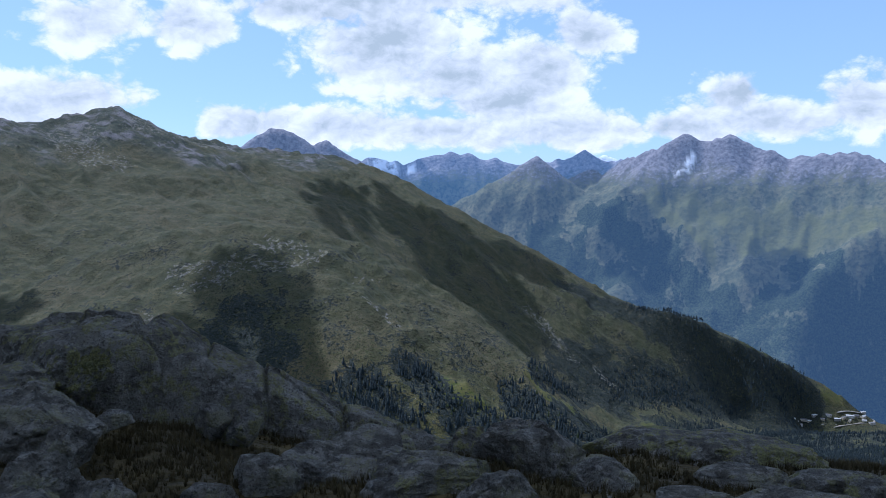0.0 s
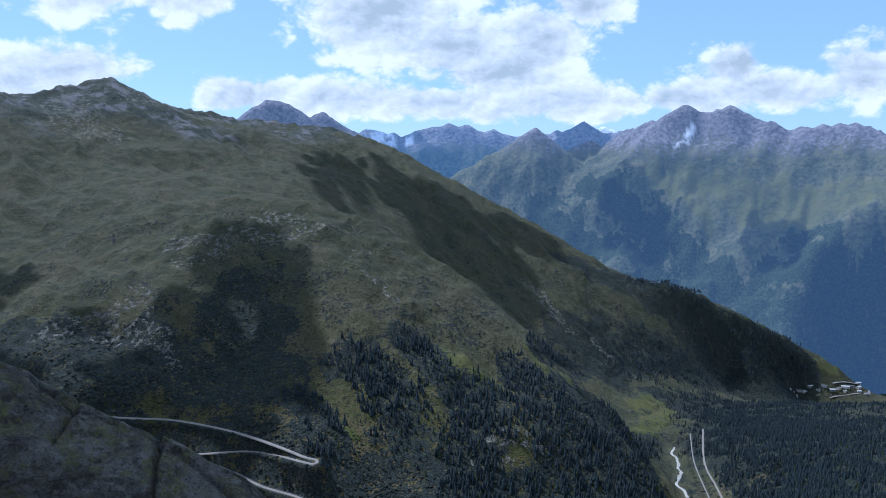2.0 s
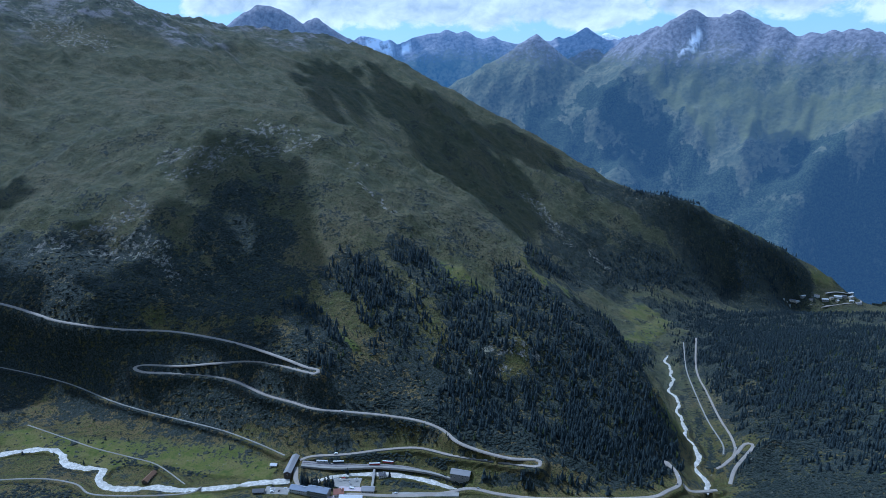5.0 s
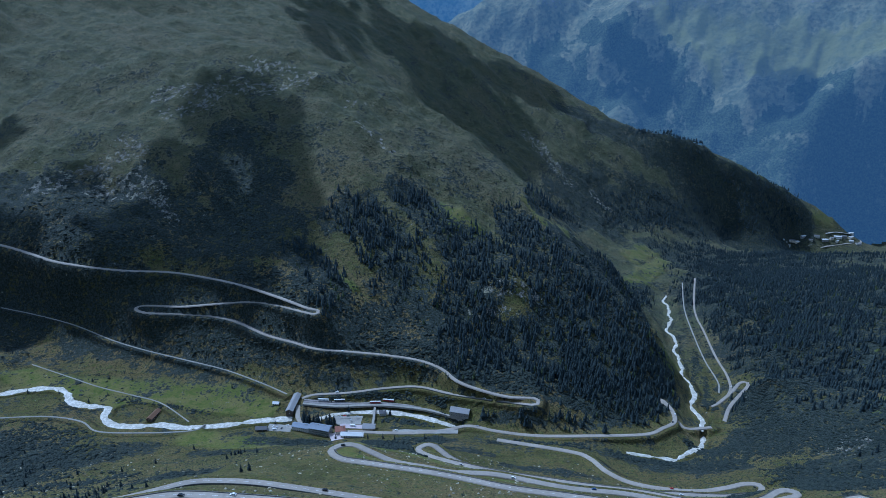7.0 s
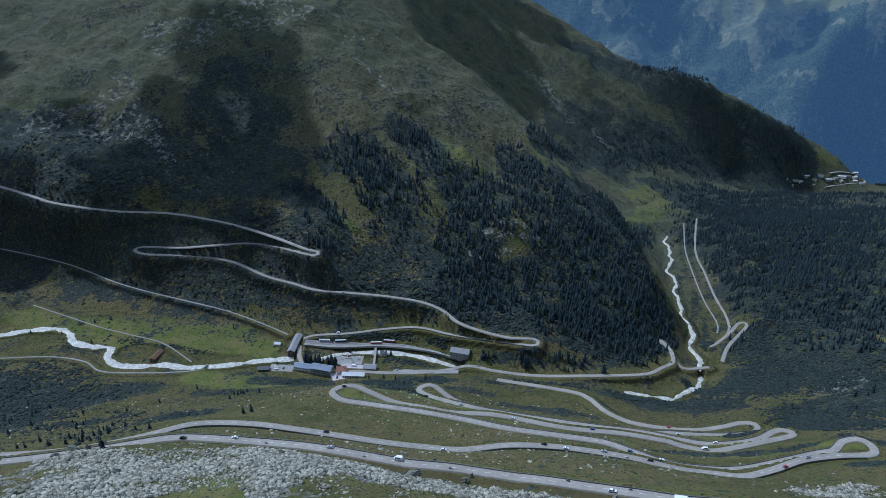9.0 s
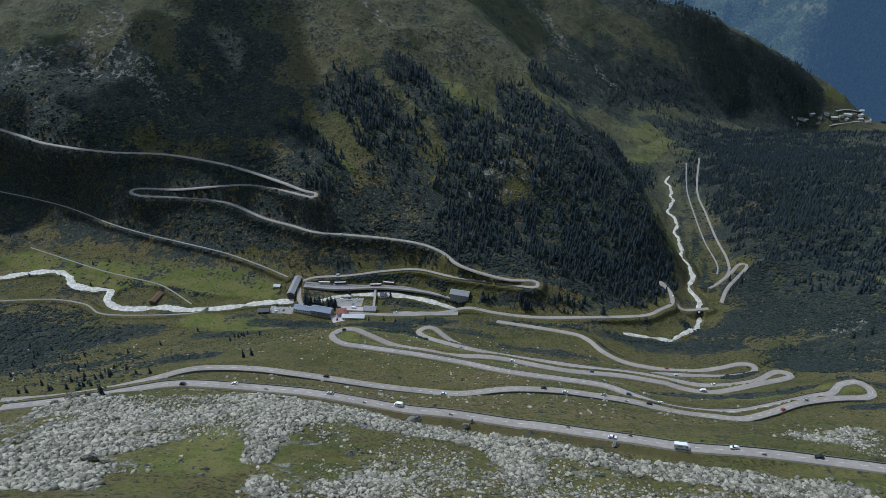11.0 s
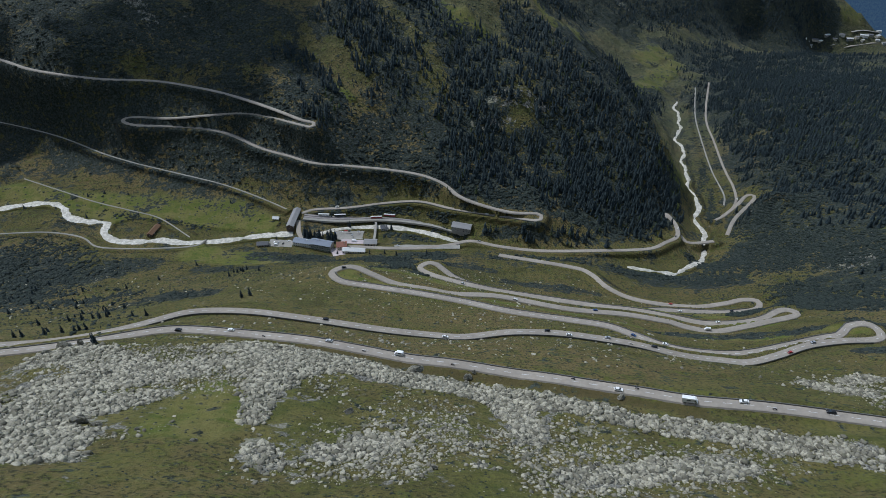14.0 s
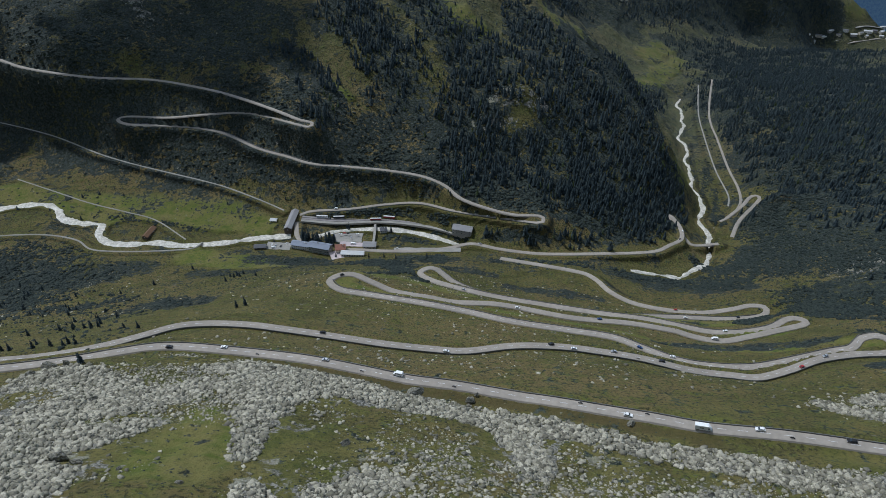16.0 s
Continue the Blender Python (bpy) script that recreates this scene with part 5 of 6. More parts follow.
planted("alder_scrub", [[(-209, 800, 8), (-188, 807, 9), (-161, 799, 9)], [(-110, 776, 10), (-80, 778, 12), (-45, 780, 13)], [(-90, 755, 10), (-50, 740, 14)], [(-23, 794, 9), (2, 808, 9), (-5, 775, 8)], [(-78, 872, 7), (-45, 866, 8), (-10, 855, 5)], [(-40, 892, 4), (7, 878, 4), (36, 862, 4)],
         [(-165, 915, 5), (-108, 918, 6), (-50, 915, 6), (15, 890, 6)], [(-60, 720, 12), (-20, 640, 8)], [(347, 850, 7), (368, 812, 14), (424, 826, 20)], [(245, 790, 10), (300, 785, 12), (374, 758, 22)], [(435, 974, 12), (470, 1130, 14), (500, 1270, 14)], [(302, 593, 12), (375, 640, 26), (403, 579, 30)]], 9000, 24, 2.2, 5.2, M_BUSH, "dark green bushes round the hamlet and the gorge", SHRUBS, rag=0.5, squash=0.85)
planted("heath_tussocks", SLOPES, 22000, 19, 0.4, 1.5, M_BUSH, "small dark heather tussocks on the grass", TUSSOCKS, squash=0.6)
planted("heath_tussocks", [[(-560, 640, 130), (-330, 620, 110), (-150, 700, 70)], [(250, 720, 70), (420, 600, 110), (480, 760, 90)], [(-600, 860, 60), (-330, 800, 40)]], 14000, 20, 0.8, 2.6, M_BUSH, "dark dwarf shrubs mottling the grassy slope", TUSSOCKS, thin=0.1, squash=0.7)


# ======== stones ========
def stone_proto(seed):
    """An angular slab, tilted as it came to rest, with corners broken off."""
    r = np.random.RandomState(seed)
    bm = bmesh.new()
    tilt = Euler((r.uniform(-0.6, 0.6), r.uniform(-0.6, 0.6), 0)).to_matrix()
    deep, tall = r.uniform(0.3, 0.48), r.uniform(0.15, 0.36)
    for a in (-1, 1):
        for b in (-1, 1):
            for c in (-1, 1):
                q = r.uniform(0.6, 1.1, 3)
                bm.verts.new(tilt @ Vector((a * 0.56 * q[0], b * deep * q[1], c * tall * q[2])))
    for _ in range(2):
        bm.verts.new(tilt @ Vector((r.uniform(-0.6, 0.6), r.uniform(-0.5, 0.5) * deep * 2.4, tall * r.uniform(0.8, 1.3))))
    bmesh.ops.convex_hull(bm, input=bm.verts)
    bmesh.ops.delete(bm, geom=[v for v in bm.verts if not v.link_faces], context="VERTS")
    bmesh.ops.triangulate(bm, faces=bm.faces)
    bm.verts.index_update()
    out = np.array([v.co[:] for v in bm.verts]), np.array([[v.index for v in f.verts] for f in bm.faces])
    bm.free()
    return out


def scree_material(name, a, b):
    g = Graph(name, 0.93)
    tone = g.mix(g.island(), a, b)
    tone = g.mix(g.step(g.noise(1.3, 5, 0.65), 0.5, 0.72, 0, 0.7), tone, (0.19, 0.19, 0.11))
    tone = g.mix(g.step(g.noise(0.35, 4, 0.7), 0.54, 0.62, 0, 0.7), tone, (0.05, 0.048, 0.04))
    g.bump(g.noise(0.5, 5, 0.7), 0.05)
    return g.done(tone)


M_SCREE = scree_material("scree_stone", (0.11, 0.101, 0.075), (0.45, 0.415, 0.315))
M_SCREE_DARK = scree_material("lichen_covered_blocks", (0.06, 0.06, 0.055), (0.17, 0.165, 0.15))
BLOCKS = [stone_proto(s) for s in range(24)]


def strewn(name, chains, count, seed, lo, hi, power, label, rag=0.6, thin=-0.4, mat=None):
    x, y = scatter(chains, count, seed, rag, thin)
    r = np.random.RandomState(seed + 3)
    size = lo + (hi - lo) * r.rand(len(x)) ** power
    vs, fs = spread(BLOCKS, x, y, height(x, y) + size * 0.1, size, r.rand(len(x)) * 6.28, 0.38 + 0.5 * r.rand(len(x)))
    return tagged(tri_object(name, vs, fs, mat or M_SCREE), label, "stones", kind="stuff")


strewn("scree", SCREE_NEAR, 85000, 31, 0.25, 3.2, 6.5, "pale grey angular scree on the slope", thin=-0.7)
strewn("scree", LOOSE, 22000, 32, 0.3, 2.2, 5.0, "loose pale stones strewn over the grass", thin=-0.05)
strewn("scree", SCREE_FAR[:6], 3500, 33, 0.8, 4.2, 5.0, "grey boulder field on the far slope", thin=-0.1, mat=M_SCREE_DARK)
strewn("scree", [[(-100, 600, 120), (150, 560, 150)], [(-400, 650, 120)], [(-200, 410, 50), (50, 390, 40), (250, 400, 60)]], 4000, 34, 0.5, 2.6, 4.0, "pale stones between the hairpin bends", thin=0.05)


# ======== the crag in front: outcrops, blocks, tufts and a puddle ========
def outcrop(x, y, z, wide, deep, tall, turn, seed, mat, label, rough=0.22, flat=0.0, subdiv=5, name="rock_outcrop"):
    """A weathered granite block: rounded box with joints and broken edges, its foot in the ground."""
    bm = bmesh.new()
    bmesh.ops.create_icosphere(bm, subdivisions=subdiv, radius=1.0)
    o = Vector((seed * 3.7, seed * 1.9, seed * 0.7))
    r = random.Random(seed)
    cuts = []
    dip = Vector((r.uniform(0.2, 0.6), r.uniform(-0.6, -0.2), 0.75)).normalized()
    for _ in range(16):                                      # joint planes that break the block
        d = Vector((r.gauss(0, 1), r.gauss(0, 1), r.gauss(0, 0.8))).normalized()
        cuts.append((d, r.uniform(0.5, 0.82)))
    for v in bm.verts:
        c = v.co.copy()
        k = max(abs(c.x), abs(c.y), abs(c.z))
        c = c.lerp(c / k * 0.86, 0.45)
        for d, h in cuts:
            over = c.dot(d) - h
            if over > 0:
                c -= d * over * 0.92
        bed_ = c.dot(dip) * 5.5 + 0.5 * noise.noise(c * 1.1 + o)         # layers that break in steps
        c -= dip * (0.085 * (1 - abs(1 - 2 * (bed_ - math.floor(bed_))) ** 0.35) if noise.noise(c * 1.7 - o) > -0.15 else 0.0)
        near_, far_ = noise.voronoi(c * 1.5 + o)[0][:2]
        crack = max(0.0, 1 - (far_ - near_) / 0.07)
        fine_ = noise.fractal(c * 3.2 + o, 0.9, 2.1, 5, noise_basis="PERLIN_ORIGINAL")
        c *= 1 + rough * 0.5 * noise.noise(c * 1.4 + o) + rough * 0.3 * fine_ + rough * 0.2 * abs(noise.noise(c * 7 + o)) - 0.13 * crack
        if flat and c.z > flat:
            c.z = flat + (c.z - flat) * 0.3
        skirt = 1.0 + 0.25 * min(1.0, max(0.0, 0.75 - c.z)) + 0.16 * noise.noise(Vector((c.x, c.y, 0)) * 2.2 + o)
        v.co = Vector((c.x * skirt * wide / 2, c.y * skirt * deep / 2, c.z * tall * (1 + 0.12 * noise.noise(c * 2.6 - o))))
    me = bpy.data.meshes.new(name)
    bm.to_mesh(me)
    bm.free()
    me.materials.append(mat)
    ob = new(name, me)
    ob.matrix_world = pose(x, y, z, 0, 0, turn)
    return tagged(ob, label, "rock", "rocks of the crag")


L_GREY, L_MOSS, L_PALE = "weathered grey granite outcrop with dark joints", "rounded granite slab with yellow-green lichen", "pale angular granite block lying on brown grass"
L_BOULD = "dark grey granite boulder beside a grassy hollow"
outcrop(-9.0, 16.3, 554.25, 1.9, 1.4, 0.80, 30, 4, M_ROCK_MOSS, L_MOSS, 0.25, 0)
outcrop(-10.5, 14.6, 554.30, 3.4, 2.6, 1.20, 0, 5, M_ROCK, L_GREY, 0.25, 0)
outcrop(-8.2, 13.1, 554.23, 2.9, 1.7, 0.75, -20, 6, M_ROCK_BARE, L_GREY, 0.22, 0)
outcrop(-9.1, 13.7, 554.35, 2.4, 2, 0.80, 10, 7, M_ROCK, L_GREY, 0.24, 0)
outcrop(-6.8, 13.9, 553.87, 0.95, 0.85, 0.30, 20, 8, M_ROCK_BARE, L_PALE, 0.15, 0.5)
outcrop(-5.5, 16.1, 553.06, 1, 1, 0.55, 0, 9, M_ROCK_BARE, L_BOULD, 0.17, 0)
outcrop(-4.7, 15.9, 552.94, 0.95, 1, 0.50, 40, 10, M_ROCK, L_GREY, 0.2, 0)
outcrop(-1.9, 13.7, 552.94, 3.2, 2.6, 0.75, -14, 16, M_ROCK_BARE, L_GREY, 0.22, 0)
outcrop(-3.2, 12.2, 553.34, 1.5, 1.2, 0.50, 20, 17, M_ROCK_BARE, L_GREY, 0.24, 0)
outcrop(-0.2, 12.6, 553.11, 3.2, 2.2, 0.60, 10, 18, M_ROCK, L_GREY, 0.24, 0)
outcrop(1.0, 11.6, 553.30, 1.8, 1.4, 0.50, -6, 19, M_ROCK_BARE, L_GREY, 0.24, 0)
outcrop(2.1, 14.2, 552.87, 2.9, 2.2, 1.00, 8, 20, M_ROCK_BARE, L_GREY, 0.2, 0)
outcrop(3.2, 12.8, 553.08, 1.5, 1.4, 0.70, 20, 21, M_ROCK_BARE, L_GREY, 0.24, 0)
outcrop(0.7, 15.2, 552.77, 1, 0.9, 0.55, 0, 22, M_ROCK_MOSS, L_MOSS, 0.22, 0)
outcrop(5.7, 17.3, 551.95, 4, 2.8, 0.75, -4, 23, M_ROCK_MOSS, L_MOSS, 0.15, 0.55)
outcrop(7.3, 16.0, 552.31, 3.2, 2.6, 0.70, -8, 24, M_ROCK_MOSS, L_MOSS, 0.15, 0.5)
outcrop(6.0, 13.3, 552.94, 2, 1, 0.40, -8, 25, M_ROCK_BARE, L_GREY, 0.2, 0.5)
outcrop(7.4, 12.6, 553.14, 2.4, 1.1, 0.40, 6, 26, M_ROCK, L_GREY, 0.2, 0.5)
outcrop(8.0, 11.8, 553.25, 1.8, 1.3, 0.50, 14, 27, M_ROCK_MOSS, L_MOSS, 0.22, 0)
outcrop(6.0, 11.1, 553.50, 1.9, 0.8, 0.30, 4, 28, M_ROCK_BARE, L_GREY, 0.2, 0.5)
outcrop(4.3, 11.4, 553.35, 1.5, 0.9, 0.35, 10, 29, M_ROCK_BARE, L_GREY, 0.22, 0.5)
outcrop(-6.4, 10.6, 553.99, 1.5, 1.1, 0.50, -16, 30, M_ROCK_BARE, L_GREY, 0.24, 0)
outcrop(-5.5, 10.6, 553.71, 1.5, 0.9, 0.40, 12, 31, M_ROCK_BARE, L_GREY, 0.24, 0)
outcrop(-4.0, 11.5, 553.38, 0.85, 0.65, 0.33, 0, 32, M_ROCK_BARE, L_PALE, 0.15, 0.5)
outcrop(-5.8, 9.3, 554.09, 1.6, 1.1, 0.50, -20, 33, M_ROCK, L_GREY, 0.25, 0)
outcrop(-6.9, 12.2, 553.94, 1.3, 0.8, 0.45, -25, 34, M_ROCK_BARE, L_GREY, 0.24, 0)
outcrop(6.6, 10.0, 553.75, 1.2, 0.9, 0.35, 0, 35, M_ROCK, L_GREY, 0.22, 0)


def rock_ridge():
    """The long rib of bedrock at the edge of the drop: a dome that runs down to a low shoulder, split into blocks by joints."""
    nx, ny = 330, 130
    crest_x = [-19, -14.5, -12.4, -10.6, -9.2, -7.7, -6.9, -6.1, -4.8, -3.6, -1.4, 0.3, 2.2]
    crest_z = [554.0, 554.35, 554.7, 555.05, 555.15, 554.8, 554.3, 553.85, 553.35, 552.8, 551.85, 551.35, 550.9]
    xs, ys = np.linspace(-19, 2.2, nx), np.linspace(15.2, 23.5, ny)
    vs = []
    for y in ys:
        for x in xs:
            p = Vector((x + 0.25 * noise.noise(Vector((x, y, 3)) * 0.8), y + 0.25 * noise.noise(Vector((x, y, 9)) * 0.8), 0))
            top = float(np.interp(p.x, crest_x, crest_z))
            foot = 17.6 - 1.1 * math.exp(-((p.x + 9.0) / 2.2) ** 2) + 0.5 * noise.noise(Vector((x * 0.6, 2, 1)))
            q = Vector((p.x * 0.55 + p.y * 0.25, p.y * 0.7, 5.0))
            (near_, far_), cell = noise.voronoi(q)[0][:2], noise.voronoi(q)[1][0]
            tilt = noise.cell_vector(cell * 7.3)
            block = (tilt.z - 0.5) * 0.34 + ((q.x - cell.x) * (tilt.x - 0.5) + (q.y - cell.y) * (tilt.y - 0.5)) * 0.8
            n2, f2 = noise.voronoi(q * 2.7 + Vector((4, 1, 0)))[0][:2]
            crack = max(0.0, 1 - (far_ - near_) / 0.06) * 0.3 + max(0.0, 1 - (f2 - n2) / 0.05) * 0.08
            face = ramp(p.y, foot - 0.35, foot + 0.9)
            back = max(0.0, p.y - 19.6)
            z = top - 3.2 * (1 - float(face)) - 0.45 * max(0.0, 19.2 - p.y) * float(face) * 0.35 - back * 0.55 - back * back * 0.12
            rough = noise.fractal(Vector((x, y, 0)) * 1.3, 0.8, 2.1, 6)
            vs.append((x, y, z + block * 0.85 - crack + 0.1 * rough))
    faces = [(j * nx + i, j * nx + i + 1, (j + 1) * nx + i + 1, (j + 1) * nx + i) for j in range(ny - 1) for i in range(nx - 1)]
    ob = mesh_object("rock_outcrop", vs, faces, M_ROCK)
    return tagged(ob, "long jointed granite rib with lichen at the edge of the drop", "rock", "rocks of the crag")


rock_ridge()


def pool(x, y, wide, deep):
    """A small still pool with an uneven rim, its bed below the ground."""
    z = float(height(x, y)[0]) + 0.1
    bm = bmesh.new()
    ring = []
    for k in range(28):
        a = 2 * math.pi * k / 28
        q = 1 + 0.3 * noise.noise(Vector((math.cos(a) * 1.3, math.sin(a) * 1.3, 4)))
        ring.append(bm.verts.new((x + math.cos(a) * wide * q, y + math.sin(a) * deep * q, z)))
    bm.faces.new(ring)
    low = bmesh.ops.extrude_face_region(bm, geom=bm.faces[:])
    for v in low["geom"]:
        if isinstance(v, bmesh.types.BMVert):
            v.co.z -= 0.4
    bmesh.ops.recalc_face_normals(bm, faces=bm.faces)
    me = bpy.data.meshes.new("puddle")
    bm.to_mesh(me)
    bm.free()
    me.materials.append(plain("still_water", (0.015, 0.025, 0.04), (0.02, 0.03, 0.05), 0.5, 0.12))
    return tagged(new("puddle", me), "small dark still pool between the rocks", "puddle", kind="structure")


pool(7.0, 12.0, 0.65, 0.35)


def tuft_proto(seed):
    r = np.random.RandomState(seed)
    vs, fs = [], []
    for _ in range(16):
        a, lean, h = r.rand() * 6.28, 0.15 + 0.45 * r.rand(), 0.5 + 0.5 * r.rand()
        c, s, b = math.cos(a), math.sin(a), len(vs)
        ox, oy = 0.2 * (r.rand() - 0.5), 0.2 * (r.rand() - 0.5)
        vs += [(ox - s * 0.035, oy + c * 0.035, -0.1), (ox + s * 0.035, oy - c * 0.035, -0.1), (ox + c * lean, oy + s * lean, h)]
        fs.append((b, b + 1, b + 2))
    return np.array(vs), np.array(fs)


M_STRAW = needle_material("dry_mountain_grass", (0.042, 0.034, 0.012), (0.088, 0.07, 0.026))
r_ = np.random.RandomState(5)
tx, ty = r_.uniform(-18, 14, 34000), r_.uniform(5, 24, 34000)
ok_ = fbm(tx, ty, 2.2, 3, 90) > -0.3
tx, ty = tx[ok_], ty[ok_]
tv, tf = spread([tuft_proto(s) for s in range(6)], tx, ty, height(tx, ty), 0.09 + 0.17 * r_.rand(len(tx)), r_.rand(len(tx)) * 6.28)
tagged(tri_object("mountain_grass", tv, tf, M_STRAW), "brown dry tussock grass between the rocks", "grass", kind="stuff")
hang_clouds()


# ======== buildings ========
def part(name, bm, mat, parent, label=""):
    """Links a bmesh as one mesh under a thing or a part."""
    bmesh.ops.recalc_face_normals(bm, faces=bm.faces)
    me = bpy.data.meshes.new(name)
    bm.to_mesh(me)
    bm.free()
    me.materials.append(mat)
    ob = new(name, me)
    ob.parent = parent
    if label:
        ob["label"] = label
    return ob


def box(x0, y0, z0, x1, y1, z1, bevel=0.0):
    bm = bmesh.new()
    bmesh.ops.create_cube(bm, size=1.0, matrix=Matrix.Translation(((x0 + x1) / 2, (y0 + y1) / 2, (z0 + z1) / 2)) @ Matrix.Diagonal((x1 - x0, y1 - y0, z1 - z0, 1)))
    if bevel:
        bmesh.ops.bevel(bm, geom=bm.edges[:], offset=bevel, segments=1, affect="EDGES")
    return bm


def prism(points, x0, x1):
    """A profile of (y, z) points drawn out along x."""
    bm = bmesh.new()
    a, b = [bm.verts.new((x0, y, z)) for y, z in points], [bm.verts.new((x1, y, z)) for y, z in points]
    bm.faces.new(a[::-1]), bm.faces.new(b)
    n = len(points)
    for i in range(n):
        bm.faces.new((a[i], a[(i + 1) % n], b[(i + 1) % n], b[i]))
    return bm


def painted(name, colour, rough=0.7, metal=0.0):
    return plain(name, colour, tuple(min(1, k * 1.15) for k in colour), 1.7, rough, metal)


M_PLASTER, M_CREAM, M_GREYWALL = painted("white_plaster", (0.6, 0.58, 0.53)), painted("cream_plaster", (0.5, 0.45, 0.36)), painted("grey_stone_wall", (0.26, 0.25, 0.235))
M_TIMBER, M_DARKWOOD = painted("brown_timber", (0.14, 0.08, 0.045)), painted("weathered_dark_boards", (0.07, 0.055, 0.045))
M_BLUEROOF, M_GREYROOF = painted("blue_grey_sheet_roof", (0.2, 0.225, 0.27), 0.6), painted("grey_sheet_roof", (0.24, 0.235, 0.23), 0.6)
M_REDROOF, M_PALEROOF, M_SLATE = painted("rust_red_roof", (0.28, 0.13, 0.09)), painted("pale_sheet_roof", (0.52, 0.52, 0.5), 0.5, 0.1), painted("dark_slate", (0.12, 0.12, 0.125))
M_PANE = painted("window_glass", (0.03, 0.04, 0.05), 0.08)
M_FRAME = painted("white_window_frame", (0.62, 0.62, 0.6))
M_GREENSHUT = painted("green_shutter", (0.06, 0.12, 0.07))


def house(name, x, y, wide, deep, tall, pitch, turn, wall_mat, roof_mat, label, floors=2, bays=4, chimneys=1, category="house", group="", small=False, shutters=False, dz=-0.6):
    """A gabled house with its length along local x, each window a part with frame and pane."""
    z = float(height(x, y)[0]) + dz
    root = tagged(new(name), label, category, group)
    w, d = wide / 2, deep / 2
    part("wall", prism([(-d, -3), (d, -3), (d, tall), (0, tall + pitch), (-d, tall)], -w, w), wall_mat, root)
    e, th = 0.7 if not small else 0.35, 0.35
    roof = part("roof", prism([(-d - e, tall - e * pitch / d), (0, tall + pitch + 0.05), (d + e, tall - e * pitch / d), (d + e, tall - e * pitch / d + th), (0, tall + pitch + th + 0.1), (-d - e, tall - e * pitch / d + th)], -w - e, w + e), roof_mat, root)
    r = random.Random(int(x * 13 + y))
    for k in range(chimneys):
        cx, cy = w * r.uniform(-0.7, 0.7), d * r.uniform(-0.5, 0.5)
        part("chimney", box(cx - 0.5, cy - 0.5, tall, cx + 0.5, cy + 0.5, tall + pitch + 1.3, 0.05), wall_mat, roof)
    step_h = tall / floors
    sides = [(-1, bays)] if small else [(-1, bays), (1, bays)]
    for side, count in sides:
        for f in range(floors):
            for b in range(count):
                wx, wz = -w + (b + 0.5) * wide / count, f * step_h + step_h * 0.3
                hw, hh = min(0.65, wide / count * 0.32), step_h * 0.5
                yy = side * d
                ys = sorted((yy - side * 0.1, yy + side * 0.07))
                win = part("window", box(wx - hw, ys[0], wz, wx + hw, ys[1], wz + hh), M_FRAME, root)
                ys = sorted((yy, yy + side * 0.1))
                part("pane", box(wx - hw + 0.12, ys[0], wz + 0.12, wx + hw - 0.12, ys[1], wz + hh - 0.12), M_PANE, win)
                if shutters:
                    for sx in (-1, 1):
                        a = sorted((wx + sx * (hw + 0.08), wx + sx * (hw + 0.55)))
                        ys = sorted((yy + side * 0.01, yy + side * 0.08))
                        part("shutter", box(a[0], ys[0], wz, a[1], ys[1], wz + hh), M_GREENSHUT, win)
    if not small:
        for side in (-1, 1):
            for f in range(floors):
                wz = f * step_h + step_h * 0.3
                xs = sorted((side * w - side * 0.1, side * w + side * 0.07))
                win = part("window", box(xs[0], -0.6, wz, xs[1], 0.6, wz + step_h * 0.5), M_FRAME, root)
                xs = sorted((side * w, side * w + side * 0.1))
                part("pane", box(xs[0], -0.48, wz + 0.12, xs[1], 0.48, wz + step_h * 0.5 - 0.12), M_PANE, win)
    root.matrix_world = pose(x, y, z, 0, 0, turn)
    return root


house("hotel_wing", -190, 839, 26, 11, 7.0, 2.6, -14, M_PLASTER, M_BLUEROOF, "long pale hotel wing with a blue-grey sheet roof", 2, 8, 3, "hotel")
house("hotel", -163, 831, 29, 13, 10.0, 3.2, -16, M_GREYWALL, M_BLUEROOF, "tall grey stone mountain hotel with blue-grey roof", 3, 9, 4, "hotel", shutters=True)
house("railway_shed", -214, 899, 46, 10, 6.0, 2.5, 86, M_DARKWOOD, M_GREYROOF, "long dark railway shed with a grey sheet roof", 1, 9, 0, "shed")
house("annex", -118, 815, 30, 8, 5.0, 2.0, -4, M_PLASTER, M_PALEROOF, "low white annex with a pale sheet roof", 1, 9, 1, "building")
house("guest_house", -136, 829, 13, 12, 8.0, 4.0, 8, M_CREAM, M_REDROOF, "cream guest house with a rust-red gable roof", 3, 4, 1)
house("shop", -98, 841, 17, 11, 4.5, 2.4, -3, M_CREAM, M_GREYROOF, "small shop building beside the gravel square", 1, 4, 0, "building")
house("chalet", -83, 885, 9, 9, 5.0, 3.0, 12, M_PLASTER, M_SLATE, "small white chalet with dark slate roof", 2, 3, 1)
house("engine_depot", 29, 872, 27, 13, 7.0, 3.6, -16, M_GREYWALL, M_GREYROOF, "grey railway engine depot at the forest edge", 2, 7, 0, "depot")
house("barn", -406, 868, 24, 8, 3.6, 2.4, 80, M_DARKWOOD, M_TIMBER, "long dark barn with a red-brown roof in the meadow", 1, 5, 0, "barn")
house("cabin", -241, 905, 9, 6, 3.0, 1.8, -8, M_PLASTER, M_PALEROOF, "little white cabin on the meadow edge", 1, 3, 0, "cabin")
house("stable", -246, 838, 15, 8, 4.0, 2.4, 4, M_DARKWOOD, M_SLATE, "dark weathered stable beside the parking place", 1, 4, 0, "barn")


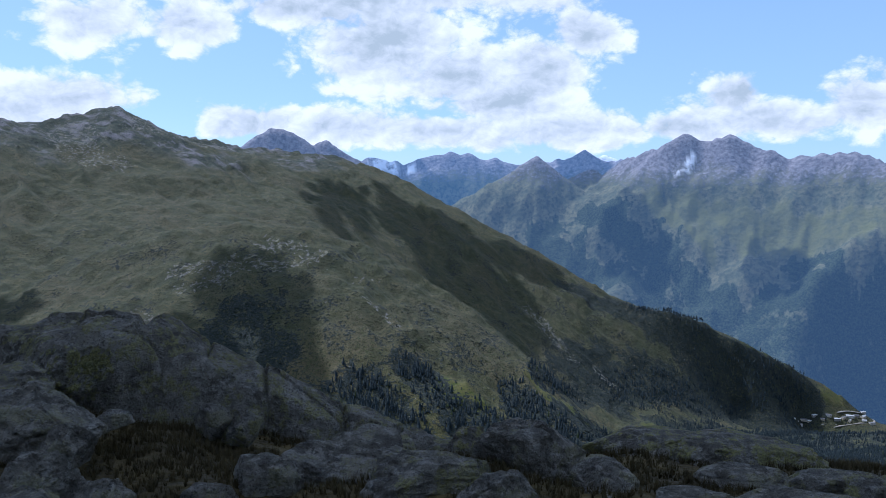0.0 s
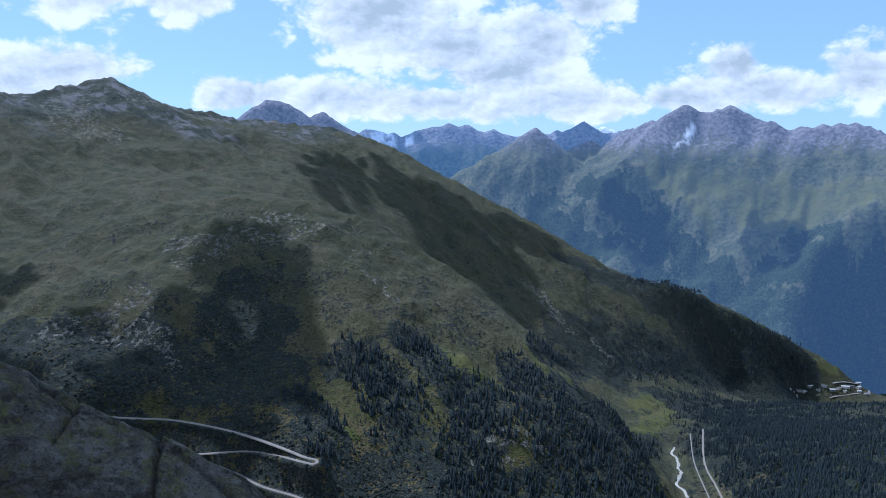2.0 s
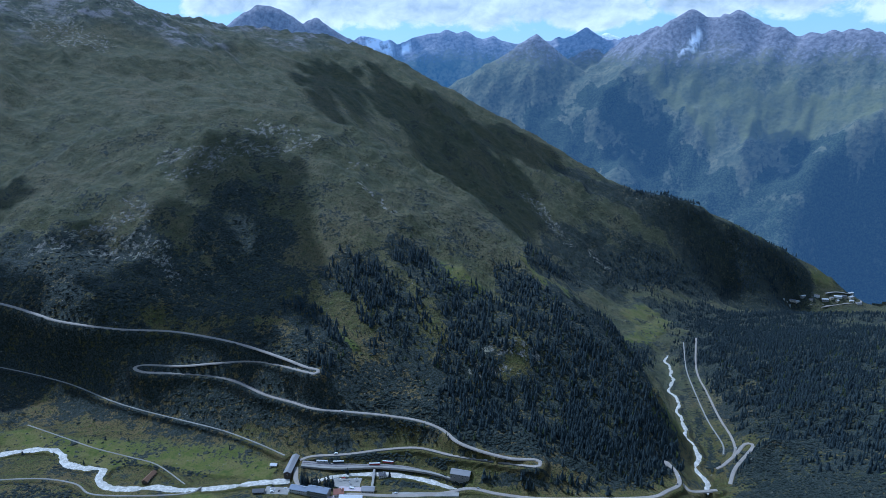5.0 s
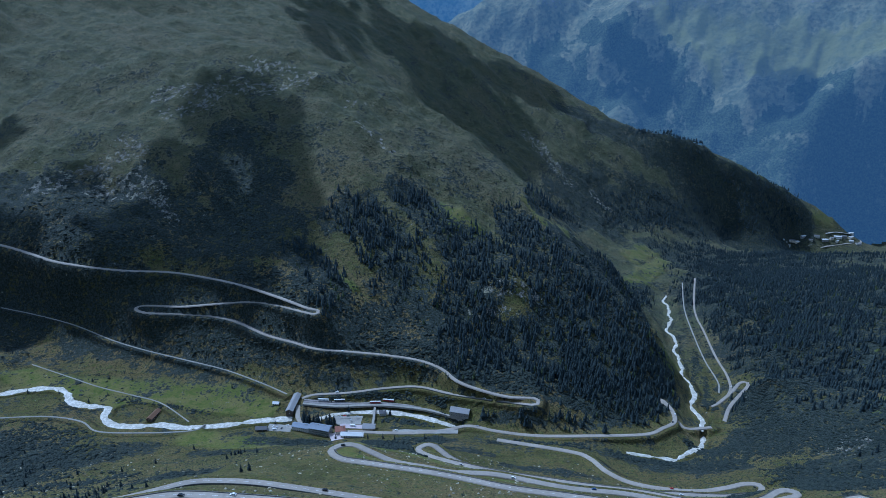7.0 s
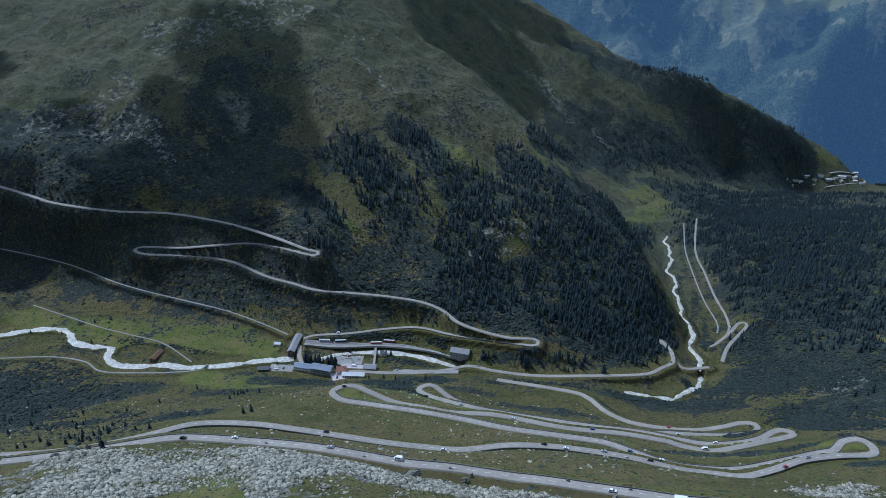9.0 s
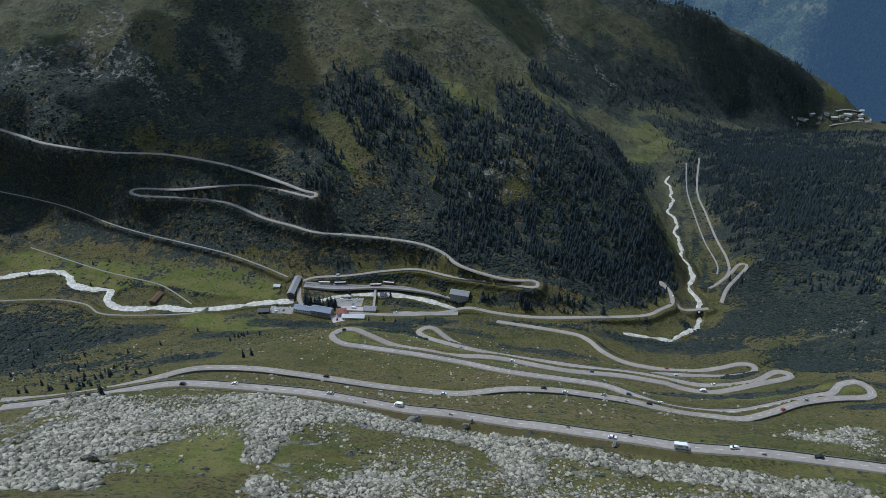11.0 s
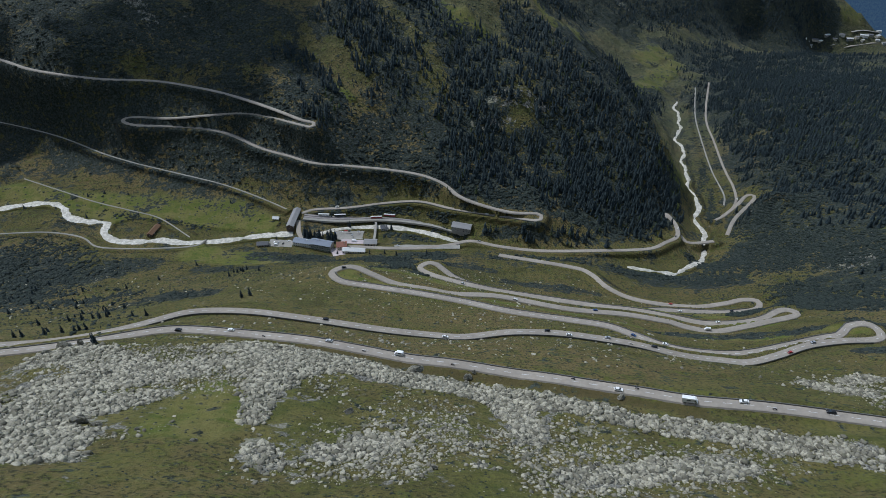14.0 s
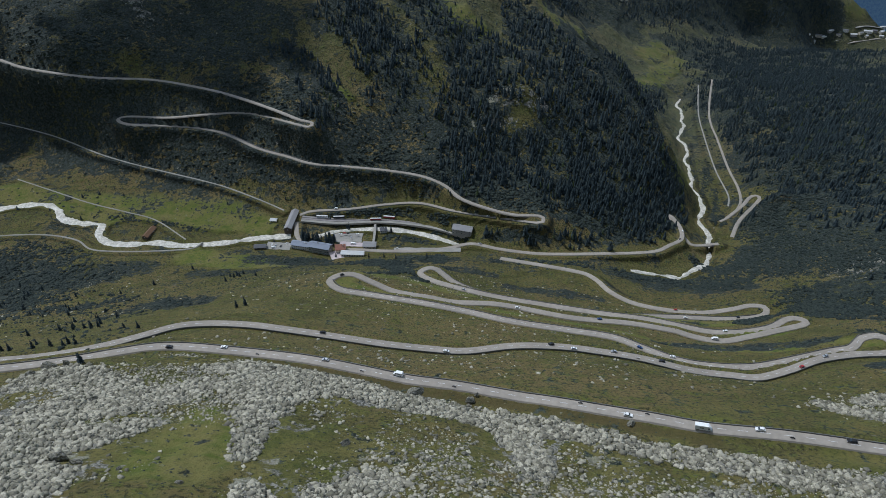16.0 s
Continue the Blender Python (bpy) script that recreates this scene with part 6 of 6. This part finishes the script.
# paved places
def yard(name, x, y, wide, deep, turn, mat, label):
    bm = bmesh.new()
    bmesh.ops.create_grid(bm, x_segments=12, y_segments=8, size=0.5, matrix=Matrix.Diagonal((wide, deep, 1, 1)))
    m = pose(x, y, 0, 0, 0, turn)
    for v in bm.verts:
        v.co = m @ v.co
        v.co.x += 1.2 * noise.noise(v.co / 6)
        v.co.y += 1.2 * noise.noise(v.co / 6 + Vector((9, 0, 0)))
    co = np.array([v.co[:] for v in bm.verts])
    h = height(co[:, 0], co[:, 1])
    h = np.maximum(h, np.percentile(h, 60)) + 0.3
    for v, k in zip(bm.verts, h):
        v.co.z = k
    rim = bmesh.ops.extrude_face_region(bm, geom=bm.faces[:])
    for v in rim["geom"]:
        if isinstance(v, bmesh.types.BMVert):
            v.co.z -= 3
    ob = part(name, bm, mat, None)
    return tagged(ob, label, "pavement", kind="structure")


yard("pavement", -222, 842, 34, 17, -6, M_DUST, "pale gravel parking place beside the hotel")
yard("pavement", -131, 867, 40, 22, 0, M_DUST, "gravel square with a patch of lawn")
M_PAVE = plain("pink_paving", (0.4, 0.34, 0.33), (0.5, 0.43, 0.42), 2.0)
yard("pavement", -120, 846, 40, 12, -6, M_PAVE, "pale pinkish paved forecourt of the hotel")
yard("pavement", -140, 816, 16, 22, 20, M_PAVE, "pale pinkish paved lane between the hotel buildings")
yard("pavement", -20, 832, 90, 9, 0, M_DUST, "pale gravel strip along the valley road")


# ======== railway ========
M_BALLAST = plain("railway_ballast", (0.24, 0.22, 0.205), (0.33, 0.3, 0.28), 1.0)
M_STEEL = plain("worn_rail_steel", (0.35, 0.33, 0.31), (0.45, 0.44, 0.42), 0.5, 0.4, 0.8)
for off, key in ((0.0, "a"), (5.0, "b")):
    line = [(x + 0.0, y + off, z) for x, y, z in RAIL]
    bed = strip("railway_bed", line, [(-2.4, -1.2), (-1.6, 0.45), (1.6, 0.45), (2.4, -1.2)][::-1], M_BALLAST, 6.0)
    tagged(bed, "grey ballast bed of a narrow railway", "railway", kind="structure")
    for o in (-0.5, 0.5):
        rail = strip("rail", line, [(o - 0.06, 0.45), (o - 0.06, 0.6), (o + 0.06, 0.6), (o + 0.06, 0.45)][::-1], M_STEEL, 6.0, closed=True)
        rail.parent = bed


platform = strip("platform", [(x, y - 5.5, z) for x, y, z in RAIL[:-1]], [(-2.6, -2.0), (-2.5, 0.75), (2.5, 0.75), (2.6, -2.0)][::-1], M_DUST, 6.0, closed=True)
tagged(platform, "pale gravel station platform beside the railway", "platform", kind="structure")
lane = strip("pavement", [(-95, 896, -1.0), (-94.5, 880, -0.5), (-94, 866, 0.2), (-94, 842, 1.6)], [(-1.7, -3.5), (-1.6, 0.5), (1.6, 0.5), (1.7, -3.5)][::-1], M_DUST, 4.0, closed=True)
tagged(lane, "narrow pale causeway from the hotel to the station", "lane", kind="structure")


def coach(x, y, z, turn, body_mat, label):
    root = tagged(new("railway_coach"), label, "train", "coaches at the station")
    body = part("body", box(-8, -1.3, 0.9, 8, 1.3, 3.5, 0.2), body_mat, root)
    for k in range(7):
        for s in (-1, 1):
            part("window", box(-7.2 + k * 2.1, min(s * 1.28, s * 1.34), 2.1, -5.8 + k * 2.1, max(s * 1.28, s * 1.34), 2.9), M_PANE, body)
    part("roof", prism([(-1.35, 3.45), (1.35, 3.45), (0.9, 3.85), (-0.9, 3.85)], -8.1, 8.1), M_PALEROOF, root)
    for bx in (-5.5, 5.5):
        bogie = part("bogie", box(bx - 1.3, -0.9, 0.45, bx + 1.3, 0.9, 0.95, 0.08), M_SLATE, root)
        for wx in (-0.8, 0.8):
            bm = bmesh.new()
            bmesh.ops.create_cone(bm, cap_ends=True, segments=12, radius1=0.38, radius2=0.38, depth=1.3, matrix=pose(bx + wx, 0, 0.42, 90))
            part("wheel", bm, M_STEEL, bogie)
    root.matrix_world = pose(x, y, z, 0, 0, turn)
    return root


M_RED, M_WHITE = painted("carmine_paint", (0.32, 0.03, 0.03), 0.35), painted("white_paint", (0.72, 0.72, 0.7), 0.35)
M_BLACK, M_SILVER, M_BLUE = painted("black_paint", (0.02, 0.02, 0.022), 0.3), painted("silver_paint", (0.42, 0.43, 0.44), 0.35, 0.5), painted("blue_paint", (0.04, 0.08, 0.2), 0.3)
M_RUBBER = painted("tyre_rubber", (0.02, 0.02, 0.02), 0.85)
coach(-172, 909.5, 1.6, -4, M_WHITE, "white railway coach standing at the station")
coach(-148, 908.3, 1.4, 3, M_BLACK, "dark goods wagon standing at the station")
coach(-76, 909.3, 0.6, -9, M_RED, "carmine red railway coach on the station track")
coach(-95, 904.5, 0.4, 3, M_RED, "carmine red railway coach on the station track")


# ======== vehicles ========
def wheel_set(root, xs, half, rad):
    for wx in xs:
        for s in (-1, 1):
            bm = bmesh.new()
            bmesh.ops.create_cone(bm, cap_ends=True, segments=12, radius1=rad, radius2=rad, depth=0.22, matrix=pose(wx, s * half, rad, 90))
            w = part("wheel", bm, M_RUBBER, root)
            bm = bmesh.new()
            bmesh.ops.create_cone(bm, cap_ends=True, segments=10, radius1=rad * 0.6, radius2=rad * 0.6, depth=0.26, matrix=pose(wx, s * half, rad, 90))
            part("rim", bm, M_SILVER, w)


def car(paint, label, kind_="car"):
    root = tagged(new(kind_), label, kind_, "traffic on the pass road")
    if kind_ == "car":
        prof = [(-2.1, 0.35), (-2.15, 0.85), (-1.9, 1.02), (1.0, 1.0), (2.0, 0.82), (2.12, 0.5), (2.05, 0.3)]
        cabin = [(-1.75, 1.0), (-1.35, 1.45), (0.2, 1.48), (0.95, 1.0)]
        length, half = 4.2, 0.88
    elif kind_ == "van":
        prof = [(-2.7, 0.4), (-2.75, 2.3), (-2.6, 2.5), (1.2, 2.5), (1.9, 1.35), (2.7, 1.1), (2.75, 0.45)]
        cabin = [(1.18, 2.35), (1.84, 1.42), (1.0, 1.42), (0.9, 2.35)]
        length, half = 5.4, 1.0
    else:
        prof = [(-3.6, 0.5), (-3.7, 2.9), (-3.5, 3.1), (2.2, 3.1), (2.9, 2.6), (2.7, 2.2), (3.1, 1.3), (3.6, 1.1), (3.65, 0.5)]
        cabin = [(2.5, 2.15), (3.05, 1.35), (2.1, 1.35), (2.0, 2.15)]
        length, half = 7.2, 1.15
    bm = prism([(x, z) for x, z in prof], -half, half)
    bmesh.ops.rotate(bm, verts=bm.verts, matrix=Matrix.Rotation(radians(-90), 3, "Z"))
    body = part("body", bm, paint, root)
    bm = prism([(x, z) for x, z in cabin], -half + (0.12 if kind_ == "car" else -0.02), half - (0.12 if kind_ == "car" else -0.02))
    bmesh.ops.rotate(bm, verts=bm.verts, matrix=Matrix.Rotation(radians(-90), 3, "Z"))
    glass = part("glazing", bm, M_PANE, root)
    if kind_ == "car":
        part("roof", box(-1.38, -half + 0.14, 1.44, 0.24, half - 0.14, 1.52, 0.03), paint, root)
    else:
        for s in (-1, 1):
            part("window", box(-1.6, min(s * half, s * (half + 0.03)), 1.6, 0.2, max(s * half, s * (half + 0.03)), 2.1), M_PANE, body)
    for s in (-1, 1):
        part("headlight", box(length / 2 - 0.12, s * half * 0.7 - 0.15, 0.62, length / 2 + 0.02, s * half * 0.7 + 0.15, 0.8, 0.02), M_WHITE, body)
    wheel_set(root, (-length * 0.31, length * 0.31), half - 0.06, 0.33)
    return root


def motorcycle():
    root = tagged(new("motorcycle"), "dark motorcycle on the asphalt road", "motorcycle", "traffic on the pass road")
    part("body", prism([(-0.6, 0.6), (-0.7, 0.95), (-0.1, 0.85), (0.3, 1.05), (0.55, 0.75), (0.2, 0.4), (-0.3, 0.4)], -0.18, 0.18), M_BLACK, root)
    for wy in (-0.75, 0.75):
        bm = bmesh.new()
        bmesh.ops.create_cone(bm, cap_ends=True, segments=14, radius1=0.32, radius2=0.32, depth=0.14, matrix=pose(0, wy, 0.32, 0, 90))
        part("wheel", bm, M_RUBBER, root)
    part("handlebar", box(-0.38, 0.45, 1.02, 0.38, 0.52, 1.08, 0.01), M_SILVER, root)
    part("saddle", box(-0.15, -0.55, 0.9, 0.15, 0.15, 0.98, 0.03), M_SLATE, root)
    return root


MODELS = {"white": car(M_WHITE, "white car driving on the pass road"), "black": car(M_BLACK, "black car driving on the pass road"), "silver": car(M_SILVER, "silver car driving on the pass road"),
          "red": car(M_RED, "red car driving on the pass road"), "blue": car(M_BLUE, "dark blue car driving on the pass road"), "van": car(M_WHITE, "white delivery van on the pass road", "van"),
          "camper": car(M_WHITE, "long white motorhome on the pass road", "motorhome"), "bike": motorcycle()}
TRAFFIC = [("top", 0.199, "black"), ("top", 0.254, "white"), ("top", 0.289, "bike"), ("top", 0.364, "silver"), ("top", 0.399, "bike"), ("top", 0.433, "van"), ("top", 0.488, "bike"), ("top", 0.598, "bike"),
           ("top", 0.636, "white"), ("top", 0.65, "bike"), ("top", 0.694, "camper"), ("top", 0.735, "white"), ("top", 0.756, "bike"), ("top", 0.797, "black"), ("upper", 0.852, "black"), ("upper", 0.793, "white"),
           ("upper", 0.742, "black"), ("upper", 0.731, "white"), ("upper", 0.711, "silver"), ("upper", 0.7, "bike"), ("upper", 0.689, "black"), ("upper", 0.434, "white"), ("upper", 0.417, "blue"),
           ("middle", 0.55, "white"), ("middle", 0.925, "van"), ("upper", 0.616, "red"), ("upper", 0.599, "silver"), ("lower", 0.557, "white"), ("lower", 0.486, "black"), ("upper", 0.098, "white"),
           ("upper", 0.048, "blue"), ("upper", 0.213, "black"), ("middle", 0.025, "silver"), ("far", 0.027, "van"), ("far", 0.137, "white"), ("valley", 0.892, "black"), ("valley", 0.928, "white"), ("far", 0.33, "white"),
           ("lower", 0.82, "black"), ("lower", 0.3, "red"), ("gorge", 0.12, "white"), ("valley", 0.45, "silver")]
used_models = set()


def park(model, m):
    ob = MODELS[model]
    if model in used_models:
        return copy_thing(ob, m)
    used_models.add(model)
    ob.matrix_world = m
    return ob


turn_fix = {"bike": -90}
for k, (key, f, model) in enumerate(TRAFFIC):
    p, n = frame_of(ROADS[key][0], 2.0)
    i = min(int(f * len(p)), len(p) - 2)
    lane = 1.4 if k % 2 else -1.4
    q = p[i, :2] + n[i] * lane
    d = p[i + 1] - p[max(i - 1, 0)]
    head = math.degrees(math.atan2(d[1], d[0])) + (180 if lane > 0 else 0) + turn_fix.get(model, 0)
    slope = math.degrees(math.atan2(d[2], math.hypot(d[0], d[1]))) * (1 if lane > 0 else -1)
    park(model, pose(q[0], q[1], p[i, 2] + 0.26, 0, 0, head) @ (pose(0, 0, 0, 0, slope, 0) if model != "bike" else Matrix()))
PARKED = [(-232, 846, "white", 80), (-226, 844, "silver", 84), (-219, 841, "black", 78), (-228, 838, "van", 10), (-142, 872, "white", 5), (-136, 874, "red", 2), (-131, 873, "black", 8), (-126, 864, "silver", 95),
          (-118, 872, "white", 30), (-150, 868, "blue", 85), (-121, 848, "camper", -8), (-60, 834, "white", 0), (-212, 848, "white", 40)]
for x, y, model, turn in PARKED:
    park(model, pose(x, y, max(float(height(x, y)[0]), -1.5) + 0.5, 0, 0, turn))


# ======== single trees by the hotel and along the road ========
def spruce(seed, tall):
    """A spruce: tapered trunk, a crown of drooping boughs in whorls."""
    r = random.Random(seed)
    root = tagged(new("spruce_tree"), "dark green spruce tree with drooping boughs on grass", "tree", "single spruces")
    bm = bmesh.new()
    bmesh.ops.create_cone(bm, cap_ends=True, segments=7, radius1=tall * 0.018, radius2=0.03, depth=tall * 0.96, matrix=Matrix.Translation((0, 0, tall * 0.48 - 0.5)))
    part("trunk", bm, M_BARK, root)
    bm = bmesh.new()
    layers = 15
    for k in range(layers):
        f = k / layers
        z, reach = tall * (0.1 + 0.87 * f), tall * 0.19 * (1 - f) ** 0.85 + 0.25
        for j in range(9 if f < 0.6 else 6):
            a = r.uniform(0, 6.28)
            c, s = math.cos(a), math.sin(a)
            q, drop, w = reach * r.uniform(0.65, 1.15), reach * r.uniform(0.25, 0.55), reach * 0.26
            pts = [(0, 0, z + 0.2), (c * q * 0.55 - s * w, s * q * 0.55 + c * w, z - drop * 0.3), (c * q, s * q, z - drop), (c * q * 0.55 + s * w, s * q * 0.55 - c * w, z - drop * 0.35), (c * q * 0.5, s * q * 0.5, z - drop * 0.75)]
            v = [bm.verts.new(p) for p in pts]
            bm.faces.new((v[0], v[1], v[2])), bm.faces.new((v[0], v[2], v[3])), bm.faces.new((v[1], v[4], v[2])), bm.faces.new((v[4], v[3], v[2]))
    part("crown", bm, M_NEEDLE, root)
    return root


rt = random.Random(77)
trees = [spruce(s, t) for s, t in ((1, 18), (2, 21), (3, 14), (4, 9))]
places = [(rt.uniform(-195, -148), rt.uniform(847, 862)) for _ in range(34)] + [(-135, 892), (-132, 889), (-168, 866), (-72, 884), (-76, 806), (-140, 812), (-96, 806), (-230, 852), (-60, 800), (-20, 806)]
places += [(rt.uniform(-330, -290), rt.uniform(520, 560)) for _ in range(10)] + [(rt.uniform(-250, -205), rt.uniform(690, 720)) for _ in range(7)] + [(rt.uniform(-330, -235), rt.uniform(425, 445)) for _ in range(6)]
places += [(rt.uniform(455, 560), rt.uniform(600, 680)) for _ in range(12)]
places += [(-339, 499), (-288, 513), (-166, 507), (-164, 521), (-161, 514), (-312, 765), (-336, 709), (-197, 352), (-194, 349), (-452, 647), (-412, 679), (-372, 600)]
zs = height([p[0] for p in places], [p[1] for p in places])
for k, ((x, y), z) in enumerate(zip(places, zs)):
    which = rt.choice([0, 1, 2]) if k < 34 else (3 if y < 700 and x < 0 else rt.choice([2, 3, 3]))
    m = pose(x, y, z - 0.2, 0, 0, rt.uniform(0, 360)) @ Matrix.Diagonal((1, 1, 1, 1))
    if k < 4:
        trees[k].matrix_world = m
    else:
        copy_thing(trees[which], m)


# ======== large boulders on the near slope ========
def boulder(x, y, wide, deep, tall, turn, seed, label, sink=0.35):
    z = float(height(x, y)[0])
    ob = outcrop(x, y, z + tall * (1 - sink) * 0.5, wide, deep, tall, turn, seed, M_ROCK_BARE, label, 0.2, 0, 4, "boulder")
    return tagged(ob, label, "boulder", "boulders on the slope")


boulder(-13, 331, 8.5, 6, 3.0, 10, 51, "huge rounded grey boulder beside the road")
boulder(14, 322, 5.5, 4.5, 2.6, 30, 52, "large cracked grey boulder in the scree")
boulder(18, 325, 2.4, 2.0, 2.2, -30, 53, "upright pointed block leaning on a boulder")
boulder(-206, 341, 9, 6, 3.6, 30, 54, "pale leaning boulder on a rocky knoll")
boulder(-213, 335, 8, 6, 2.8, 10, 55, "dark broken blocks of a rocky knoll")
boulder(-200, 346, 4, 3, 4.0, 60, 56, "dark upright rock on a rocky knoll")
boulder(-139, 243, 7, 4, 3.2, 20, 57, "dark jagged rock knob above the scree")
boulder(-131, 240, 6, 3, 1.8, -10, 58, "dark jagged rock knob above the scree")
boulder(-58, 218, 5, 3, 1.4, 40, 59, "dark low rock ledge in the grass")
rb = random.Random(3)
FIELD = [(-5, 258), (96, 268), (88, 270), (28, 282), (-65, 209), (-143, 223), (-2, 213), (-120, 318), (-150, 322), (-104, 306), (60, 300), (-160, 300), (-180, 292), (-138, 262), (120, 278), (-48, 340), (-60, 338),
         (-90, 345), (70, 255), (-20, 262), (10, 266), (45, 262), (130, 262), (-40, 268), (-30, 236), (12, 238), (62, 236), (-112, 234), (-88, 226), (105, 246), (150, 262), (-130, 340), (-118, 346), (-72, 352), (-45, 228), (90, 300), (-8, 300)]
kinds = []
for k, (x, y) in enumerate(FIELD):
    size = rb.uniform(2.0, 4.6)
    if k < 6:
        kinds.append(boulder(x, y, size, size * 0.8, size * 0.4, rb.uniform(0, 180), 60 + k, "pale angular granite boulder on the grassy slope"))
    else:
        z = float(height(x, y)[0])
        copy_thing(kinds[k % 6], pose(x, y, z + 0.6, 0, 0, rb.uniform(0, 360)))


# ======== the village far down the valley ========
VILLAGE = [(1410, 2690, 26, 12), (1432, 2702, 22, 11), (1452, 2715, 30, 12), (1475, 2712, 18, 10), (1500, 2722, 24, 12), (1395, 2680, 14, 9), (1560, 2725, 20, 12), (1590, 2716, 26, 12), (1620, 2722, 16, 10),
           (1650, 2730, 30, 14), (1680, 2738, 20, 12), (1712, 2742, 24, 12), (1740, 2790, 18, 11), (1770, 2850, 24, 12), (1700, 2715, 16, 10),
           (1725, 2705, 22, 12), (1640, 2712, 14, 9), (1530, 2712, 16, 9)]
rv_ = random.Random(8)
for x, y, w, d in VILLAGE:
    house("village_house", x, y, w, d, rv_.uniform(5, 8), 2.5, rv_.uniform(-30, 40), rv_.choice([M_PLASTER, M_CREAM, M_GREYWALL]), rv_.choice([M_PALEROOF, M_GREYROOF, M_PALEROOF, M_SLATE]),
          "distant pale village house in the valley", 2, 3, 0, "house", "houses of the far village", small=True)


def draped(points, w, mat, label):
    p = np.array(points, float)
    z = height(p[:, 0], p[:, 1])
    paved([(a, b, c + 1.0) for (a, b), c in zip(points, z)], w, mat, label)


draped([(1560, 2690), (1620, 2700), (1680, 2706), (1735, 2716), (1765, 2760), (1785, 2820)], 9, M_ROAD, "distant pale road beside the valley village")
draped([(1390, 2672), (1450, 2692), (1520, 2700), (1580, 2702)], 6, M_DUST, "distant pale road beside the valley village")
draped([(1600, 2740), (1650, 2752), (1715, 2770), (1750, 2800)], 10, M_DUST, "pale gravel works ground in the far valley")
